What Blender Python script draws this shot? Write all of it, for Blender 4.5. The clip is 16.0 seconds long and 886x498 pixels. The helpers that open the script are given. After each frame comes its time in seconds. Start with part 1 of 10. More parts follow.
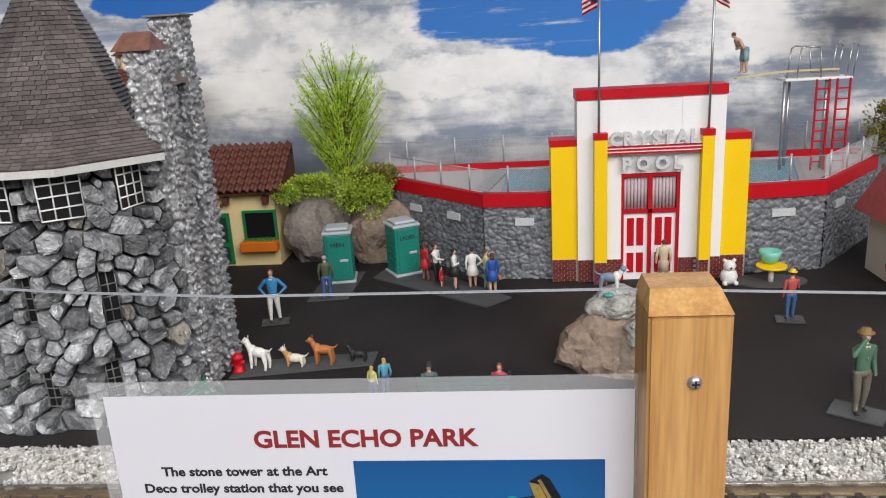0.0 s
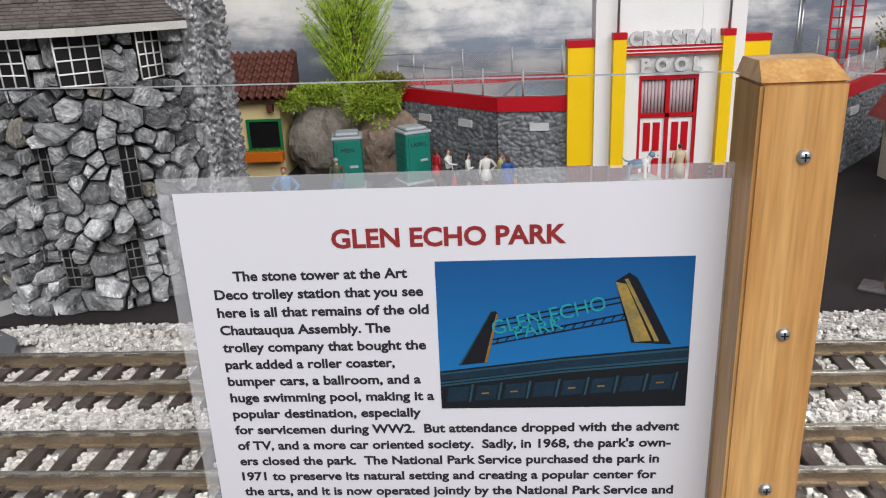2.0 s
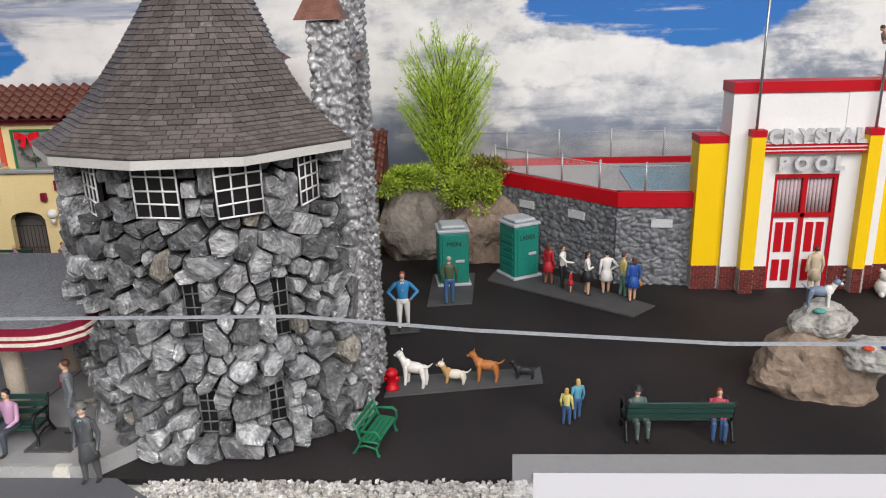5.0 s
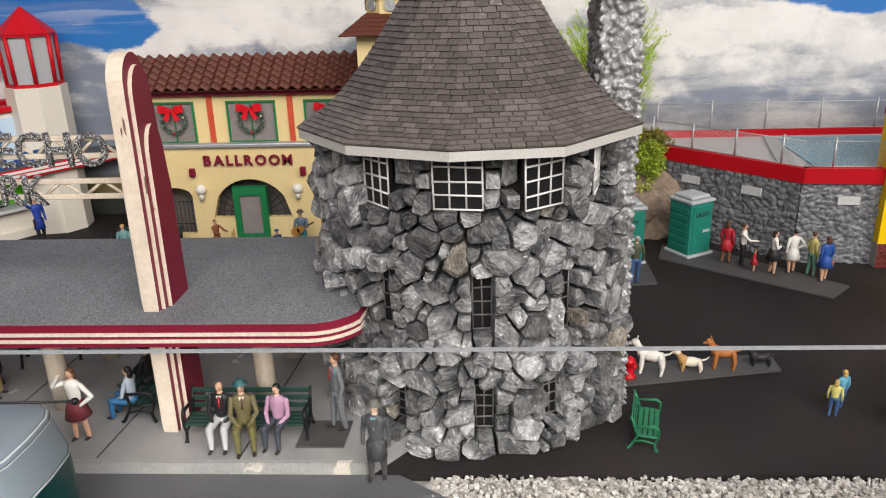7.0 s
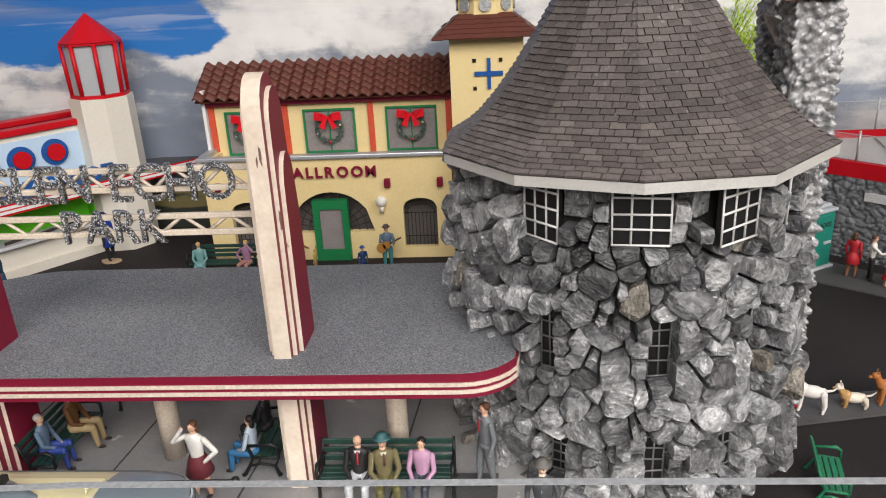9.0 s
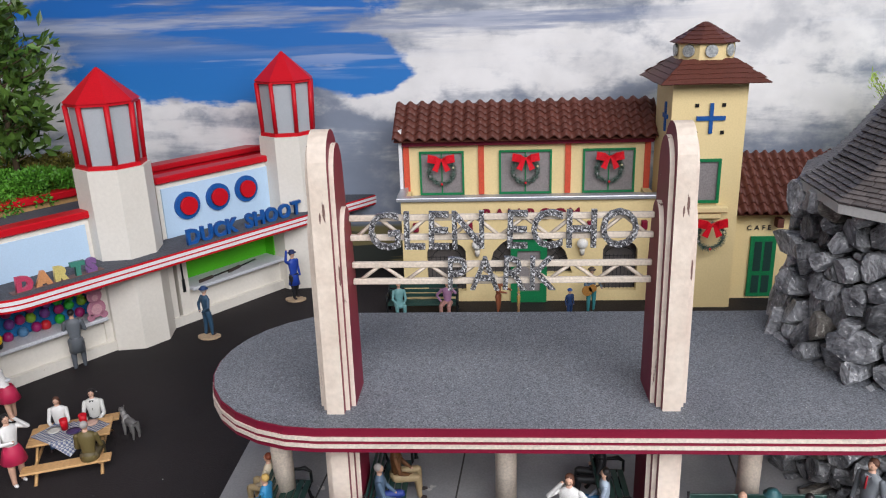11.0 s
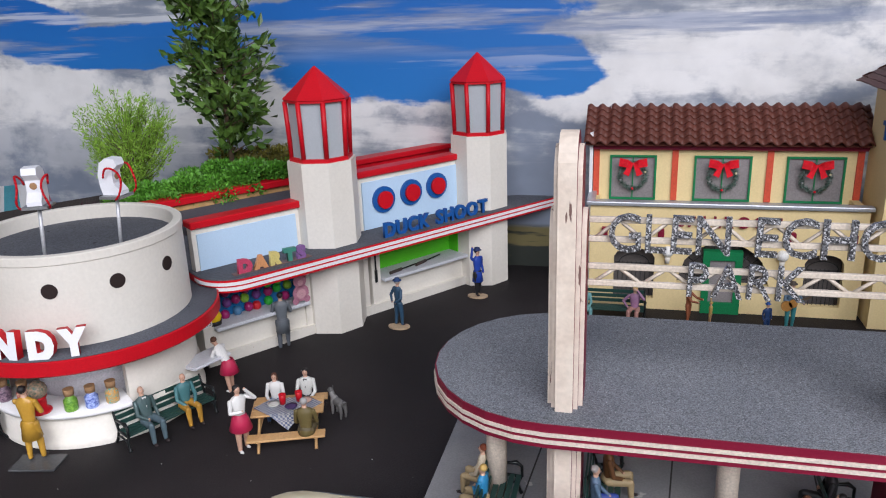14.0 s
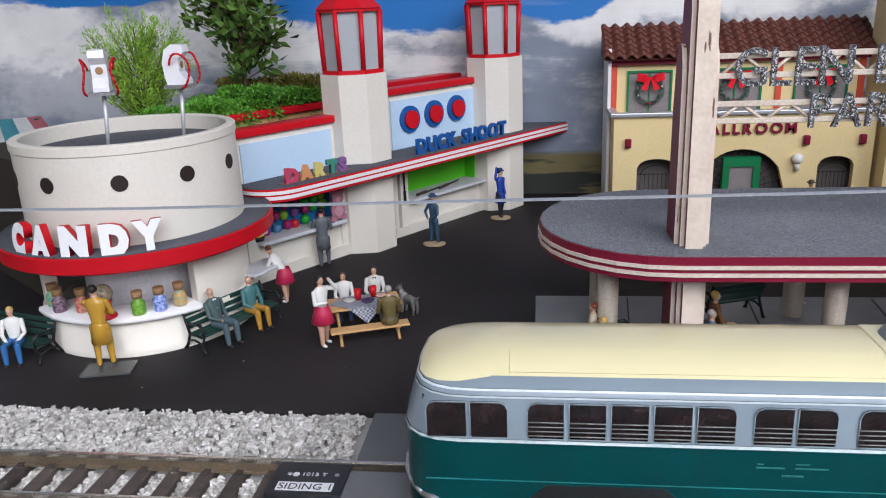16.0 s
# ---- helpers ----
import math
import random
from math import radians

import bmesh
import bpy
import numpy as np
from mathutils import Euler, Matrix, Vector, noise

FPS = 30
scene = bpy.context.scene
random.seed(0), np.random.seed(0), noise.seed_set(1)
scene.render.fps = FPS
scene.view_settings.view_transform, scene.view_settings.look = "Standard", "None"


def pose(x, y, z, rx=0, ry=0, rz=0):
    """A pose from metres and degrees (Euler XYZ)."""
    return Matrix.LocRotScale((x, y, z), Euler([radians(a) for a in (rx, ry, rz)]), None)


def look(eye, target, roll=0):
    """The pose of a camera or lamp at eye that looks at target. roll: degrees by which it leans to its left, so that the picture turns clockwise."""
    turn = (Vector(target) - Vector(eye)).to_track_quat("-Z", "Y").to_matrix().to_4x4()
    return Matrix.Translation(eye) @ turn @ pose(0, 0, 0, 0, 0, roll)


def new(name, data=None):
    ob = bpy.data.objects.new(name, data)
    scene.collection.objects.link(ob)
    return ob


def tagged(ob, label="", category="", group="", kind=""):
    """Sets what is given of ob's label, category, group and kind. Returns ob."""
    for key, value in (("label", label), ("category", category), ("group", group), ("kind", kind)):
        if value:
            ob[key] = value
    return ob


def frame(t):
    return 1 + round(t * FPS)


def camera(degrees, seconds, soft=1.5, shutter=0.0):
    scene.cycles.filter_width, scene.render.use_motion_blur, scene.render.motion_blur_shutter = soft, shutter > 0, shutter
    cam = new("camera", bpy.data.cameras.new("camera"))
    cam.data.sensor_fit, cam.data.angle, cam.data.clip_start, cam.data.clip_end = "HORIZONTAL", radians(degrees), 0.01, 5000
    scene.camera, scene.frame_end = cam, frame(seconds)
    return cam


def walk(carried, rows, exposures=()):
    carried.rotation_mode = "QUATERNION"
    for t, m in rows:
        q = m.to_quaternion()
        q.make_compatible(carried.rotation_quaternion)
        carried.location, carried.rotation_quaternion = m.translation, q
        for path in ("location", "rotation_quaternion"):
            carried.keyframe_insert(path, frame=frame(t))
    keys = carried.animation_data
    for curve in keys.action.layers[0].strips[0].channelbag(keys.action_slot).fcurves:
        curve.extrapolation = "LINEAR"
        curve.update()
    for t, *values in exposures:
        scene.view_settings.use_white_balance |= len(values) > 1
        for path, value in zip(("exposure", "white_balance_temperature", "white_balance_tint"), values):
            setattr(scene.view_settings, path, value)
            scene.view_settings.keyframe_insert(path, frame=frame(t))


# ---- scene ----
cam = camera(60.6, 16.0, soft=1.1)
PATH = [
    (0, (0.049, 0.038, 0.4), (-0.132, 1.949, -0.161), -3.4),
    (0.5, (0.027, 0.026, 0.395), (-0.136, 1.927, -0.204), -3.4),
    (1, (0.013, 0.012, 0.378), (-0.133, 1.904, -0.254), -3.2),
    (1.5, (-0.003, 0.015, 0.328), (-0.139, 1.899, -0.332), -2.9),
    (2, (-0.012, 0.022, 0.314), (-0.134, 1.906, -0.346), -2.6),
    (2.5, (-0.021, 0.017, 0.316), (-0.117, 1.912, -0.318), -2.2),
    (3, (-0.042, 0.016, 0.343), (-0.113, 1.926, -0.244), -1.9),
    (3.5, (-0.085, 0.008, 0.371), (-0.144, 1.933, -0.169), -1.7),
    (3.7, (-0.1, 0.017, 0.377), (-0.159, 1.945, -0.151), -1.7),
    (5.8, (-0.294, 0.161, 0.415), (-0.411, 2.05, -0.233), -1.6),
    (6, (-0.325, 0.154, 0.421), (-0.443, 2.038, -0.238), -1.7),
    (6.5, (-0.393, 0.153, 0.423), (-0.503, 2.03, -0.259), -1.7),
    (7, (-0.451, 0.152, 0.42), (-0.554, 2.026, -0.271), -1.7),
    (7.5, (-0.502, 0.154, 0.421), (-0.606, 2.027, -0.275), -2.1),
    (8, (-0.573, 0.142, 0.429), (-0.693, 2.012, -0.271), -2.5),
    (8.5, (-0.57, 0.177, 0.425), (-0.708, 2.042, -0.285), -2.9),
    (9, (-0.572, 0.227, 0.434), (-0.717, 2.091, -0.278), -2.9),
    (9.5, (-0.666, 0.241, 0.439), (-0.8, 2.111, -0.259), -2.5),
    (10, (-0.763, 0.238, 0.445), (-0.877, 2.116, -0.231), -2.2),
    (12.3, (-0.965, 0.195, 0.454), (-1.164, 2.098, -0.13), -0.7),
    (12.5, (-0.973, 0.192, 0.452), (-1.197, 2.092, -0.131), -0.7),
    (13, (-0.994, 0.195, 0.454), (-1.292, 2.083, -0.136), -0.9),
    (13.5, (-0.983, 0.2, 0.45), (-1.382, 2.065, -0.152), -1.4),
    (14, (-0.967, 0.204, 0.455), (-1.437, 2.05, -0.155), -2.1),
    (14.5, (-0.995, 0.208, 0.44), (-1.481, 2.051, -0.165), -2.6),
    (15, (-1.05, 0.174, 0.413), (-1.478, 2.035, -0.18), -2.9),
    (15.5, (-1.103, 0.15, 0.372), (-1.449, 2.03, -0.219), -3.0),
    (16, (-1.139, 0.134, 0.343), (-1.388, 2.02, -0.276), -2.5),
]
walk(cam, [(t, look(eye, target, roll)) for t, eye, target, roll in PATH], ((0, -0.26, 6560, 12), (0.8, -0.26, 6560, 12), (2, -0.32, 6520, 12), (3.5, -0.28, 6560, 12), (6, -0.14, 6800, 13), (7, -0.12, 7000, 13), (8.5, -0.12, 7000, 13), (10, -0.14, 6500, 13), (12.5, -0.12, 6100, 16), (16, -0.18, 6020, 15)))

# ---- world and light ----
world = bpy.data.worlds.new("world")
scene.world = world
world.use_nodes = True
wn = world.node_tree.nodes
wsky = wn.new("ShaderNodeTexSky")
wsky.sky_type = "NISHITA"
wsky.sun_disc = False
wsky.sun_elevation = radians(62)
wsky.sun_rotation = radians(200)
wn["Background"].inputs["Strength"].default_value = 0.10
world.node_tree.links.new(wsky.outputs[0], wn["Background"].inputs["Color"])
# unseen area lamp, added overhead to stand in for daylight
added_area_data = bpy.data.lights.new("added_area_light", "AREA")
added_area_data.shape = "RECTANGLE"
added_area_data.size, added_area_data.size_y = 5.6, 2.3
added_area_data.energy = 308
added_area_data.color = (1.0, 0.985, 0.96)
added_area_lamp = new("added_area_light", added_area_data)
added_area_lamp.matrix_world = look((0.75, -2.1, 2.56), (-0.5, 0.9, 0.1))
scene.view_settings.exposure = 0.0

# ---- materials ----
MATS = {}


def mat(name, color, rough=0.6, metal=0.0, color2=None, scale=30.0, amount=0.5, bump=0.15, fine=500.0, coat=0.0, spread=0.0, island=0.0, relief=0.001, detail=2.0, grain_=0.14, chips=None, spec=0.4):
    """A procedural surface: broad stains, fine grain and a fine relief; spread varies it from object to object, island from piece to piece."""
    if name in MATS:
        return MATS[name]
    m = bpy.data.materials.new(name)
    m.use_nodes = True
    nt = m.node_tree
    n, l = nt.nodes, nt.links
    b = n["Principled BSDF"]
    b.inputs["Roughness"].default_value = rough
    b.inputs["Metallic"].default_value = metal
    b.inputs["Coat Weight"].default_value = coat
    c2 = color2 or tuple(c * 0.82 for c in color)
    tc = n.new("ShaderNodeTexCoord")
    big, small = n.new("ShaderNodeTexNoise"), n.new("ShaderNodeTexNoise")
    for k, (node, sc, det) in enumerate(((big, scale, 4.0), (small, fine, detail))):
        node.inputs["Scale"].default_value = sc
        node.inputs["Detail"].default_value = det
        l.new(tc.outputs["Object"], node.inputs["Vector"])
    ramp = n.new("ShaderNodeMapRange")
    ramp.inputs["From Min"].default_value, ramp.inputs["From Max"].default_value = 0.35, 0.68
    ramp.inputs["To Min"].default_value, ramp.inputs["To Max"].default_value = 0.0, amount
    l.new(big.outputs["Fac"], ramp.inputs["Value"])
    mix = n.new("ShaderNodeMix")
    mix.data_type = "RGBA"
    mix.inputs["A"].default_value, mix.inputs["B"].default_value = (*color, 1), (*c2, 1)
    l.new(ramp.outputs[0], mix.inputs["Factor"])
    body = mix.outputs["Result"]
    if chips:
        # flaked spots: colour, size, share
        flake, fr_, mix2 = n.new("ShaderNodeTexNoise"), n.new("ShaderNodeMapRange"), n.new("ShaderNodeMix")
        flake.inputs["Scale"].default_value, flake.inputs["Detail"].default_value = chips[1], 5.0
        l.new(tc.outputs["Object"], flake.inputs["Vector"])
        fr_.inputs["From Min"].default_value, fr_.inputs["From Max"].default_value = chips[2], chips[2] + 0.02
        l.new(flake.outputs["Fac"], fr_.inputs["Value"])
        mix2.data_type = "RGBA"
        l.new(fr_.outputs[0], mix2.inputs["Factor"])
        l.new(body, mix2.inputs["A"])
        mix2.inputs["B"].default_value = (*chips[0], 1)
        body = mix2.outputs["Result"]
    b.inputs["Specular IOR Level"].default_value = spec
    grain = n.new("ShaderNodeHueSaturation")
    gr = n.new("ShaderNodeMapRange")
    gr.inputs["From Min"].default_value, gr.inputs["From Max"].default_value = 0.3, 0.7
    gr.inputs["To Min"].default_value, gr.inputs["To Max"].default_value = 1 - grain_, 1 + grain_
    l.new(small.outputs["Fac"], gr.inputs["Value"])
    last = gr.outputs[0]
    for amount_, socket in ((spread, "obj"), (island, "isl")):
        if amount_ > 0:
            src = n.new("ShaderNodeObjectInfo").outputs["Random"] if socket == "obj" else n.new("ShaderNodeNewGeometry").outputs["Random Per Island"]
            mr = n.new("ShaderNodeMapRange")
            mr.inputs["To Min"].default_value, mr.inputs["To Max"].default_value = 1 - amount_, 1 + amount_
            l.new(src, mr.inputs["Value"])
            mul = n.new("ShaderNodeMath")
            mul.operation = "MULTIPLY"
            l.new(last, mul.inputs[0])
            l.new(mr.outputs[0], mul.inputs[1])
            last = mul.outputs[0]
    l.new(last, grain.inputs["Value"])
    l.new(body, grain.inputs["Color"])
    l.new(grain.outputs[0], b.inputs["Base Color"])
    if bump > 0:
        bp = n.new("ShaderNodeBump")
        bp.inputs["Strength"].default_value = bump
        bp.inputs["Distance"].default_value = relief
        l.new(small.outputs["Fac"], bp.inputs["Height"])
        l.new(bp.outputs[0], b.inputs["Normal"])
    MATS[name] = m
    return m


def glass(name, color=(1, 1, 1), rough=0.02, ior=1.3):
    if name in MATS:
        return MATS[name]
    m = bpy.data.materials.new(name)
    m.use_nodes = True
    b = m.node_tree.nodes["Principled BSDF"]
    b.inputs["Base Color"].default_value = (*color, 1)
    b.inputs["Roughness"].default_value = rough
    b.inputs["Transmission Weight"].default_value = 1.0
    b.inputs["IOR"].default_value = ior
    MATS[name] = m
    return m


asphalt = mat("asphalt", (0.0150, 0.0132, 0.0142), 0.66, color2=(0.029, 0.0245, 0.0250), scale=5, amount=1.0, bump=0.45, fine=600, spec=0.18, grain_=0.28, chips=((0.085, 0.080, 0.077), 170, 0.730))
roadgrey = mat("road_grey", (0.085, 0.09, 0.10), 0.6, color2=(0.12, 0.12, 0.125), scale=14, bump=0.1)
platgrey = mat("platform_grey", (0.23, 0.235, 0.245), 0.65, color2=(0.33, 0.325, 0.32), scale=18, amount=0.8, bump=0.15, grain_=0.08, chips=((0.55, 0.53, 0.50), 30, 0.72))
peeled = mat("peeling_edge_paint", (0.27, 0.272, 0.275), 0.7, color2=(0.36, 0.355, 0.345), scale=25, amount=0.8, bump=0.4, chips=((0.52, 0.49, 0.44), 38, 0.60))
felt = mat("roofing_felt", (0.160, 0.172, 0.192), 0.70, color2=(0.215, 0.226, 0.244), scale=9, amount=0.9, bump=1.0, fine=900, grain_=0.62, detail=2.5, relief=0.0012, chips=((0.42, 0.43, 0.44), 620, 0.66))
felt2 = mat("roof_sandpaper", (0.075, 0.08, 0.095), 0.8, color2=(0.11, 0.115, 0.13), scale=16, bump=0.8, fine=520, grain_=0.32, detail=1.0, chips=((0.015, 0.016, 0.02), 90, 0.70))
maroon = mat("maroon_paint", (0.205, 0.010, 0.033), 0.45, scale=20, bump=0.08, grain_=0.06, spec=0.3, chips=((0.55, 0.45, 0.38), 60, 0.755))
cream = mat("cream_paint", (0.70, 0.62, 0.53), 0.5, color2=(0.58, 0.49, 0.40), scale=22, bump=0.1)
creamold = mat("worn_cream_paint", (0.72, 0.63, 0.53), 0.55, color2=(0.60, 0.49, 0.40), scale=45, amount=0.6, bump=0.3, fine=220, grain_=0.06, chips=((0.16, 0.09, 0.075), 48, 0.665))
for node in [q for q in creamold.node_tree.nodes if q.bl_idname == "ShaderNodeTexNoise" and q.inputs["Scale"].default_value == 48.0]:
    up_ = creamold.node_tree.nodes.new("ShaderNodeMapping")
    up_.inputs["Scale"].default_value = (3.2, 3.2, 0.62)
    creamold.node_tree.links.new(next(q for q in creamold.node_tree.nodes if q.bl_idname == "ShaderNodeTexCoord").outputs["Object"], up_.inputs["Vector"])
    creamold.node_tree.links.new(up_.outputs[0], node.inputs["Vector"])
truss = mat("truss_paint", (0.66, 0.58, 0.48), 0.5, color2=(0.48, 0.40, 0.32), scale=40, bump=0.1)
offwhite = mat("off_white_paint", (0.74, 0.705, 0.63), 0.5, color2=(0.66, 0.62, 0.54), scale=9, amount=0.7, bump=0.12, fine=250, grain_=0.03, chips=((0.42, 0.30, 0.18), 26, 0.76))
white = mat("white_paint", (0.78, 0.78, 0.78), 0.45, grain_=0.03, color2=(0.72, 0.71, 0.70), scale=14, bump=0.08)
yellow_wall = mat("pale_yellow_stucco", (0.80, 0.64, 0.33), 0.65, grain_=0.04, color2=(0.72, 0.56, 0.27), scale=12, bump=0.2, fine=420)
redpaint = mat("red_paint", (0.47, 0.004, 0.012), 0.45, color2=(0.38, 0.004, 0.010), scale=18, bump=0.1, grain_=0.06, spec=0.25)
redsign = mat("bright_red_paint", (0.54, 0.006, 0.014), 0.42, scale=25, bump=0.05, grain_=0.06, spec=0.25, chips=((0.62, 0.55, 0.5), 48, 0.755))
orange_red = mat("orange_red_paint", (0.62, 0.085, 0.04), 0.5, scale=25, bump=0.1)
yellowpaint = mat("yellow_paint", (0.86, 0.56, 0.006), 0.45, color2=(0.80, 0.50, 0.005), scale=16, bump=0.1, grain_=0.05, spec=0.25)
lightblue = mat("light_blue_paint", (0.50, 0.66, 0.82), 0.5, color2=(0.45, 0.62, 0.79), scale=8, bump=0.05, grain_=0.03)
bluepaint = mat("blue_paint", (0.012, 0.09, 0.32), 0.4, scale=25, bump=0.08)
greenpaint = mat("green_paint", (0.010, 0.20, 0.07), 0.4, color2=(0.008, 0.15, 0.05), scale=30, bump=0.08)
darkgreen = mat("dark_green_paint", (0.018, 0.055, 0.045), 0.4, color2=(0.012, 0.035, 0.03), scale=40, bump=0.1)
iron = mat("black_iron", (0.012, 0.014, 0.015), 0.4, metal=0.2, scale=60, bump=0.2)
steel = mat("grey_steel", (0.42, 0.43, 0.44), 0.35, metal=0.8, scale=50, bump=0.05)
galvanised = mat("galvanised_wire", (0.46, 0.47, 0.48), 0.45, metal=0.5, scale=50, bump=0.05)
railsteel = mat("brass_rail", (0.30, 0.24, 0.17), 0.34, metal=0.8, color2=(0.14, 0.105, 0.075), scale=30, bump=0.05)
tie_mat = mat("dark_tie", (0.045, 0.034, 0.030), 0.75, color2=(0.08, 0.065, 0.058), scale=90, bump=0.4, spread=0.25)
tile_mat = mat("terracotta_roof", (0.115, 0.034, 0.022), 0.55, color2=(0.085, 0.026, 0.018), scale=40, bump=0.25, fine=350, spread=0.12)
shingle_mat = mat("slate_shingle", (0.168, 0.146, 0.138), 0.44, color2=(0.098, 0.084, 0.082), scale=11, amount=0.9, bump=0.8, fine=450, spread=0.24, island=0.24, chips=((0.24, 0.23, 0.22), 170, 0.675))
stone_mat = mat("grey_slate_stone", (0.098, 0.103, 0.111), 0.38, color2=(0.355, 0.361, 0.371), scale=60, amount=1.0, bump=1.0, fine=300.0, spread=0.58, relief=0.0034, detail=10.0, grain_=0.42, chips=((0.50, 0.50, 0.50), 240.0, 0.645))
stone_warm = mat("warm_grey_stone", (0.13, 0.118, 0.10), 0.5, color2=(0.30, 0.28, 0.245), scale=70, amount=0.9, bump=1.0, fine=300.0, spread=0.35, relief=0.0034, detail=10.0, grain_=0.35, chips=((0.42, 0.40, 0.36), 190.0, 0.64))
for m_ in (stone_mat, stone_warm):
    # each stone has its own bedding: the grain is turned and shifted from stone to stone
    gn, gl = m_.node_tree.nodes, m_.node_tree.links
    info_, turn, shift, stretch = gn.new("ShaderNodeObjectInfo"), gn.new("ShaderNodeVectorRotate"), gn.new("ShaderNodeVectorMath"), gn.new("ShaderNodeMapping")
    spin = gn.new("ShaderNodeMath")
    spin.operation, spin.inputs[1].default_value = "MULTIPLY", 40.0
    gl.new(info_.outputs["Random"], spin.inputs[0])
    turn.rotation_type = "AXIS_ANGLE"
    turn.inputs["Axis"].default_value = (0.15, 1.0, 0.1)
    gl.new(next(q for q in gn if q.bl_idname == "ShaderNodeTexCoord").outputs["Object"], turn.inputs["Vector"])
    gl.new(spin.outputs[0], turn.inputs["Angle"])
    shift.operation = "ADD"
    gl.new(turn.outputs[0], shift.inputs[0])
    gl.new(spin.outputs[0], shift.inputs[1])
    stretch.inputs["Scale"].default_value = (0.75, 1.1, 1.25)
    gl.new(shift.outputs[0], stretch.inputs["Vector"])
    for node in [q for q in gn if q.bl_idname == "ShaderNodeTexNoise"]:
        gl.new(stretch.outputs[0], node.inputs["Vector"])
    # broken edges: ridges across each face, paler on their crests
    ridge, broad, crest, pale = gn.new("ShaderNodeTexNoise"), gn.new("ShaderNodeBump"), gn.new("ShaderNodeMapRange"), gn.new("ShaderNodeMix")
    ridge.noise_type = "RIDGED_MULTIFRACTAL"
    ridge.inputs["Scale"].default_value, ridge.inputs["Detail"].default_value = 62.0, 4.0
    gl.new(stretch.outputs[0], ridge.inputs["Vector"])
    broad.inputs["Strength"].default_value, broad.inputs["Distance"].default_value = 0.85, 0.0045
    gl.new(ridge.outputs["Fac"], broad.inputs["Height"])
    gl.new(broad.outputs[0], next(q for q in gn if q.bl_idname == "ShaderNodeBump" and q != broad).inputs["Normal"])
    shade = gn["Principled BSDF"]
    crest.inputs["From Min"].default_value, crest.inputs["From Max"].default_value = 1.12, 1.45
    crest.inputs["To Max"].default_value = 0.55
    gl.new(ridge.outputs["Fac"], crest.inputs["Value"])
    pale.data_type = "RGBA"
    gl.new(crest.outputs[0], pale.inputs["Factor"])
    gl.new(shade.inputs["Base Color"].links[0].from_socket, pale.inputs["A"])
    pale.inputs["B"].default_value = (0.52, 0.52, 0.51, 1)
    gl.new(pale.outputs["Result"], shade.inputs["Base Color"])
mortar = mat("dark_mortar", (0.030, 0.029, 0.028), 0.9, scale=40, bump=0.6)
silverstone = mat("silver_painted_stone", (0.44, 0.444, 0.45), 0.27, metal=0.25, color2=(0.17, 0.175, 0.185), scale=110, amount=1.0, bump=0.7, fine=420, relief=0.0014, detail=6.0, grain_=0.25)
poolstone = mat("grey_painted_stone", (0.20, 0.21, 0.225), 0.36, color2=(0.085, 0.09, 0.10), scale=110, amount=1.0, bump=0.5, grain_=0.25)
brickred = mat("dark_red_brick", (0.15, 0.022, 0.018), 0.6, color2=(0.11, 0.018, 0.015), scale=80, bump=0.2, spread=0.25)
jointgrey = mat("brick_joint", (0.38, 0.33, 0.31), 0.8, scale=60, bump=0.2)
boulder_mat = mat("brown_boulder", (0.29, 0.215, 0.16), 0.8, color2=(0.15, 0.115, 0.09), scale=22, amount=1.0, bump=1.0, fine=150, detail=7.0, relief=0.003, grain_=0.2)
boulder_grey = mat("grey_brown_boulder", (0.27, 0.24, 0.205), 0.8, color2=(0.15, 0.13, 0.11), scale=18, amount=1.0, bump=1.0, fine=150, detail=7.0, relief=0.003, grain_=0.2)
limestone = mat("pale_stone", (0.42, 0.41, 0.38), 0.75, color2=(0.24, 0.235, 0.22), scale=70, amount=0.9, bump=1.0, fine=230, grain_=0.25, detail=6.0, relief=0.002)
gravel_mat = mat("white_gravel", (0.50, 0.49, 0.475), 0.7, color2=(0.36, 0.335, 0.305), scale=90, amount=0.9, bump=0.5, fine=600, island=0.35)
pine = mat("varnished_pine", (0.56, 0.33, 0.125), 0.42, color2=(0.36, 0.165, 0.045), scale=75, amount=0.75, bump=0.15, fine=420, coat=0.15, grain_=0.16)
# long upright grain of the pine
wt_n, wt_l = pine.node_tree.nodes, pine.node_tree.links
for node in [q for q in wt_n if q.bl_idname == "ShaderNodeTexNoise"]:
    mp_ = wt_n.new("ShaderNodeMapping")
    mp_.inputs["Scale"].default_value = (1.0, 1.0, 0.05)
    wt_l.new(next(q for q in wt_n if q.bl_idname == "ShaderNodeTexCoord").outputs["Object"], mp_.inputs["Vector"])
    wt_l.new(mp_.outputs[0], node.inputs["Vector"])
woodlight = mat("light_wood", (0.55, 0.33, 0.14), 0.5, color2=(0.45, 0.25, 0.09), scale=40, bump=0.1)
paper = mat("printed_paper", (0.60, 0.605, 0.65), 0.5, color2=(0.585, 0.59, 0.635), scale=5, amount=0.3, bump=0.0, grain_=0.0)
ink = mat("black_ink", (0.018, 0.016, 0.022), 0.5, scale=40, bump=0)
inkred = mat("dark_red_ink", (0.24, 0.018, 0.022), 0.5, scale=40, bump=0)
pottygreen = mat("teal_green_plastic", (0.010, 0.19, 0.145), 0.4, scale=30, bump=0.08)
pottytop = mat("pale_grey_plastic", (0.42, 0.46, 0.49), 0.45, scale=30, bump=0.08)
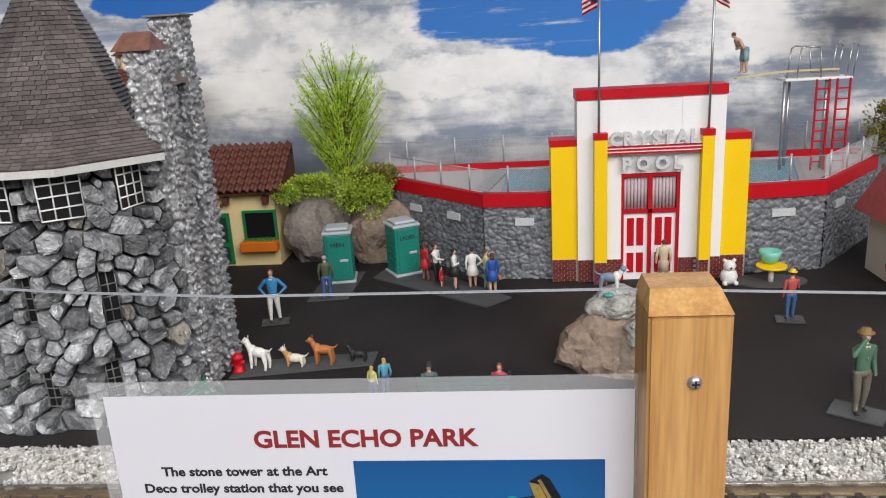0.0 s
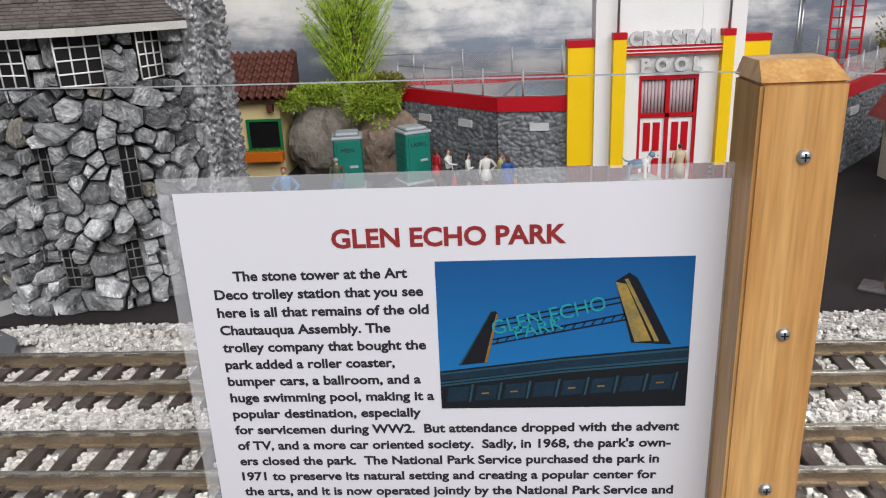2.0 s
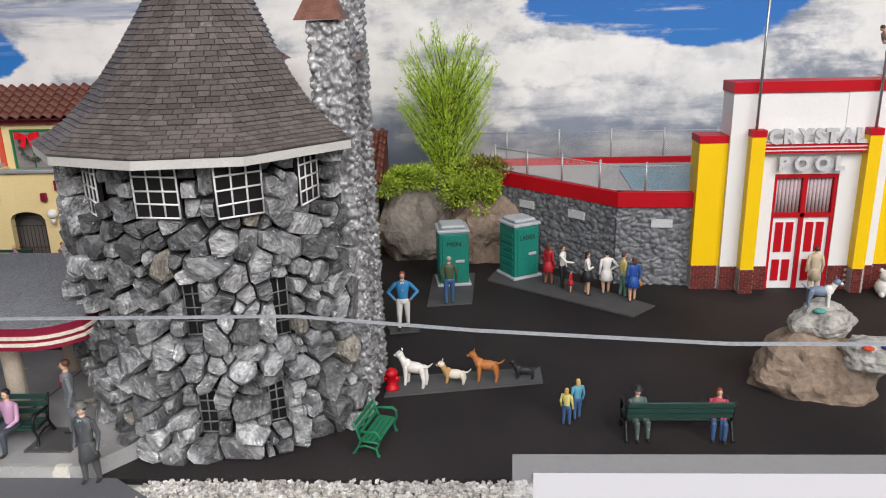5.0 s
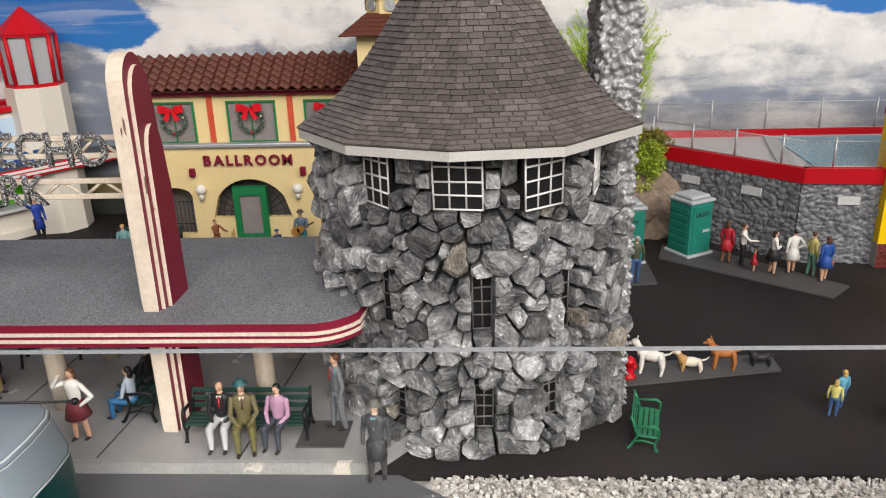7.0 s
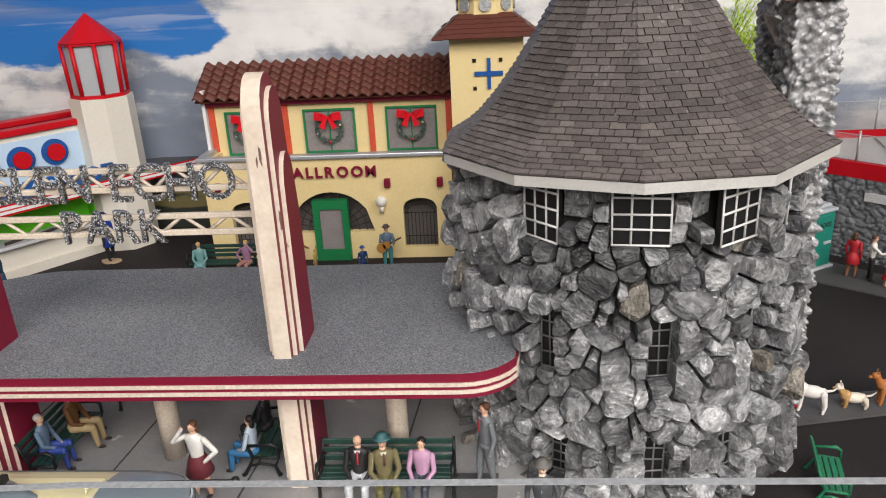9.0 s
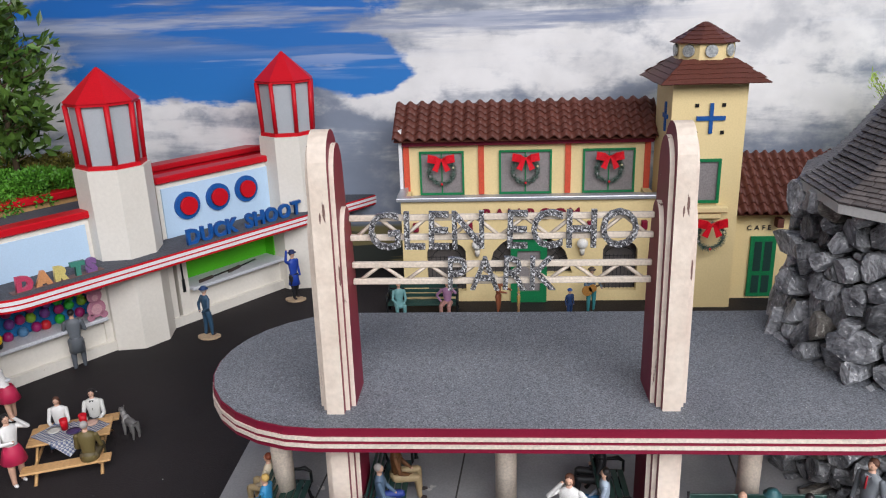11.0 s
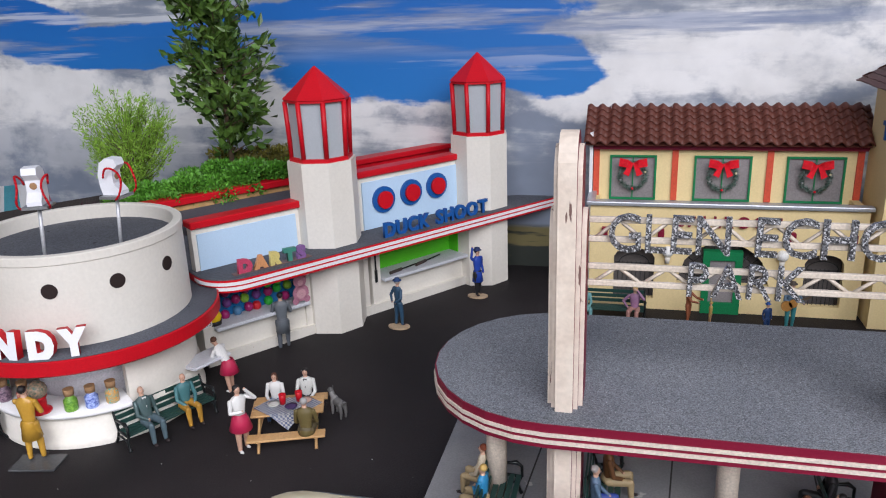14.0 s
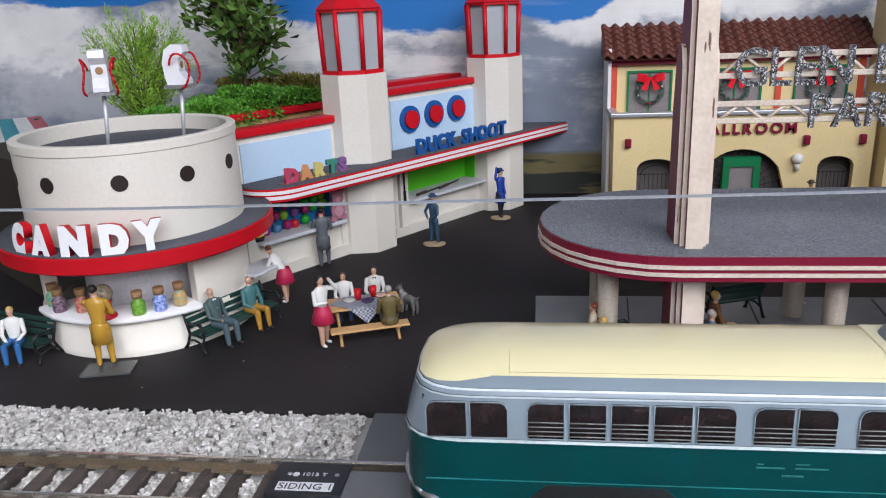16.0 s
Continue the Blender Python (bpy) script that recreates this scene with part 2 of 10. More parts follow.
plategrey = mat("grey_base_plate", (0.062, 0.062, 0.065), 0.55, color2=(0.09, 0.09, 0.093), scale=30, bump=0.15)
tanbase = mat("tan_base", (0.45, 0.33, 0.21), 0.6, scale=50, bump=0.2)
# near-black colour stands in for the shade inside openings and slots
shade_black = mat("shade_colour", (0.010, 0.010, 0.011), 0.35, scale=20, bump=0.05)
curtain = mat("grey_curtain", (0.26, 0.235, 0.23), 0.75, color2=(0.20, 0.18, 0.18), scale=40, bump=0.3)
frosted = mat("frosted_panel", (0.40, 0.43, 0.45), 0.35, color2=(0.33, 0.36, 0.385), scale=25, bump=0.05, grain_=0.03)
poolwater = mat("pool_water", (0.13, 0.36, 0.46), 0.15, color2=(0.10, 0.32, 0.43), scale=30, bump=0.3, fine=120)
concrete = mat("pale_concrete", (0.44, 0.43, 0.42), 0.7, color2=(0.38, 0.375, 0.37), scale=16, bump=0.15)
grassgreen = mat("bright_green_card", (0.10, 0.56, 0.012), 0.6, scale=20, bump=0.1)
grassdark = mat("dark_green_grass", (0.018, 0.16, 0.012), 0.6, scale=60, bump=0.1)
dartblue = mat("dart_board_blue", (0.015, 0.17, 0.42), 0.45, scale=30, bump=0.05)
leaf_lime = mat("lime_foliage", (0.40, 0.58, 0.035), 0.5, color2=(0.27, 0.46, 0.025), scale=20, bump=0.2, island=0.3)
leaf_bush = mat("moss_foliage", (0.33, 0.44, 0.04), 0.6, color2=(0.20, 0.28, 0.026), scale=20, bump=0.2, island=0.4)
leaf_olive = mat("olive_foliage", (0.17, 0.155, 0.025), 0.6, color2=(0.11, 0.085, 0.018), scale=30, bump=0.2, island=0.4)
leaf_green = mat("bright_foliage", (0.115, 0.32, 0.030), 0.55, color2=(0.055, 0.19, 0.016), scale=20, bump=0.2, island=0.4)
leaf_dark = mat("glossy_dark_leaf", (0.060, 0.125, 0.022), 0.32, color2=(0.13, 0.205, 0.040), scale=20, bump=0.15, island=0.45)
leaf_conifer = mat("conifer_foliage", (0.27, 0.46, 0.05), 0.6, color2=(0.15, 0.30, 0.03), scale=20, bump=0.2, island=0.35)
bark = mat("brown_bark", (0.11, 0.075, 0.045), 0.8, scale=60, bump=0.6)
clear = glass("clear_acrylic", (0.96, 0.97, 0.97), 0.02, 1.03)
carglass = mat("dark_car_glass", (0.005, 0.005, 0.006), 0.08, color2=(0.022, 0.012, 0.012), scale=75, amount=0.9, bump=0.0)
cargreen = mat("trolley_green", (0.001, 0.037, 0.039), 0.30, grain_=0.0, spec=0.15, scale=10, bump=0.03)
cargrey = mat("trolley_blue_grey", (0.165, 0.208, 0.245), 0.35, grain_=0.0, scale=10, bump=0.03, coat=0.3)
carcream = mat("trolley_cream", (0.62, 0.57, 0.345), 0.30, grain_=0.0, color2=(0.60, 0.55, 0.325), scale=10, bump=0.03, coat=0.7)
barsteel = mat("dull_bar", (0.20, 0.20, 0.20), 0.4, metal=0.3, scale=40, bump=0)
carstripe = mat("trolley_pale_line", (0.42, 0.47, 0.50), 0.4, scale=10, bump=0.0)
tinsel = mat("silver_glitter", (0.70, 0.71, 0.72), 0.28, metal=0.5, color2=(0.5, 0.5, 0.5), scale=300, amount=0.3, bump=0)
# glitter flakes: each cell of its own brightness and tilt
tn, tl_ = tinsel.node_tree.nodes, tinsel.node_tree.links
tco, tvor, tramp = tn.new("ShaderNodeTexCoord"), tn.new("ShaderNodeTexVoronoi"), tn.new("ShaderNodeValToRGB")
tvor.inputs["Scale"].default_value = 900
tl_.new(tco.outputs["Object"], tvor.inputs["Vector"])
tsep = tn.new("ShaderNodeSeparateColor")
tl_.new(tvor.outputs["Color"], tsep.inputs[0])
tl_.new(tsep.outputs[0], tramp.inputs["Fac"])
tramp.color_ramp.interpolation = "CONSTANT"
tramp.color_ramp.elements[0].color = (0.07, 0.07, 0.075, 1)
tramp.color_ramp.elements[1].position, tramp.color_ramp.elements[1].color = 0.80, (0.80, 0.81, 0.83, 1)
te = tramp.color_ramp.elements.new(0.40)
te.color = (0.24, 0.245, 0.255, 1)
tl_.new(tramp.outputs[0], tn["Principled BSDF"].inputs["Base Color"])
tbump = tn.new("ShaderNodeBump")
tbump.inputs["Strength"].default_value, tbump.inputs["Distance"].default_value = 0.8, 0.0008
tl_.new(tsep.outputs[1], tbump.inputs["Height"])
tl_.new(tbump.outputs[0], tn["Principled BSDF"].inputs["Normal"])
wreathgreen = mat("frosted_wreath", (0.035, 0.10, 0.06), 0.7, color2=(0.30, 0.36, 0.33), scale=300, amount=0.9, bump=0.8, fine=700)
ribbon = mat("red_ribbon", (0.72, 0.010, 0.022), 0.35, scale=60, bump=0.1)
lampwhite = mat("white_globe", (0.85, 0.84, 0.80), 0.25, scale=30, bump=0.0)
cork = mat("cork", (0.33, 0.19, 0.09), 0.85, scale=120, bump=0.5)
tabletop_wood = mat("layout_frame", (0.10, 0.085, 0.07), 0.7, scale=12, bump=0.1)
wallpaint = mat("room_wall", (0.58, 0.57, 0.55), 0.8, scale=3, bump=0.05)
floorpaint = mat("room_floor", (0.27, 0.26, 0.25), 0.7, scale=4, bump=0.1)

# printed cloud photograph on the backdrop boards
sky_mat = bpy.data.materials.new("printed_sky")
sky_mat.use_nodes = True
# centre x, height, half width, half height of the blue openings in the printed clouds
BLUE_OPENINGS = ((0.15, 0.440, 0.265, 0.100), (-0.26, 0.505, 0.30, 0.040), (-1.34, 0.362, 0.270, 0.082), (-1.12, 0.352, 0.10, 0.056), (-1.40, 0.440, 0.34, 0.050), (-1.92, 0.405, 0.26, 0.042), (-2.20, 0.452, 0.24, 0.046), (-0.62, 0.478, 0.13, 0.030), (-1.45, 0.54, 0.36, 0.050), (0.1, 0.62, 0.5, 0.06), (-1.1, 0.66, 0.6, 0.06))
sn, sl = sky_mat.node_tree.nodes, sky_mat.node_tree.links
sb = sn["Principled BSDF"]
sb.inputs["Roughness"].default_value = 0.55
stc = sn.new("ShaderNodeTexCoord")


def smath(op, a, b=None, clamp=False):
    node = sn.new("ShaderNodeMath")
    node.operation, node.use_clamp = op, clamp
    for k, v in enumerate((a, b)):
        if v is None:
            continue
        if isinstance(v, (int, float)):
            node.inputs[k].default_value = v
        else:
            sl.new(v, node.inputs[k])
    return node.outputs[0]


def srange(v, a, b, c=0.0, d=1.0):
    node = sn.new("ShaderNodeMapRange")
    node.interpolation_type = "SMOOTHSTEP"
    for k, x in zip(("From Min", "From Max", "To Min", "To Max"), (a, b, c, d)):
        node.inputs[k].default_value = x
    sl.new(v, node.inputs["Value"])
    return node.outputs[0]


def snoise(scale, stretch=1.0, detail=6.0, rough=0.55, offset=0.0):
    mp = sn.new("ShaderNodeMapping")
    mp.inputs["Scale"].default_value = (1, 1, stretch)
    mp.inputs["Location"].default_value = (offset, 0, offset * 0.7)
    sl.new(stc.outputs["Object"], mp.inputs["Vector"])
    node = sn.new("ShaderNodeTexNoise")
    node.inputs["Scale"].default_value = scale
    node.inputs["Detail"].default_value = detail
    node.inputs["Roughness"].default_value = rough
    sl.new(mp.outputs[0], node.inputs["Vector"])
    return node.outputs["Fac"]


def smix(f, a, b):
    node = sn.new("ShaderNodeMix")
    node.data_type = "RGBA"
    sl.new(f, node.inputs["Factor"])
    for k, v in (("A", a), ("B", b)):
        if isinstance(v, tuple):
            node.inputs[k].default_value = (*v, 1)
        else:
            sl.new(v, node.inputs[k])
    return node.outputs["Result"]


sxyz = sn.new("ShaderNodeSeparateXYZ")
sl.new(stc.outputs["Object"], sxyz.inputs[0])
sx, sz = sxyz.outputs[0], sxyz.outputs[2]
puff = snoise(4.2, 1.5, 10.0, 0.62)
streak = snoise(2.6, 7.0, 8.0, 0.6, 3.1)
# openings of blue in the printed clouds: centre x, z, half width, half height
blue = None
for cx, cz, rx, rz in BLUE_OPENINGS:
    e1 = smath("DIVIDE", smath("SUBTRACT", sx, cx), rx)
    e2 = smath("DIVIDE", smath("SUBTRACT", sz, cz), rz)
    d = smath("SUBTRACT", 1.0, smath("ADD", smath("MULTIPLY", e1, e1), smath("MULTIPLY", e2, e2)))
    blue = d if blue is None else smath("MAXIMUM", blue, d)
ragged = smath("ADD", smath("MULTIPLY", smath("SUBTRACT", puff, 0.5), 2.6), smath("MULTIPLY", smath("SUBTRACT", streak, 0.5), 1.5))
blue = smath("ADD", smath("MAXIMUM", blue, -2.0), ragged)
blue = srange(blue, -0.06, 0.22)
wisps = srange(snoise(3.4, 9.0, 8.0, 0.62, 7.7), 0.60, 0.74)
blue = smath("MULTIPLY", blue, smath("SUBTRACT", 1.0, smath("MULTIPLY", wisps, 0.75)))
bluecol = smix(srange(sz, 0.25, 0.60), (0.014, 0.170, 0.50), (0.002, 0.090, 0.385))
# white heads and grey bellies of the clouds, greyer towards the horizon
heads = srange(snoise(5.0, 1.4, 10.0, 0.62, 1.7), 0.38, 0.62)
layers_ = srange(snoise(2.4, 6.0, 8.0, 0.6, 9.2), 0.43, 0.64)
lum = smath("ADD", smath("MULTIPLY", heads, 0.52), smath("MULTIPLY", layers_, 0.48))
lum = smath("MULTIPLY", lum, srange(sz, 0.08, 0.34, 0.66, 1.0))
# streaky grey layer high over the left half
high = smath("MULTIPLY", srange(sz, 0.36, 0.47), srange(sx, -0.75, -0.35, 1.0, 0.0))
lum = smath("MULTIPLY", lum, smath("SUBTRACT", 1.0, smath("MULTIPLY", high, srange(snoise(1.9, 10.0, 8.0, 0.6, 4.4), 0.40, 0.58, 0.62, 0.10))))
# bright heaps of cloud: centre x, z, half width, half height
heap = None
for cx, cz, rx, rz in ((-0.36, 0.395, 0.34, 0.085), (-1.46, 0.288, 0.46, 0.036), (-0.78, 0.350, 0.26, 0.060), (0.05, 0.305, 0.40, 0.060), (-1.04, 0.300, 0.16, 0.050), (0.50, 0.36, 0.16, 0.06), (-2.13, 0.300, 0.28, 0.088), (-1.74, 0.325, 0.14, 0.050)):
    e1 = smath("DIVIDE", smath("SUBTRACT", sx, cx), rx)
    e2 = smath("DIVIDE", smath("SUBTRACT", sz, cz), rz)
    d = smath("SUBTRACT", 1.0, smath("ADD", smath("MULTIPLY", e1, e1), smath("MULTIPLY", e2, e2)))
    heap = d if heap is None else smath("MAXIMUM", heap, d)
heap = srange(smath("ADD", smath("MAXIMUM", heap, -2.0), smath("MULTIPLY", smath("SUBTRACT", puff, 0.5), 4.0)), -0.2, 0.7)
lum = smath("MAXIMUM", lum, smath("MULTIPLY", heap, srange(snoise(9, 1.5, 8.0, 0.6, 6.1), 0.34, 0.62, 0.50, 0.86)))
cloud = smix(srange(lum, 0.12, 0.80), (0.205, 0.24, 0.305), (0.76, 0.755, 0.745))
fluff = srange(snoise(11, 1.4, 6.0, 0.55, 5.0), 0.3, 0.7, 0.90, 1.05)
hsv = sn.new("ShaderNodeHueSaturation")
sl.new(fluff, hsv.inputs["Value"])
sl.new(cloud, hsv.inputs["Color"])
skycol = smix(blue, hsv.outputs[0], bluecol)
# long lavender-grey streaks and a few thin white ones, high over the left half
reach_ = smath("MULTIPLY", srange(sz, 0.355, 0.415), srange(sx, -0.80, -0.45, 1.0, 0.0))
veil = smath("MULTIPLY", srange(snoise(1.5, 13.0, 7.0, 0.58, 12.3), 0.525, 0.62), reach_)
skycol = smix(smath("MULTIPLY", veil, 0.88), skycol, smix(srange(snoise(3.0, 16.0, 6.0, 0.6, 15.0), 0.42, 0.70), (0.155, 0.205, 0.335), (0.38, 0.415, 0.51)))
pale_ = smath("MULTIPLY", srange(snoise(1.7, 20.0, 6.0, 0.55, 21.0), 0.60, 0.67), srange(sz, 0.30, 0.44))
skycol = smix(smath("MULTIPLY", pale_, 0.55), skycol, (0.70, 0.715, 0.74))
# printed fields under the horizon
fields = smix(srange(snoise(7, 9.0, 4.0, 0.5, 2.0), 0.52, 0.60), (0.025, 0.030, 0.024), (0.16, 0.135, 0.055))
skycol = smix(srange(sz, 0.070, 0.082), fields, skycol)
sl.new(skycol, sb.inputs["Base Color"])

# ---- builders ----


def B():
    return bmesh.new()


def box(bm, x0, x1, y0, y1, z0, z1, mi=0):
    vs = [bm.verts.new(p) for p in ((x0, y0, z0), (x1, y0, z0), (x1, y1, z0), (x0, y1, z0), (x0, y0, z1), (x1, y0, z1), (x1, y1, z1), (x0, y1, z1))]
    for f in ((3, 2, 1, 0), (4, 5, 6, 7), (0, 1, 5, 4), (1, 2, 6, 5), (2, 3, 7, 6), (3, 0, 4, 7)):
        bm.faces.new([vs[k] for k in f]).material_index = mi
    return vs


def bevelled(bm, x0, x1, y0, y1, z0, z1, r=0.001, seg=2):
    """A box with rounded edges, as a bmesh of its own joined into bm."""
    t = bmesh.new()
    box(t, x0, x1, y0, y1, z0, z1)
    bmesh.ops.bevel(t, geom=t.edges[:], offset=r, segments=seg, affect="EDGES", profile=0.5)
    join(bm, t)


def join(bm, t, m=None, mi=None):
    me = bpy.data.meshes.new("tmp")
    t.to_mesh(me)
    t.free()
    if m is not None:
        me.transform(m)
    a = len(bm.faces)
    bm.from_mesh(me)
    bpy.data.meshes.remove(me)
    if mi is not None:
        bm.faces.ensure_lookup_table()
        for f in bm.faces[a:]:
            f.material_index = mi


def frame_of(p0, p1):
    d = Vector(p1) - Vector(p0)
    return Matrix.Translation(p0) @ d.to_track_quat("Z", "Y").to_matrix().to_4x4(), d.length


def rod(bm, p0, p1, r0, r1=None, n=8, mi=0, caps=True):
    r1 = r0 if r1 is None else r1
    m, ln = frame_of(p0, p1)
    rings = []
    for z, r in ((0, r0), (ln, r1)):
        rings.append([bm.verts.new(m @ Vector((r * math.cos(2 * math.pi * k / n), r * math.sin(2 * math.pi * k / n), z))) for k in range(n)])
    for k in range(n):
        f = bm.faces.new((rings[0][k], rings[0][(k + 1) % n], rings[1][(k + 1) % n], rings[1][k]))
        f.material_index, f.smooth = mi, True
    if caps:
        bm.faces.new(rings[0][::-1]).material_index = mi
        bm.faces.new(rings[1]).material_index = mi


def lathe(bm, prof, n=24, cx=0.0, cy=0.0, a0=0.0, a1=360.0, mi=0, smooth=True, flat=False):
    """Turns a profile of (r, z) about the vertical through cx, cy."""
    full = abs(a1 - a0) >= 359.9
    steps = n if full else n + 1
    rings = []
    for k in range(steps):
        a = radians(a0 + (a1 - a0) * k / n)
        rings.append([bm.verts.new((cx + r * math.cos(a), cy + r * math.sin(a), z)) for r, z in prof])
    for k in range(n):
        r0, r1 = rings[k], rings[(k + 1) % steps]
        for j in range(len(prof) - 1):
            f = bm.faces.new((r0[j], r1[j], r1[j + 1], r0[j + 1]))
            f.material_index, f.smooth = mi, smooth
    return rings


def prism(bm, pts, z0, z1, mi=0, top=None, side=None):
    """An upright solid over a plan of (x, y) points, anticlockwise."""
    lo = [bm.verts.new((x, y, z0)) for x, y in pts]
    hi = [bm.verts.new((x, y, z1)) for x, y in pts]
    n = len(pts)
    bm.faces.new(lo[::-1]).material_index = mi
    bm.faces.new(hi).material_index = mi if top is None else top
    for k in range(n):
        bm.faces.new((lo[k], lo[(k + 1) % n], hi[(k + 1) % n], hi[k])).material_index = mi if side is None else side


def ball(bm, c, r, sub=2, mi=0, sc=(1, 1, 1), rot=None):
    t = bmesh.new()
    bmesh.ops.create_icosphere(t, subdivisions=sub, radius=1.0)
    for f in t.faces:
        f.smooth = True
    m = Matrix.Translation(c) @ (rot if rot is not None else Matrix()) @ Matrix.Diagonal((r * sc[0], r * sc[1], r * sc[2], 1))
    join(bm, t, m, mi)


def mesh_of(bm, mats, name, smooth=None):
    me = bpy.data.meshes.new(name)
    bmesh.ops.recalc_face_normals(bm, faces=bm.faces[:])
    bm.to_mesh(me)
    bm.free()
    for m in (mats if isinstance(mats, (list, tuple)) else [mats]):
        me.materials.append(m)
    return me


def part(name, bm, mats, parent, label=""):
    """Links a bmesh as one mesh under a thing or under a part."""
    ob = new(name, mesh_of(bm, mats, name))
    ob.parent = parent
    if label:
        ob["label"] = label
    return ob


def solo(name, bm, mats, label="", category="", m=None, kind="", group=""):
    """A thing of one mesh."""
    ob = new(name, mesh_of(bm, mats, name))
    if m is not None:
        ob.matrix_basis = m
    return tagged(ob, label, category, group, kind)


def thing(name, m=None, label="", category="", kind="", group=""):
    ob = new(name)
    ob.empty_display_size = 0.01
    if m is not None:
        ob.matrix_basis = m
    return tagged(ob, label, category, group, kind)


def piece(name, me, parent, m):
    ob = new(name, me)
    ob.parent = parent
    ob.matrix_basis = m
    return ob


def lettering(text, height, depth, width=None, spacing=1.0, bold=0.0, bev=0.0):
    """A mesh of the built-in font, standing in the x-z plane, centred on x, its foot at z = 0, facing -y. width: squeeze to it."""
    cu = bpy.data.curves.new("t", "FONT")
    cu.body, cu.size, cu.extrude, cu.space_character, cu.offset, cu.bevel_depth = text, height * 1.38, depth / 2, spacing, bold, bev
    cu.resolution_u = 3
    ob = bpy.data.objects.new("t", cu)
    scene.collection.objects.link(ob)
    me = bpy.data.meshes.new_from_object(ob.evaluated_get(bpy.context.evaluated_depsgraph_get()))
    bpy.data.objects.remove(ob)
    bpy.data.curves.remove(cu)
    xs = [v.co.x for v in me.vertices]
    ys = [v.co.y for v in me.vertices]
    w, hgt = max(xs) - min(xs), max(ys) - min(ys)
    kx = width / w if width else 1.0
    me.transform(Matrix.Rotation(radians(90), 4, "X") @ Matrix.Diagonal((kx, 1, 1, 1)) @ Matrix.Translation((-(min(xs) + max(xs)) / 2, 0, 0)))
    return me


def letters(parent, text, x0, x1, y, z, height, depth, mats, name="letter", bold=0.0, gap=0.0, tilt=0.0):
    """One mesh a letter, spread from x0 to x1 with their natural widths; mats: one, or one a letter."""
    glyph = [c for c in text if c != " "]
    wid = {}
    for c in set(glyph):
        me = lettering(c, height, depth, bold=bold)
        xs = [v.co.x for v in me.vertices]
        wid[c] = (max(xs) - min(xs), me)
    total = sum(wid[c][0] if c != " " else height * 0.42 for c in text)
    least = height * 0.09
    sq = min(1.0, (x1 - x0 - least * (len(text) - 1)) / total)
    free = (x1 - x0 - total * sq) / max(1, len(text) - 1)
    x, k = x0, 0
    for c in text:
        if c == " ":
            x += height * 0.42 * sq + free
            continue
        w, me = wid[c][0] * sq, wid[c][1]
        one = me.copy()
        one.materials.append(mats[k % len(mats)] if isinstance(mats, (list, tuple)) else mats)
        piece(name, one, parent, Matrix.Translation((x + w / 2, y, z)) @ Matrix.Rotation(radians(random.uniform(-tilt, tilt)), 4, "Y") @ Matrix.Diagonal((sq, 1, 1, 1)))
        x += w + free
        k += 1


def flat_text(parent, name, text, x0, x1, y, z, height, material, bold):
    me = lettering(text, height, 0.0002, width=x1 - x0, bold=bold)
    me.materials.append(material)
    piece(name, me, parent, Matrix.Translation(((x0 + x1) / 2, y, z)))


def rock(seed, sx_, sy_, sz_, sub=3, rough=0.35, flatness=0.0, z_cut=None):
    """A rough boulder with facets and hollows."""
    t = bmesh.new()
    bmesh.ops.create_icosphere(t, subdivisions=sub, radius=1.0)
    off = Vector((seed * 7.3, seed * 1.9, seed * 4.1))
    for v in t.verts:
        p = v.co.copy()
        k = 1 + rough * (noise.noise(p * 1.1 + off) + 0.5 * noise.noise(p * 2.6 + off) + 0.25 * noise.noise(p * 6 + off))
        v.co = Vector((p.x * sx_, p.y * sy_, p.z * sz_)) * k
        if z_cut is not None and v.co.z < z_cut:
            v.co.z = z_cut
    return t


def chip(seed, pts=13, flat=1.0):
    """An angular stone about 1 across: the hull of random points."""
    rnd = random.Random(seed)
    t = bmesh.new()
    for _ in range(pts):
        d = Vector((rnd.gauss(0, 1), rnd.gauss(0, 1), rnd.gauss(0, 1))).normalized() * rnd.uniform(0.40, 0.60)
        t.verts.new((d.x, max(d.y * 0.8, -flat), d.z))
    r = bmesh.ops.convex_hull(t, input=t.verts[:])
    bmesh.ops.delete(t, geom=list({v for v in r["geom_unused"] + r["geom_interior"] if isinstance(v, bmesh.types.BMVert)}), context="VERTS")
    bmesh.ops.bevel(t, geom=t.edges[:], offset=0.010, segments=1, affect="EDGES")
    return t


# ---- the room and the layout table ----
# floor and walls are unseen, added to enclose the layout and bounce light
bm = B()
box(bm, -6, 5, -4, 3.5, -0.98, -0.9)
solo("floor", bm, floorpaint, "plain grey unseen floor added under the layout", "floor", kind="structure")
for nm, (a, b_, c, d, e, f) in {"wall_north": (-6, 5, 3.4, 3.5, -0.9, 2.7), "wall_south": (-6, 5, -4, -3.9, -0.9, 2.7), "wall_west": (-6, -5.9, -3.9, 3.4, -0.9, 2.7), "wall_east": (4.9, 5, -3.9, 3.4, -0.9, 2.7)}.items():
    bm = B()
    box(bm, a, b_, c, d, e, f)
    solo(nm, bm, wallpaint, "plain pale unseen wall added round the layout", "wall", kind="structure")
# unseen ceiling, added with a gap that the overhead lamp shines through
bm = B()
for r in ((-6, 5, -4, -3.1), (-6, 5, -0.5, 3.5), (-6, -2.6, -3.1, -0.5), (3.9, 5, -3.1, -0.5)):
    box(bm, r[0], r[1], r[2], r[3], 2.7, 2.8)
solo("ceiling", bm, wallpaint, "pale unseen ceiling added with an opening for the lamp", "ceiling", kind="structure")

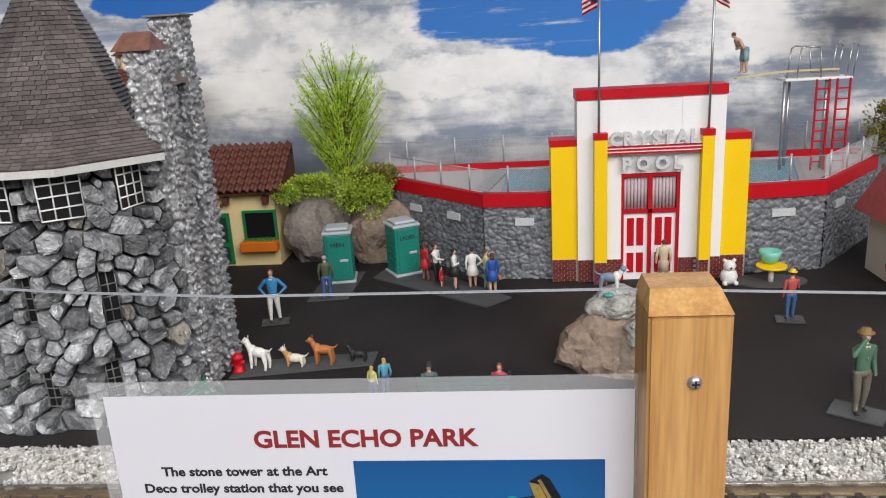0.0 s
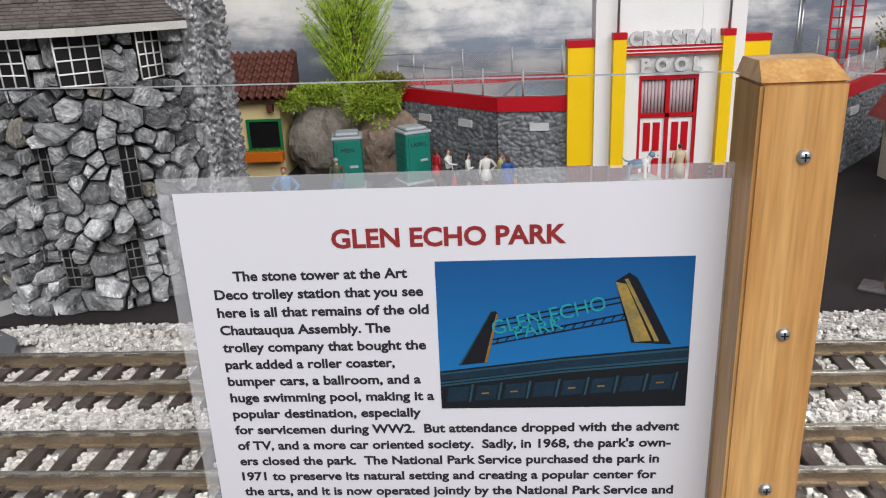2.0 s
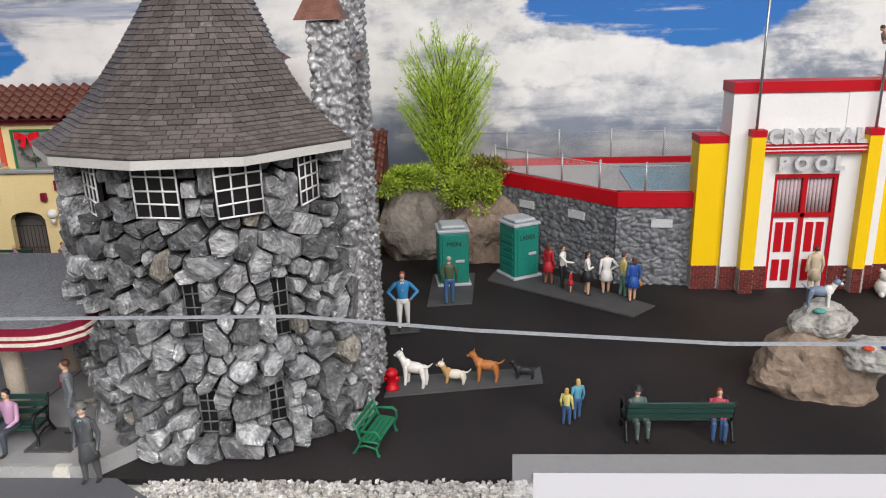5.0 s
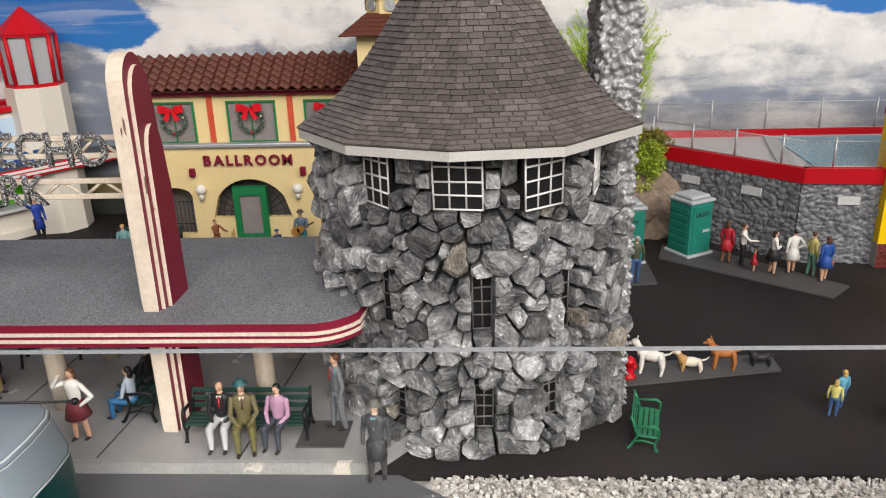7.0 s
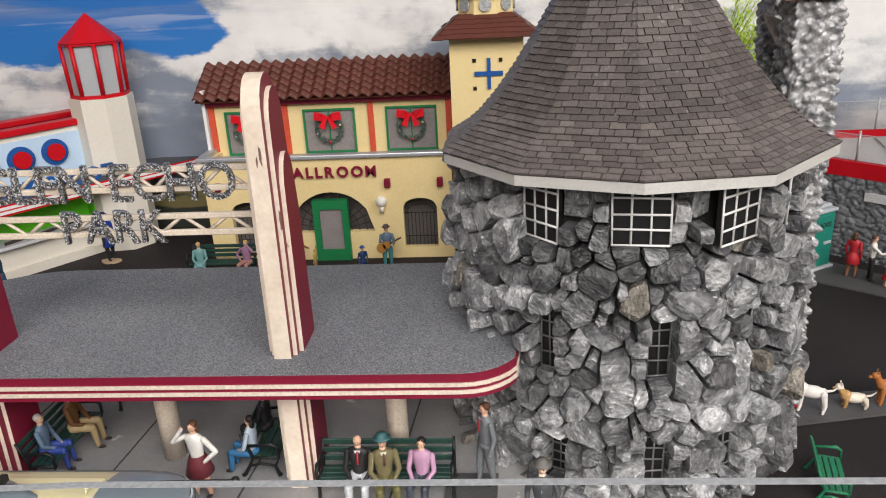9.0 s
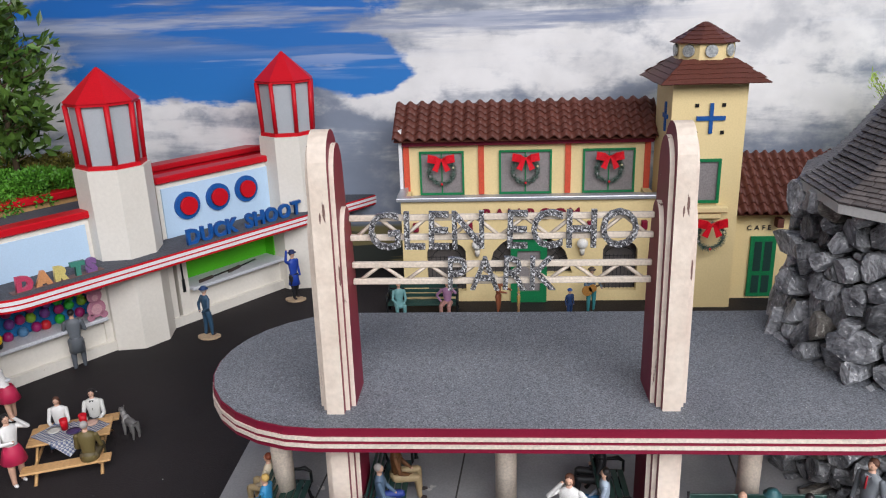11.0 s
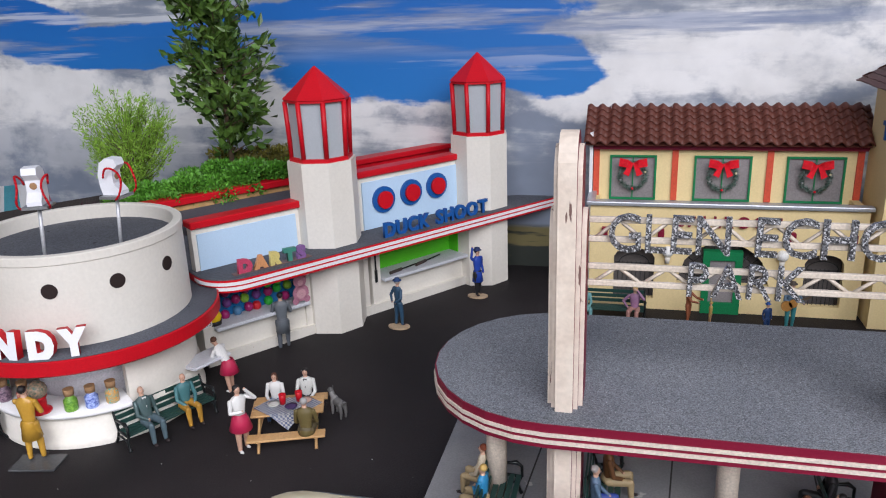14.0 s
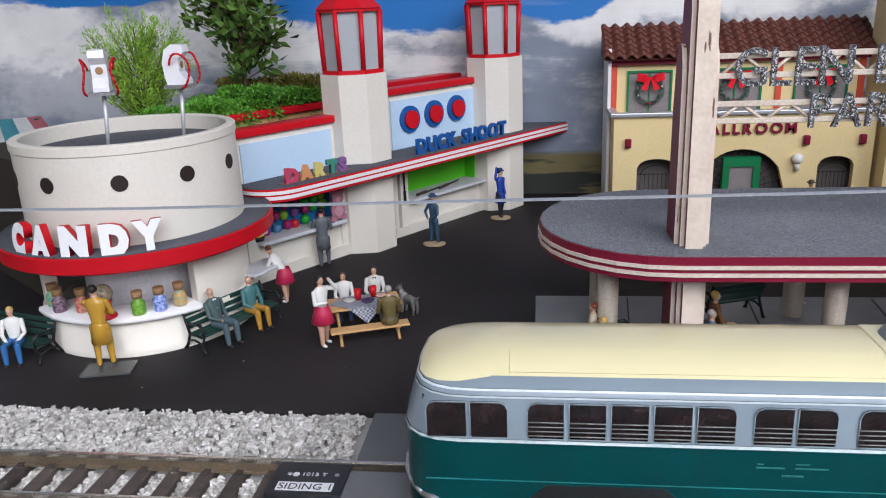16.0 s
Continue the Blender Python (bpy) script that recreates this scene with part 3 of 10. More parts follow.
bm = B()
box(bm, -2.6, 1.5, 0.34, 1.62, -0.12, -0.012)
for lx in (-2.5, -1.2, 0.1, 1.4):
    for ly in (0.42, 1.52):
        box(bm, lx - 0.04, lx + 0.04, ly - 0.04, ly + 0.04, -0.9, -0.12)
solo("layout_table", bm, tabletop_wood, "dark wooden table that carries the model layout", "table", kind="structure")

# asphalt sheet with a slightly uneven front edge
bm = B()
xs = [-2.6 + 4.1 * k / 160 for k in range(161)]
edge = [0.712 + 0.006 * noise.noise(Vector((x * 9, 0.3, 0))) + 0.003 * noise.noise(Vector((x * 40, 0.3, 0))) for x in xs]
top0 = [bm.verts.new((x, y, 0.0)) for x, y in zip(xs, edge)]
bot0 = [bm.verts.new((x, y, -0.012)) for x, y in zip(xs, edge)]
top1 = [bm.verts.new((x, 1.62, 0.0)) for x in xs]
for k in range(160):
    bm.faces.new((top0[k], top0[k + 1], top1[k + 1], top1[k]))
    bm.faces.new((bot0[k], bot0[k + 1], top0[k + 1], top0[k]))
solo("ground", bm, asphalt, "dark brown-black asphalt square of the model park", "ground", kind="structure")
bm = B()
box(bm, -2.6, 1.5, 0.40, 0.72, -0.012, -0.006)
solo("ballast_bed", bm, mat("ballast_bed", (0.30, 0.29, 0.28), 0.9, scale=60, bump=0.6), "grey bed under the railway gravel", "ground", kind="structure")

bm = B()
for k in range(2):
    box(bm, -2.6, 1.5, 1.505, 1.515, 0.0, 1.25)
    break
solo("backdrop", bm, sky_mat, "printed photograph of blue sky and heavy clouds over fields", "backdrop", kind="structure")

# ---- roadway at the station ----
bm = B()
box(bm, -1.28, -0.525, 0.632, 0.704, -0.006, 0.006)
prism(bm, [(-0.525, 0.632), (-0.455, 0.632), (-0.47, 0.665), (-0.525, 0.704)], -0.006, 0.006)
box(bm, -1.283, -0.46, 0.575, 0.613, -0.004, 0.010)
box(bm, -1.283, -0.46, 0.555, 0.561, -0.004, 0.008)
solo("road", bm, roadgrey, "smooth grey roadway beside and between the tram rails", "road", kind="structure")

# ---- two railway tracks ----
RAILS = ((0.568, 0.620), (0.443, 0.492))
tie_me = None
for ti, (ya, yb) in enumerate(RAILS):
    tr = thing("railway_track", Matrix.Translation((0, 0, 0)), ("track with brown-black ties and brassy rails beside the asphalt", "front track with brown-black ties and brassy rails in gravel")[ti], "railway track", kind="structure", group="railway tracks")
    for y in (ya, yb):
        bm = B()
        box(bm, -2.5, 1.4, y - 0.0035, y + 0.0035, 0.001, 0.003)
        box(bm, -2.5, 1.4, y - 0.0010, y + 0.0010, 0.003, 0.010)
        rail_ = part("rail", bm, railsteel, tr)
        bm = B()
        box(bm, -2.5, 1.4, y - 0.0018, y + 0.0018, 0.010, 0.0135)
        bmesh.ops.bevel(bm, geom=[e for e in bm.edges if all(v.co.z > 0.013 for v in e.verts)], offset=0.0007, segments=2, affect="EDGES")
        part("rail_head", bm, mat("worn_rail_head", (0.66, 0.63, 0.57), 0.22, metal=0.95, color2=(0.48, 0.43, 0.36), scale=22, bump=0.04), rail_, "bright worn rail head")
    if tie_me is None:
        bm = B()
        bevelled(bm, -0.0058, 0.0058, -0.046, 0.046, -0.006, 0.0015, 0.0008, 1)
        for s in (-0.026, 0.026):
            box(bm, -0.003, 0.003, s - 0.0065, s + 0.0065, 0.0015, 0.0032)
        tie_me = mesh_of(bm, tie_mat, "tie")
    x = -1.92
    while x < 0.95:
        if not (ti == 0 and -1.285 < x < -0.46):
            piece("tie", tie_me, tr, Matrix.Translation((x, (ya + yb) / 2 + random.uniform(-0.001, 0.001), 0)) @ Matrix.Rotation(random.uniform(-0.02, 0.02), 4, "Z"))
        x += 0.0262

# white gravel between and beside the ties
base = bmesh.new()
bmesh.ops.create_cube(base, size=1.5)
bmesh.ops.triangulate(base, faces=base.faces[:])
bv = np.array([v.co[:] for v in base.verts])
bf = np.array([[v.index for v in f.verts] for f in base.faces])
base.free()
rng = np.random.default_rng(4)
pts = []
for _ in range(150000):
    x, y = rng.uniform(-1.95, 0.95), rng.uniform(0.405, 0.712)
    z = -0.004 + rng.uniform(0, 0.004)
    if 0.655 < y:
        z += 0.006 * math.sin(math.pi * min(1.0, (y - 0.655) / 0.057)) * rng.uniform(0.3, 1.0)
    if y > 0.700 and rng.random() < (y - 0.700) / 0.014:
        continue
    if -1.29 < x < -0.45 and y > 0.545 and not (x > -0.50 and y > 0.66):
        continue
    if -0.50 < x < -0.45 and y < 0.66 + (x + 0.5) * 0.2 and y > 0.545:
        continue
    on_rail = any(abs(y - r) < 0.0045 for pair in RAILS for r in pair)
    if on_rail:
        continue
    in_track = any(a - 0.022 < y < b_ + 0.022 for a, b_ in RAILS)
    if in_track:
        ph = ((x + 1.92) / 0.0262) % 1.0
        if min(ph, 1 - ph) < 0.27:
            continue
        z -= 0.0015
    pts.append((x, y, z))
pts = np.array(pts)
N = len(pts)
sc = rng.uniform(0.0013, 0.0027, (N, 1, 1)) * rng.uniform(0.65, 1.25, (N, 1, 3))
jit = 1 + rng.uniform(-0.48, 0.30, (N, len(bv), 3))
ang = rng.uniform(0, 6.28, N)
ca, sa = np.cos(ang), np.sin(ang)
V = bv[None] * jit * sc
V = np.stack([V[..., 0] * ca[:, None] - V[..., 1] * sa[:, None], V[..., 0] * sa[:, None] + V[..., 1] * ca[:, None], V[..., 2] * 0.85], -1) + pts[:, None, :]
F = bf[None] + (np.arange(N) * len(bv))[:, None, None]
gm = bpy.data.meshes.new("gravel")
gm.from_pydata(V.reshape(-1, 3).tolist(), [], F.reshape(-1, 3).tolist())
gm.materials.append(gravel_mat)
tagged(new("gravel", gm), "loose white and grey gravel along the railway tracks", "gravel", kind="stuff")

# ---- station: platform, canopy, pylons, sign ----


def stadium(x0, x1, y0, y1, left=True, right=0.0, n=14, grow=0.0):
    """Plan of the canopy: a round left end, a small round at the right front, anticlockwise."""
    r = (y1 - y0) / 2
    pts_ = []
    cy = (y0 + y1) / 2
    for k in range(n + 1):
        a = radians(90 + 180 * k / n)
        pts_.append((x0 + r + (r + grow) * math.cos(a), cy + (r + grow) * math.sin(a)))
    for k in range(6):
        a = radians(-90 + 60 * k / 5)
        pts_.append((x1 - right + (right + grow) * math.cos(a), y0 + right + (right + grow) * math.sin(a)))
    pts_.append((x1 + 0.02, y1 + grow))
    return pts_


plat = thing("station_platform", None, "grey painted platform slab with a chipped front edge", "platform", kind="structure")
bm = B()
prism(bm, [(-1.142, 0.712), (-0.555, 0.706), (-0.48, 0.80), (-0.48, 0.955), (-1.142, 0.955)], 0.0, 0.0165)
part("slab", bm, platgrey, plat)
bm = B()
prism(bm, [(-1.142, 0.7055), (-0.570, 0.7045), (-0.566, 0.7095), (-1.142, 0.7105)], 0.0, 0.0172)
part("edge_strip", bm, peeled, plat, "chipped and peeling front edge strip")
bm = B()
for x in (-1.06, -0.93, -0.80, -0.67):
    prism(bm, [(x, 0.712), (x + 0.0016, 0.712), (x + 0.0216, 0.95), (x + 0.02, 0.95)], 0.0166, 0.0169)
part("joint", bm, mat("slab_joint", (0.06, 0.058, 0.055), 0.8), plat)

can = thing("station_canopy", None, "grey felt station roof with a maroon edge striped in cream", "canopy")
bm = B()
prism(bm, stadium(-1.138, -0.553, 0.730, 0.957, right=0.05), 0.1185, 0.1395)
part("deck", bm, maroon, can)
bm = B()
prism(bm, stadium(-1.138, -0.553, 0.730, 0.957, right=0.05, grow=-0.0012), 0.1395, 0.1405)
part("felt_top", bm, felt, can, "speckled grey felt top")
for z0, z1 in ((0.1228, 0.1260), (0.1292, 0.1324)):
    bm = B()
    prism(bm, stadium(-1.138, -0.553, 0.730, 0.957, right=0.05, grow=0.0012), z0, z1)
    part("stripe", bm, cream, can, "cream stripe")
for x, y in ((-1.075, 0.80), (-0.875, 0.80), (-0.665, 0.80), (-1.075, 0.905), (-0.875, 0.905), (-0.665, 0.905)):
    bm = B()
    rod(bm, (x, y, 0.0165), (x, y, 0.119), 0.0095, n=16)
    part("post", bm, truss, can, "round cream post")


def pylon(x, y):
    """A rounded fin of stacked boards: maroon sides, worn cream front edges, the middle board tallest."""
    th = thing("station_pylon", Matrix.Translation((x, y, 0.0165)), "cream and maroon stepped art deco pylon through the station roof", "pylon", group="station pylons")
    lean = 0.022
    for k, (hw, y0, top, dep) in enumerate(((0.0070, -0.0045, 0.3475, 0.056), (0.0106, 0.0020, 0.3370, 0.050), (0.0142, 0.0085, 0.2870, 0.044))):
        bm = B()
        wide = (0.044, 0.036, 0.030)[k]
        prof = [(y0, 0.0), (y0 + lean * (top - 0.034), top - 0.034)]
        for q in range(1, 12):
            a = radians(180 - 180 * q / 12)
            prof.append((y0 + lean * (top - 0.03) + wide / 2 + wide / 2 * math.cos(a), top - 0.030 + 0.030 * math.sin(a) ** 0.9))
        prof += [(y0 + wide + 0.010, top - 0.060), (y0 + dep, 0.0)]
        L = [bm.verts.new((-hw, a, b_)) for a, b_ in prof]
        Rr = [bm.verts.new((hw, a, b_)) for a, b_ in prof]
        n = len(prof)
        bm.faces.new(L).material_index = 1
        bm.faces.new(Rr[::-1]).material_index = 1
        for j in range(n):
            f = bm.faces.new((L[j], L[(j + 1) % n], Rr[(j + 1) % n], Rr[j]))
            f.material_index = 0 if j < 9 else 1
        part("board", bm, [creamold, maroon], th, "tall middle board, worn cream front edge" if k == 0 else "lower side boards, maroon faces and cream edge")
    return th


pylon(-1.0110, 0.7515)
pylon(-0.7465, 0.7575)

sign = thing("station_sign", Matrix.Translation((-0.879, 0.7875, 0.2)), "cream lattice sign with glittering silver letters between two pylons", "sign")
for z0 in (0.0395, 0.0535, 0.0762, 0.0920):
    bm = B()
    bevelled(bm, -0.1175, 0.1175, -0.0022, 0.0022, z0 - 0.0023, z0 + 0.0023, 0.0006, 1)
    part("rail", bm, truss, sign)
for z0, z1 in ((0.0395, 0.0535), (0.0762, 0.0920)):
    nseg = 12
    for k in range(nseg):
        xa, xb = -0.113 + 0.226 * k / nseg, -0.113 + 0.226 * (k + 1) / nseg
        bm = B()
        a, b_ = (z0, z1) if k % 2 == 0 else (z1, z0)
        rod(bm, (xa, 0, a), (xb, 0, b_), 0.0016, n=4)
        part("brace", bm, truss, sign)
letters(sign, "GLEN ECHO", -0.1015, 0.1050, -0.0045, 0.0680, 0.0315, 0.004, tinsel, bold=0.0002, tilt=2)
letters(sign, "PARK", -0.0414, 0.0432, -0.0045, 0.0335, 0.0285, 0.004, tinsel, bold=0.0002, tilt=3)

# ---- the stone tower ----
TX, TY = -0.460, 0.887
tower = thing("stone_tower", Matrix.Translation((TX, TY, 0)), "round tower of grey slate stones with a shingled roof", "tower")
SLOTS = ((265.9, 0.236, 0.284, 16.0, 0), (293.4, 0.236, 0.284, 14.4, 0), (236.0, 0.234, 0.284, 13.0, 0), (320.5, 0.236, 0.284, 13.0, 0),
         (273.5, 0.126, 0.178, 6.8, 1), (304.5, 0.115, 0.172, 6.6, 1), (238.5, 0.124, 0.177, 6.6, 1), (274.0, 0.027, 0.070, 6.6, 1), (300.0, 0.030, 0.072, 6.2, 1), (243.0, 0.028, 0.062, 6.2, 1))
bm = B()
lathe(bm, [(0.0, 0.0), (0.138, 0.0), (0.135, 0.12), (0.131, 0.29), (0.0, 0.29)], 48)
part("core", bm, mortar, tower)
# the upper windows sit in the flats under the eave: radius, facing and half width
FLATS = {265.9: (0.1435, 262.0, 0.0204), 293.4: (0.1500, 308.0, 0.0207), 236.0: (0.1410, 223.0, 0.0170), 320.5: (0.1400, 345.0, 0.0172)}
for a, z0, z1, w, kind_ in SLOTS:
    rad_, face_, hw = FLATS.get(a, (0.1375, a, 0.140 * math.sin(radians(w / 2))))
    m = Matrix.Translation((rad_ * math.cos(radians(a)), rad_ * math.sin(radians(a)), 0)) @ Matrix.Rotation(radians(face_ + 90), 4, "Z")
    win = thing("window")
    win.parent, win.matrix_basis = tower, m
    # opaque sheet, its darkness painted in place of the unlit opening
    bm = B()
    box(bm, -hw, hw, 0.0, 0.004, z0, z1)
    part("pane", bm, shade_black, win, "dark sheet in place of the shaded window opening")
    bm = B()
    cols, rows_ = (3, 4) if kind_ == 0 else (2, 4)
    fr = 0.0009 if kind_ == 0 else 0.0008
    for k in range(cols + 1):
        x = -hw + 2 * hw * k / cols
        rod(bm, (x + random.uniform(-0.0006, 0.0006), -0.001, z0), (x + random.uniform(-0.0006, 0.0006), -0.001, z1), fr, n=6)
    for k in range(rows_ + 1):
        z = z0 + (z1 - z0) * k / rows_
        rod(bm, (-hw, -0.0015, z + random.uniform(-0.0006, 0.0006)), (hw, -0.0015, z + random.uniform(-0.0006, 0.0006)), fr, n=6)
    part("lattice", bm, white if kind_ == 0 else barsteel, win, "white lattice bars" if kind_ == 0 else "grey lattice bars")

# shaped roof: twelve curved facets, hidden under rows of shingles
PROF = [(0.174, 0.2910), (0.158, 0.2990), (0.141, 0.3100), (0.122, 0.3270), (0.103, 0.3480), (0.085, 0.3710), (0.067, 0.3970), (0.049, 0.4250), (0.030, 0.4560), (0.010, 0.4880), (0.0, 0.502)]
SQUASH = [1, 1.02, 0.97, 0.64, 0.55, 0.62, 0.74, 0.80, 0.82, 0.87, 0.975, 1]
HIPS = [265, 294.5, 331.5, 355, 25, 55, 85, 115, 145, 175, 205, 235]


def hip(k, r):
    a_ = radians(HIPS[k % 12])
    q = 1 + (SQUASH[k % 12] - 1) * min(1.0, r / 0.15)
    return r * q * math.cos(a_), r * q * math.sin(a_)


bm = B()
rings = []
for r, z in PROF[:-1]:
    rings.append([bm.verts.new((*hip(k, r), z)) for k in range(12)])
tip = bm.verts.new((0, 0, PROF[-1][1]))
for i in range(len(rings) - 1):
    for k in range(12):
        bm.faces.new((rings[i][k], rings[i][(k + 1) % 12], rings[i + 1][(k + 1) % 12], rings[i + 1][k]))
for k in range(12):
    bm.faces.new((rings[-1][k], rings[-1][(k + 1) % 12], tip))
bm.faces.new(rings[0][::-1])
part("roof", bm, mat("roof_underlay", (0.05, 0.045, 0.043), 0.8, scale=30), tower)
lo = [hip(k, 0.1735) for k in range(12)]
li = [hip(k, 0.163) for k in range(12)]
for k in range(12):
    j = (k + 1) % 12
    a0, a1, b0, b1 = lo[k], lo[j], li[k], li[j]
    bm = B()
    vs = [bm.verts.new((*p, z)) for z in (0.2828, 0.2905) for p in (a0, a1, b1, b0)]
    for f in ((3, 2, 1, 0), (4, 5, 6, 7), (0, 1, 5, 4), (1, 2, 6, 5), (2, 3, 7, 6), (3, 0, 4, 7)):
        bm.faces.new([vs[q] for q in f])
    part("fascia_board", bm, mat("grey_white_fascia", (0.52, 0.52, 0.50), 0.55, color2=(0.42, 0.41, 0.39), scale=25, bump=0.2, grain_=0.06), tower, "grey-white fascia board")


def roof_point(s):
    """A place on the roof's profile at arc length s from the eave, with its slope."""
    for (r0, z0), (r1, z1) in zip(PROF, PROF[1:]):
        d = math.hypot(r1 - r0, z1 - z0)
        if s <= d:
            return r0 + (r1 - r0) * s / d, z0 + (z1 - z0) * s / d, math.atan2(z1 - z0, r0 - r1)
        s -= d
    return None


ROOFLEN = sum(math.hypot(a[0] - b_[0], a[1] - b_[1]) for a, b_ in zip(PROF, PROF[1:]))
shingle_meshes = {}


def shingle(w):
    key = round(w * 2000) / 2000
    if key not in shingle_meshes:
        bm_ = B()
        h_ = 0.0079
        hw = key / 2
        vs = [bm_.verts.new(p) for p in ((-hw, 0, 0.0017), (hw, 0, 0.0017), (hw, h_, 0.0003), (-hw, h_, 0.0003), (-hw, 0, 0.0), (hw, 0, 0.0), (hw, h_, -0.0003), (-hw, h_, -0.0003))]
        for f in ((0, 1, 2, 3), (4, 5, 1, 0), (5, 6, 2, 1), (7, 4, 0, 3), (6, 7, 3, 2)):
            bm_.faces.new([vs[q] for q in f])
        shingle_meshes[key] = mesh_of(bm_, shingle_mat, "shingle")
    return shingle_meshes[key]


rest = B()
srnd = random.Random(5)
count = 0
s = 0.0
row = 0
while s < ROOFLEN - 0.012:
    r, z, sl_ = roof_point(s)
    for k in range(12):
        e0, e1 = Vector(hip(k, r)), Vector(hip(k + 1, r))
        half = (e1 - e0).length / 2
        mid = math.atan2(-(e1 - e0).x, (e1 - e0).y)
        cen = (e0 + e1) / 2
        x = -half - (row % 2) * 0.005
        while x < half:
            w = srnd.uniform(0.0095, 0.0125)
            xa, xb = max(x, -half), min(x + w, half)
            x += w + 0.0008
            if xb - xa < 0.0012:
                continue
            m = Matrix.Translation((cen.x, cen.y, 0)) @ Matrix.Rotation(mid + radians(90), 4, "Z") @ Matrix.Translation(((xa + xb) / 2, 0, z)) @ Matrix.Rotation(sl_, 4, "X") @ Matrix.Translation((0, srnd.uniform(-0.0004, 0.0004), 0.0004)) @ Matrix.Rotation(srnd.uniform(-0.03, 0.03), 4, "Z")
            front = math.sin(mid) < -0.55
            if front and count < 290 and row < 9:
                piece("shingle", shingle(xb - xa), tower, m)
                count += 1
            else:
                t = bmesh.new()
                t.from_mesh(shingle(xb - xa))
                vmap = {v: rest.verts.new(m @ v.co) for v in t.verts}
                for f in t.faces:
                    rest.faces.new([vmap[v] for v in f.verts])
                t.free()
    s += 0.0060
    row += 1
ob = part("roof_shingles", rest, shingle_mat, tower)
ob["kind"] = "stuff"

# stones of the tower wall: an uneven ring of split slate, each stone cut to the room that its neighbours leave
SR = 0.155
rs = random.Random(23)


def window_rects():
    """The openings on the unrolled wall: run along it, height and half sizes."""
    return [(radians(a_) * SR, (z0 + z1) / 2, radians(w_ / 2) * SR + (0.0 if kind_ else 0.001), (z1 - z0) / 2) for a_, z0, z1, w_, kind_ in SLOTS]


RECTS = window_rects()
S0, S1 = radians(166) * SR, radians(352) * SR
seeds = []
# pairs of seeds on both sides of each opening's edge keep it free
for cs, cz, hw, hh in RECTS:
    for k in range(3):
        f_ = (k - 1) * 0.72
        for sgn in (-1, 1):
            for d_ in (-0.0065, 0.0065):
                seeds.append((cs + sgn * (hw + d_), cz + f_ * hh, 0.0080, d_ > 0))
    for k in range(2 if hw > 0.012 else 1):
        f_ = (k - 0.5) * 1.0 if hw > 0.012 else 0.0
        for sgn in (-1, 1):
            for d_ in (-0.0065, 0.0065):
                seeds.append((cs + f_ * hw, cz + sgn * (hh + d_), 0.0080, d_ > 0))
for rad_, tries in ((0.0145, 22), (0.0120, 190), (0.0100, 900), (0.0082, 2400), (0.0065, 3600), (0.0048, 3200)):
    for _ in range(tries):
        p = (rs.uniform(S0, S1), rs.uniform(0.004, 0.286))
        if any(abs(p[0] - cs) < hw + 0.004 and abs(p[1] - cz) < hh + 0.004 for cs, cz, hw, hh in RECTS):
            continue
        if all(math.hypot(p[0] - q[0], (p[1] - q[1]) * 1.08) > (rad_ + q[2]) * 0.90 for q in seeds):
            seeds.append((p[0], p[1], rad_ * rs.uniform(0.92, 1.06), True))


def clip(poly_, nx, nz, c):
    """The part of a convex outline where nx * x + nz * z <= c."""
    out = []
    for k, p in enumerate(poly_):
        q = poly_[(k + 1) % len(poly_)]
        dp, dq = nx * p[0] + nz * p[1] - c, nx * q[0] + nz * q[1] - c
        if dp <= 0:
            out.append(p)
        if dp * dq < 0:
            u = dp / (dp - dq)
            out.append((p[0] + (q[0] - p[0]) * u, p[1] + (q[1] - p[1]) * u))
    return out


def stone_cell(i):
    x, z_, r_, _ = seeds[i]
    cell = [(x - 0.030, max(z_ - 0.028, 0.0)), (x + 0.030, max(z_ - 0.028, 0.0)), (x + 0.030, min(z_ + 0.028, 0.291)), (x - 0.030, min(z_ + 0.028, 0.291))]
    for j, (x2, z2, r2, _) in enumerate(seeds):
        d2 = (x2 - x) ** 2 + (z2 - z_) ** 2
        if j != i and d2 < 0.0060:
            c = (x2 * x2 + z2 * z2 - x * x - z_ * z_ + r_ * r_ - r2 * r2) / 2
            cell = clip(cell, x2 - x, z2 - z_, c)
            if len(cell) < 3:
                return None
    return cell


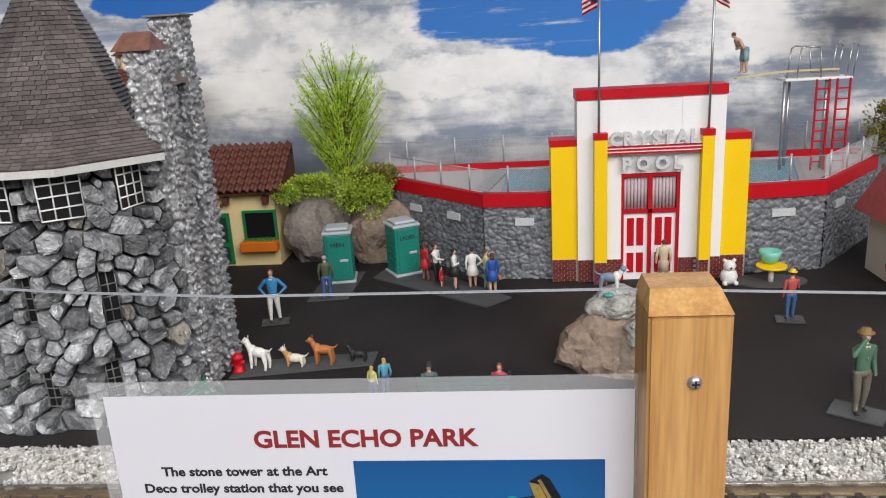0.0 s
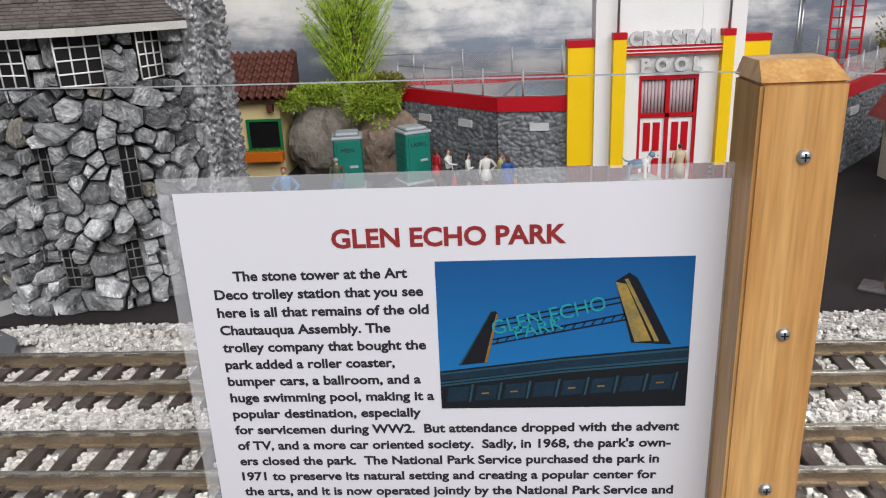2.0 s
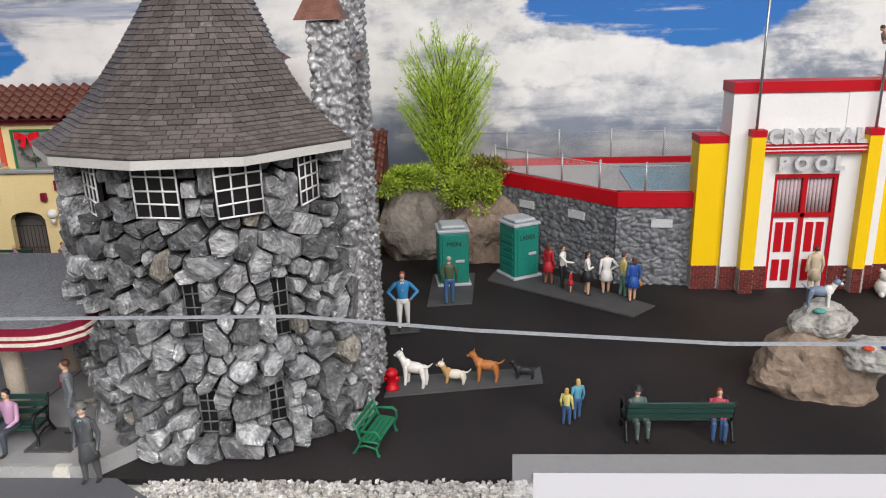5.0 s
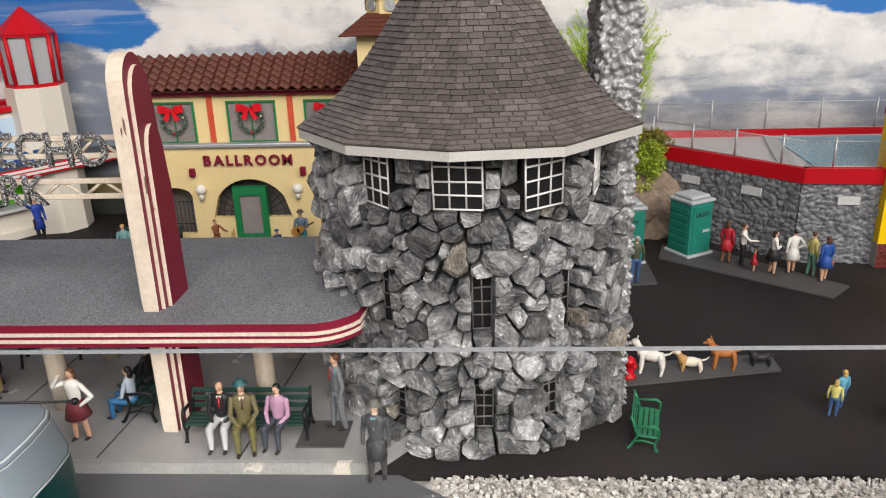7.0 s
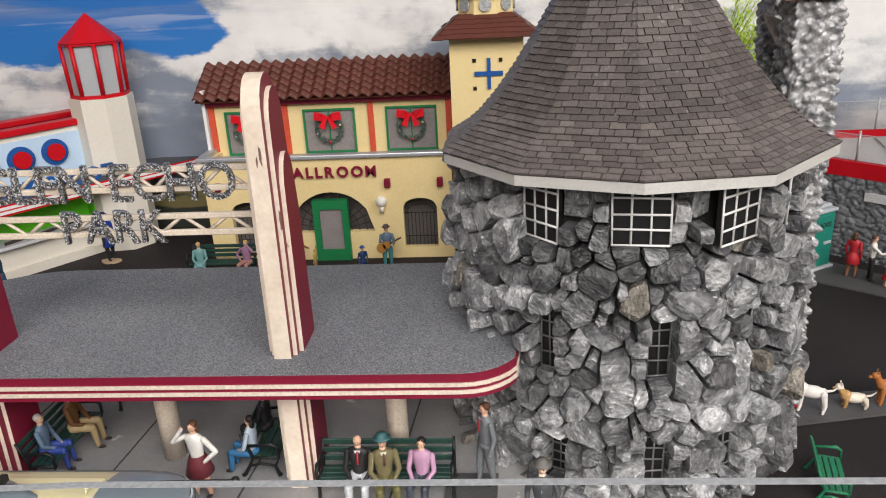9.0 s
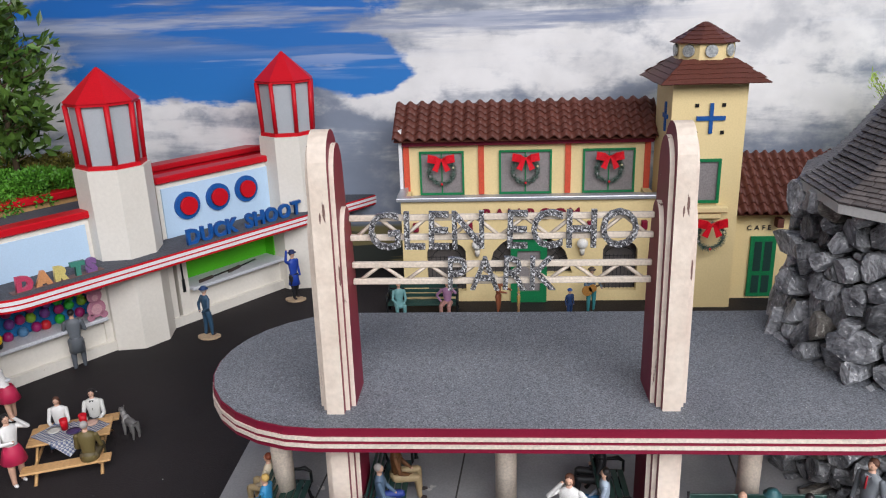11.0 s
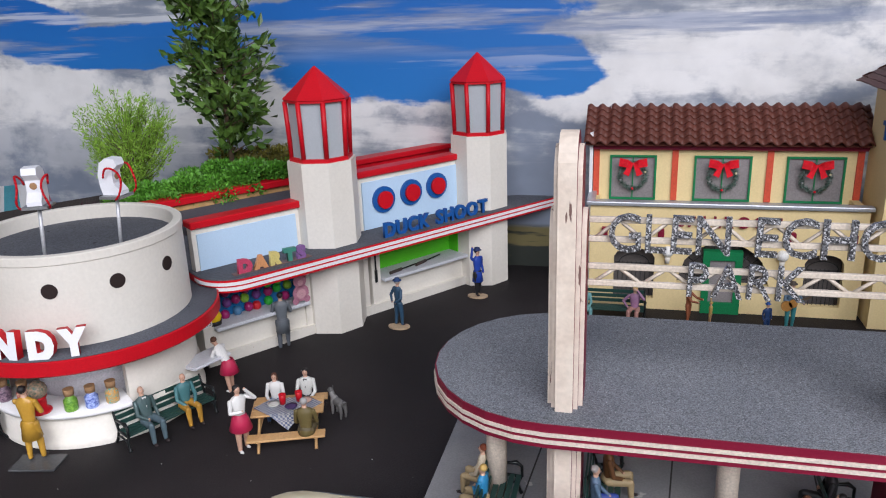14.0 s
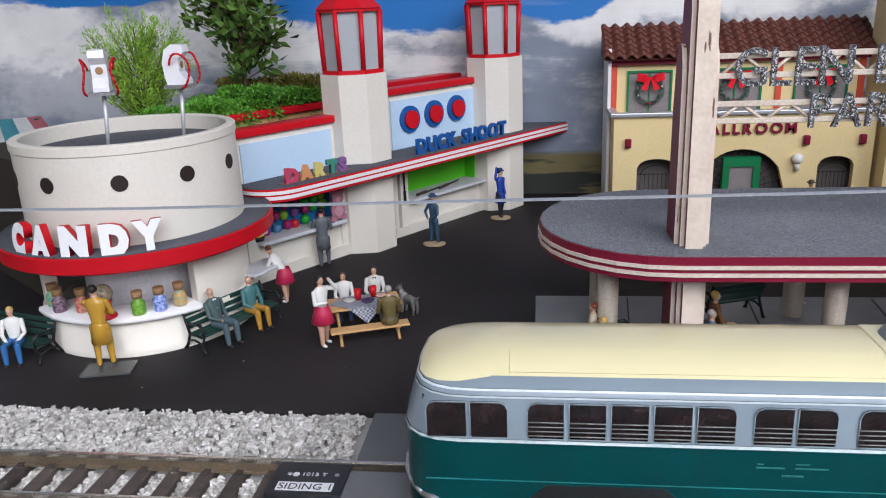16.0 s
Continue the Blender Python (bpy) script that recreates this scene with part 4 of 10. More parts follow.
def split_stone(cell, depth, rnd):
    """A slate block over an outline (x, z) about its own middle, front to -y: split, tilted face, broken corners."""
    t_ = bmesh.new()
    n_ = len(cell)
    back = [t_.verts.new((x * 0.94, 0.0, z_ * 0.94)) for x, z_ in cell]
    front_ = [t_.verts.new((x, -depth - 0.012, z_)) for x, z_ in cell]
    t_.faces.new(back[::-1])
    t_.faces.new(front_)
    for k in range(n_):
        t_.faces.new((back[k], back[(k + 1) % n_], front_[(k + 1) % n_], front_[k]))
    bmesh.ops.recalc_face_normals(t_, faces=t_.faces[:])
    size_ = max(math.hypot(x, z_) for x, z_ in cell)

    def cut(co, no):
        g = bmesh.ops.bisect_plane(t_, geom=t_.verts[:] + t_.edges[:] + t_.faces[:], plane_co=co, plane_no=no, clear_outer=True)
        ed = [e for e in g["geom_cut"] if isinstance(e, bmesh.types.BMEdge)]
        if ed:
            bmesh.ops.contextual_create(t_, geom=ed)

    cut((0, -depth, 0), Vector((rnd.uniform(-0.42, 0.42), -1, rnd.uniform(-0.32, 0.44))).normalized())
    a_ = rnd.uniform(0, 6.28)
    for k in range(rnd.choice((4, 5, 6))):
        a_ += rnd.uniform(0.8, 1.6)
        tilt_ = rnd.uniform(0.50, 1.25)
        d_ = Vector((math.cos(a_), 0, math.sin(a_)))
        reach = max(x * d_.x + z_ * d_.z for x, z_ in cell)
        no = (d_ * math.sin(tilt_) + Vector((0, -math.cos(tilt_), 0))).normalized()
        cut(d_ * reach * rnd.uniform(0.72, 0.96) + Vector((0, -depth + 0.001, 0)), no)
    return t_


def blunted(cell, gap, rnd):
    """The outline drawn in by the joint and with its corners nudged."""
    mx, mz = sum(p[0] for p in cell) / len(cell), sum(p[1] for p in cell) / len(cell)
    out = []
    for k, p in enumerate(cell):
        q = cell[(k + 1) % len(cell)]
        if math.hypot(q[0] - p[0], q[1] - p[1]) > 0.0022 or len(cell) < 5:
            out.append(p)
    out = [(x - mx, z_ - mz) for x, z_ in out]
    res = []
    for x, z_ in out:
        ln = math.hypot(x, z_)
        f_ = max(0.55, 1 - gap / max(ln, 0.001)) * rnd.uniform(0.95, 1.05)
        res.append((x * f_, z_ * f_))
    return mx, mz, res


def hull2(pts_):
    """The convex outline round points, anticlockwise."""
    pts_ = sorted(set(pts_))
    out = []
    for run in (pts_, pts_[::-1]):
        side = []
        for p in run:
            while len(side) > 1 and (side[-1][0] - side[-2][0]) * (p[1] - side[-2][1]) - (side[-1][1] - side[-2][1]) * (p[0] - side[-2][0]) <= 0:
                side.pop()
            side.append(p)
        out += side[:-1]
    return out


cells = {i: stone_cell(i) for i in range(len(seeds)) if seeds[i][3]}
cells = {i: c for i, c in cells.items() if c and len(c) > 2}
# some stones are long slabs that take the room of two
for i in list(cells):
    if i not in cells or rs.random() > 0.27 or seeds[i][2] > 0.0145:
        continue
    near_ = sorted((math.hypot(seeds[j][0] - seeds[i][0], seeds[j][1] - seeds[i][1]), j) for j in cells if j != i)[:3]
    d_, j = rs.choice(near_)
    if d_ < 0.024 and not any(abs((seeds[i][0] + seeds[j][0]) / 2 - cs) < hw + 0.003 and abs((seeds[i][1] + seeds[j][1]) / 2 - cz) < hh + 0.003 for cs, cz, hw, hh in RECTS):
        cells[i] = hull2(cells[i] + cells[j])
        del cells[j]
stone_count = 0
side_stones = B()
for i, cell in sorted(cells.items(), key=lambda q: abs(math.degrees(seeds[q[0]][0] / SR) - 266)):
    srnd_ = random.Random(900 + i)
    mx, mz, outline = blunted(cell, srnd_.uniform(0.0008, 0.0034), srnd_)
    if len(outline) < 3:
        continue
    ang_ = math.degrees(mx / SR)
    rad_out = 0.1595 - 0.008 * max(0.0, min(1.0, (mz - 0.19) / 0.06)) + srnd_.uniform(-0.0105, 0.0055)
    if 337 < ang_ < 380 or ang_ < 20:
        continue  # the chimney piers stand here
    rad_out += 0.004 * max(0.0, min(1.0, (ang_ - 300) / 25)) * max(0.0, min(1.0, (0.23 - mz) / 0.06))
    if mz > 0.222:
        rad_out = min(rad_out + 0.003, 0.1575)
    if seeds[i][2] < 0.0085 and srnd_.random() < 0.55:
        rad_out -= 0.007
    depth = rad_out - 0.131
    bm = split_stone(outline, depth, srnd_)
    if len(bm.faces) < 5:
        bm.free()
        continue
    m = Matrix.Rotation(radians(ang_ + 90), 4, "Z") @ Matrix.Translation((0, -0.131, mz))
    if stone_count >= 300:
        join(side_stones, bm, m)
        continue
    piece("stone", mesh_of(bm, stone_warm if i % 31 == 6 else stone_mat, "stone"), tower, m)
    stone_count += 1
part("stone_rubble", side_stones, stone_mat, tower)["kind"] = "stuff"


def lumpy(bm_, x0, x1, y0, y1, z0, z1, step=0.005, amp=0.0052, seed=0.0, taper=0.0):
    """A pier whose faces bulge like rough stones set in mortar."""
    t = bmesh.new()
    nx, ny, nz = (max(2, int((b_ - a) / step)) for a, b_ in ((x0, x1), (y0, y1), (z0, z1)))
    grid = {}

    def vert(i, j, k):
        if (i, j, k) not in grid:
            p = Vector((x0 + (x1 - x0) * i / nx, y0 + (y1 - y0) * j / ny, z0 + (z1 - z0) * k / nz))
            c = Vector(((x0 + x1) / 2, (y0 + y1) / 2, p.z))
            d = (p - c).normalized()
            warp = noise.noise_vector(p * 110) * 0.30
            e = noise.voronoi(Vector((p.x * 135, p.y * 135, p.z * 150 + seed)) + warp)[0]
            knob = max(0.0, 1.0 - (e[0] / 0.62) ** 2)
            q = p + d * (amp * (1.15 * knob ** 0.8 - 0.55) + 0.0007 * noise.noise(p * 420))
            f = 1 - taper * k / nz
            q.x, q.y = c.x + (q.x - c.x) * f, c.y + (q.y - c.y) * f
            grid[(i, j, k)] = t.verts.new(q)
        return grid[(i, j, k)]

    def quad(*ids):
        t.faces.new([vert(*q) for q in ids]).smooth = True

    for k in range(nz):
        for i in range(nx):
            quad((i, 0, k), (i + 1, 0, k), (i + 1, 0, k + 1), (i, 0, k + 1))
            quad((i + 1, ny, k), (i, ny, k), (i, ny, k + 1), (i + 1, ny, k + 1))
        for j in range(ny):
            quad((0, j + 1, k), (0, j, k), (0, j, k + 1), (0, j + 1, k + 1))
            quad((nx, j, k), (nx, j + 1, k), (nx, j + 1, k + 1), (nx, j, k + 1))
    for i in range(nx):
        for j in range(ny):
            quad((i, j, nz), (i + 1, j, nz), (i + 1, j + 1, nz), (i, j + 1, nz))
    join(bm_, t)


chim = thing("chimney", Matrix.Translation((-0.3305, 0.8437, 0)), "silver-grey rough stone chimney pier with a small brown cap roof", "chimney")
bm = B()
lumpy(bm, -0.0210, 0.0210, -0.0215, 0.0215, 0.0, 0.394, step=0.0015, amp=0.0060, seed=1.0, taper=0.16)
part("pier", bm, silverstone, chim)
bm = B()
vs = [bm.verts.new(p) for p in ((-0.029, -0.024, 0.3945), (0.014, -0.024, 0.3945), (0.014, 0.024, 0.3945), (-0.029, 0.024, 0.3945), (-0.023, 0, 0.4135), (0.007, 0, 0.4135))]
for f in ((0, 1, 5, 4), (1, 2, 5), (2, 3, 4, 5), (3, 0, 4), (3, 2, 1, 0)):
    bm.faces.new([vs[q] for q in f])
part("cap", bm, mat("worn_brown_tin", (0.23, 0.115, 0.085), 0.42, color2=(0.15, 0.065, 0.048), scale=90, amount=1.0, bump=0.4, metal=0.1), chim, "small brown cap roof")
chim2 = thing("chimney", Matrix.Translation((-0.3270, 0.903, 0)), "taller silver-grey rough stone chimney pier behind the tower roof", "chimney")
bm = B()
lumpy(bm, -0.021, 0.021, -0.019, 0.019, 0.0, 0.429, step=0.0015, amp=0.0060, seed=6.0, taper=0.16)
part("pier", bm, silverstone, chim2)
bm = B()
box(bm, -0.022, 0.021, -0.020, 0.020, 0.429, 0.431)
part("cap", bm, mat("dull_tin", (0.24, 0.2, 0.18), 0.5, metal=0.4), chim2)
bm = B()
vs = [bm.verts.new(p) for p in ((-0.026, -0.050, 0.366), (0.016, -0.050, 0.360), (0.020, -0.020, 0.362), (-0.026, -0.020, 0.382), (-0.026, -0.050, 0.362), (0.016, -0.050, 0.356), (0.020, -0.020, 0.358), (-0.026, -0.020, 0.378))]
for f in ((0, 1, 2, 3), (7, 6, 5, 4), (0, 4, 5, 1), (1, 5, 6, 2), (2, 6, 7, 3), (3, 7, 4, 0)):
    bm.faces.new([vs[q] for q in f])
part("lean_to_roof", bm, mat("dull_tin", (0.24, 0.2, 0.18), 0.5, metal=0.4), chim2, "small brown lean-to roof")

# ---- ballroom ----


def tiled_roof(parent, x0, x1, y0, z0, y1, z1, pitch=0.0155, rows_=5, mesh_cache={}):
    """Barrel tiles, each a piece: columns along x, courses up the slope from (y0, z0) to (y1, z1)."""
    ln = math.hypot(y1 - y0, z1 - z0)
    sl2 = math.atan2(z1 - z0, y1 - y0)
    course = ln / rows_
    key = (round(pitch, 5), round(course, 5))
    if key not in mesh_cache:
        bm_ = B()
        prof = []
        for k in range(9):
            u = k / 8
            prof.append((-pitch / 2 + pitch * u, 0.0036 * math.sin(math.pi * 2 * u + 0.0) + 0.0036))
        a = [bm_.verts.new((x, 0, z_ + 0.0022)) for x, z_ in prof]
        b2 = [bm_.verts.new((x, course * 1.12, z_)) for x, z_ in prof]
        c2 = [bm_.verts.new((x, 0, z_ - 0.0002)) for x, z_ in prof]
        for k in range(8):
            f = bm_.faces.new((a[k], a[k + 1], b2[k + 1], b2[k]))
            f.smooth = True
            bm_.faces.new((c2[k], c2[k + 1], a[k + 1], a[k]))
        mesh_cache[key] = mesh_of(bm_, tile_mat, "tile")
    me = mesh_cache[key]
    ncol = int(round((x1 - x0) / pitch))
    for j in range(rows_):
        for i in range(ncol):
            m = Matrix.Translation((x0 + (i + 0.5) * pitch, y0 + (y1 - y0) * j / rows_, z0 + (z1 - z0) * j / rows_)) @ Matrix.Rotation(sl2, 4, "X") @ Matrix.Translation((0, random.uniform(-0.0006, 0.0006), random.uniform(0, 0.0005))) @ Matrix.Rotation(random.uniform(-0.02, 0.02), 4, "Z")
            piece("tile", me, parent, m)


def wreath(x, y, z, r=0.0145):
    th = thing("wreath", Matrix.Translation((x, y, z)), "frosted green wreath with a red bow and small baubles", "wreath", group="christmas wreaths")
    bm_ = B()
    for k in range(90):
        a = 2 * math.pi * k / 90
        p = Vector((r * math.cos(a), 0, r * math.sin(a)))
        for q in range(8):
            d = Vector((random.gauss(0, 1), random.gauss(0, 0.6) - 0.4, random.gauss(0, 1))).normalized() * 0.0060
            rod(bm_, p, p + d, 0.0005, 0.0001, n=3, caps=False)
    part("greenery", bm_, wreathgreen, th)
    bm_ = B()
    for sgn in (-1, 1):
        t = bmesh.new()
        pts_ = ((0, -0.005, r), (sgn * 0.008, -0.013, r + 0.007), (sgn * 0.0200, -0.010, r + 0.009), (sgn * 0.0215, -0.010, r - 0.003), (sgn * 0.008, -0.009, r - 0.006))
        v1 = [t.verts.new(p) for p in pts_]
        v2 = [t.verts.new((p[0], p[1] + 0.004, p[2])) for p in pts_]
        for k in range(5):
            t.faces.new((v1[k], v1[(k + 1) % 5], v2[(k + 1) % 5], v2[k]))
        t.faces.new(v1)
        join(bm_, t)
        t = bmesh.new()
        v1 = [t.verts.new(p) for p in ((0, -0.009, r), (sgn * 0.006, -0.010, r), (sgn * 0.0145, -0.009, r - 0.015), (sgn * 0.006, -0.0095, r - 0.019))]
        t.faces.new(v1)
        v2 = [t.verts.new((v.co.x, v.co.y + 0.0006, v.co.z)) for v in v1]
        t.faces.new(v2[::-1])
        for k in range(4):
            t.faces.new((v1[k], v2[k], v2[(k + 1) % 4], v1[(k + 1) % 4]))
        join(bm_, t)
    ball(bm_, (0, -0.006, r), 0.0022, 1)
    part("bow", bm_, ribbon, th, "red ribbon bow")
    for a, m_ in ((270, ribbon), (20, carcream), (200, steel)):
        bm_ = B()
        ball(bm_, (r * math.cos(radians(a)), -0.005, r * math.sin(radians(a))), 0.0019, 2)
        part("bauble", bm_, m_, th)
    return th


def framed(parent, nm, x0, x1, z0, z1, y, fw, fmat, pmat, plabel="", rail=None, depth=0.004):
    """A framed opening on a wall that faces -y: pane set back, frame proud."""
    th = thing(nm)
    th.parent = parent
    bm_ = B()
    box(bm_, x0, x1, y - 0.0008, y + 0.001, z0, z1)
    part("pane", bm_, pmat, th, plabel)
    bm_ = B()
    for a in ((x0 - fw, x0, z0 - fw, z1 + fw), (x1, x1 + fw, z0 - fw, z1 + fw), (x0, x1, z1, z1 + fw), (x0, x1, z0 - fw, z0)):
        box(bm_, a[0], a[1], y - depth, y + 0.001, a[2], a[3])
    if rail:
        box(bm_, (x0 + x1) / 2 - fw * 0.3, (x0 + x1) / 2 + fw * 0.3, y - depth * 0.7, y, z0, z1)
    part("frame", bm_, fmat, th)
    return th


BX0, BX1, BY = -1.022, -0.639, 1.33
ballroom = thing("ballroom", None, "pale yellow two-storey ballroom with a brown tile roof and green windows", "building")


def arched_wall(parent, name, x0, x1, z0, z1, y0, y1, holes, material):
    """A wall facing -y with arched openings (xa, xb, za, zspring, rise), from upright slices."""
    cuts = {x0, x1}
    for xa, xb, za, zs, rise in holes:
        for k in range(13):
            cuts.add(round(xa + (xb - xa) * k / 12, 6))
    cuts = sorted(cuts)
    bm_ = B()
    for a, b2 in zip(cuts, cuts[1:]):
        mid_ = (a + b2) / 2
        hole = next((h for h in holes if h[0] < mid_ < h[1]), None)
        if hole is None:
            box(bm_, a, b2, y0, y1, z0, z1)
            continue
        xa, xb, za, zs, rise = hole

        def top(x):
            u = (x - (xa + xb) / 2) / ((xb - xa) / 2)
            return zs + rise * math.sqrt(max(0.0, 1 - u * u))

        if za > z0:
            box(bm_, a, b2, y0, y1, z0, za)
        vs_ = [bm_.verts.new(p) for p in ((a, y0, top(a)), (b2, y0, top(b2)), (b2, y1, top(b2)), (a, y1, top(a)), (a, y0, z1), (b2, y0, z1), (b2, y1, z1), (a, y1, z1))]
        for f in ((3, 2, 1, 0), (4, 5, 6, 7), (0, 1, 5, 4), (1, 2, 6, 5), (2, 3, 7, 6), (3, 0, 4, 7)):
            bm_.faces.new([vs_[q] for q in f])
    bmesh.ops.remove_doubles(bm_, verts=bm_.verts[:], dist=1e-6)
    return part(name, bm_, material, parent)


HOLES = ((-0.985, -0.925, 0.017, 0.083, 0.014), (-0.893, -0.762, 0.045, 0.046, 0.064), (-0.716, -0.664, 0.017, 0.083, 0.014))
arched_wall(ballroom, "lower_wall", BX0, BX1, 0.0, 0.163, BY, BY + 0.012, HOLES, yellow_wall)
bm = B()
box(bm, BX0, BX0 + 0.012, BY + 0.012, 1.47, 0.0, 0.163)
part("side_wall", bm, yellow_wall, ballroom)
bm = B()
box(bm, BX1 - 0.012, BX1, BY + 0.012, 1.47, 0.0, 0.163)
part("side_wall", bm, yellow_wall, ballroom)
# sheet behind the arches; its dim grey stands in for interior shade
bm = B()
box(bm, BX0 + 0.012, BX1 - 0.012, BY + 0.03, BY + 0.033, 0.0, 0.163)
part("back_panel", bm, mat("dim_shade_grey", (0.13, 0.115, 0.11), 0.7, scale=30), ballroom)
for xa, xb, za, zs, rise in HOLES:
    grille = B()
    n_ = 9 if xb - xa < 0.1 else 0
    for k in range(1, n_):
        x = xa + (xb - xa) * k / n_
        rod(grille, (x, BY + 0.008, za), (x, BY + 0.008, zs - 0.01), 0.0005, n=4)
    if n_:
        for zz in (za + 0.016, zs - 0.012):
            rod(grille, (xa, BY + 0.008, zz), (xb, BY + 0.008, zz), 0.0006, n=4)
        for k in range(10):
            a0_, a1_ = radians(18 * k), radians(18 * (k + 1))
            cx_ = (xa + xb) / 2
            rod(grille, (cx_ + 0.022 * math.cos(a0_), BY + 0.008, zs - 0.012 + 0.014 * math.sin(a0_)), (cx_ + 0.022 * math.cos(a1_), BY + 0.008, zs - 0.012 + 0.014 * math.sin(a1_)), 0.0006, n=4)
    else:
        cx_ = (xa + xb) / 2
        for k in range(1, 14):
            a0_ = radians(180 * k / 14)
            rod(grille, (cx_ + 0.018 * math.cos(a0_), BY + 0.008, za + 0.015 * math.sin(a0_)), (cx_ + 0.064 * math.cos(a0_), BY + 0.008, za + 0.063 * math.sin(a0_)), 0.0006, n=4)
        for rr in (0.028, 0.040, 0.052):
            for k in range(16):
                a0_, a1_ = radians(180 * k / 16), radians(180 * (k + 1) / 16)
                rod(grille, (cx_ + rr * math.cos(a0_), BY + 0.008, za + rr * 0.98 * math.sin(a0_)), (cx_ + rr * math.cos(a1_), BY + 0.008, za + rr * 0.98 * math.sin(a1_)), 0.0005, n=4)
    part("iron_grille", grille, iron, ballroom, "black wrought iron grille")
dr = thing("door")
dr.parent = ballroom
bm = B()
for a in ((-0.856, -0.846, 0.0, 0.098), (-0.811, -0.801, 0.0, 0.098), (-0.846, -0.811, 0.084, 0.098), (-0.846, -0.811, 0.0, 0.018)):
    box(bm, a[0], a[1], BY - 0.006, BY + 0.006, a[2], a[3])
part("frame", bm, greenpaint, dr, "bright green door frame")
bm = B()
box(bm, -0.846, -0.811, BY - 0.002, BY + 0.002, 0.018, 0.084)
part("pane", bm, curtain, dr)
bm = B()
bevelled(bm, BX0 - 0.006, BX1 + 0.004, BY - 0.006, BY + 0.010, 0.163, 0.1695, 0.0015, 2)
box(bm, BX0 - 0.006, BX0 + 0.006, BY + 0.010, 1.40, 0.163, 0.1695)
part("balcony_rail", bm, mat("silver_rail", (0.5, 0.52, 0.55), 0.35, metal=0.5), ballroom, "silver-grey balcony rail")
bm = B()
box(bm, BX0 + 0.012, BX1 - 0.012, BY + 0.010, 1.395, 0.150, 0.156)
part("terrace", bm, concrete, ballroom)
UY = 1.396
bm = B()
box(bm, BX0, BX1, UY, UY + 0.07, 0.10, 0.247)
part("upper_wall", bm, yellow_wall, ballroom)
for x in (BX0 + 0.0045, -0.9, -0.765, BX1 - 0.0045):
    bm = B()
    box(bm, x - 0.0045, x + 0.0045, UY - 0.003, UY, 0.157, 0.2405)
    part("pilaster", bm, orange_red, ballroom, "orange-red pilaster")
    bm = B()
    box(bm, x - 0.009, x + 0.009, UY - 0.006, UY, 0.2375, 0.2455)
    part("bracket", bm, maroon, ballroom)
bm = B()
box(bm, BX0 - 0.002, BX1 + 0.002, UY - 0.010, UY - 0.0062, 0.2365, 0.2440)
part("eave_board", bm, maroon, ballroom, "dark red eave board")
for xa, xb in ((-0.992, -0.932), (-0.867, -0.795), (-0.737, -0.667)):
    framed(ballroom, "window", xa - 0.002, xb + 0.002, 0.160, 0.2235, UY, 0.0030, greenpaint, curtain, "grey curtained window", rail=True)
bm = B()
vs = [bm.verts.new(p) for p in ((BX0 - 0.012, UY - 0.022, 0.2445), (BX1 + 0.003, UY - 0.022, 0.2445), (BX1 + 0.003, 1.452, 0.2905), (BX0 - 0.012, 1.452, 0.2905), (BX0 - 0.012, UY + 0.07, 0.247), (BX1 + 0.003, UY + 0.07, 0.247))]
for f in ((0, 1, 2, 3), (3, 2, 5, 4), (1, 0, 4, 5), (0, 3, 4), (2, 1, 5)):
    bm.faces.new([vs[q] for q in f])
part("roof_deck", bm, tile_mat, ballroom)
tiled_roof(ballroom, BX0 - 0.014, BX1 + 0.004, UY - 0.024, 0.2455, 1.452, 0.2915, 0.0186, 6)
letters(ballroom, "BALLROOM", -0.897, -0.753, BY - 0.0035, 0.1345, 0.0165, 0.003, maroon, bold=0.0006)
bm = B()
box(bm, BX0 - 0.006, BX0 - 0.001, 1.385, 1.468, 0.0, 0.262)
part("edge_board", bm, white, ballroom, "white board edge")
for x in (-1.0, -0.918, -0.737, -0.657):
    bm = B()
    bevelled(bm, x - 0.0045, x + 0.0045, BY - 0.008, BY, 0.116, 0.130, 0.0012, 1)
    box(bm, x - 0.0025, x + 0.0025, BY - 0.009, BY - 0.008, 0.118, 0.127)
    part("wall_lantern", bm, maroon, ballroom, "small dark red wall lantern")
for x in (-0.907, -0.748):
    lamp = thing("globe_lamp", Matrix.Translation((x, BY - 0.006, 0.095)), "white globe wall lamp on a small bracket", "lamp", group="globe lamps")
    bm = B()
    ball(bm, (0, 0, 0), 0.0085, 3)
    part("globe", bm, lampwhite, lamp)
    bm = B()
    rod(bm, (0, 0, -0.018), (0, 0, -0.008), 0.003, 0.0045, 10)
    rod(bm, (0, 0, -0.016), (0, 0.006, -0.016), 0.0015, n=6)
    part("bracket", bm, offwhite, lamp)
for x in (-0.962, -0.831, -0.702):
    wreath(x, UY - 0.006, 0.1955, 0.0195)

# bell tower
bell = thing("bell_tower", Matrix.Translation((-0.582, 1.35, 0)), "pale yellow bell tower with stepped brown roofs and clock faces", "tower")
bm = B()
box(bm, -0.051, 0.051, -0.05, 0.05, 0.0, 0.333)
part("shaft", bm, yellow_wall, bell)


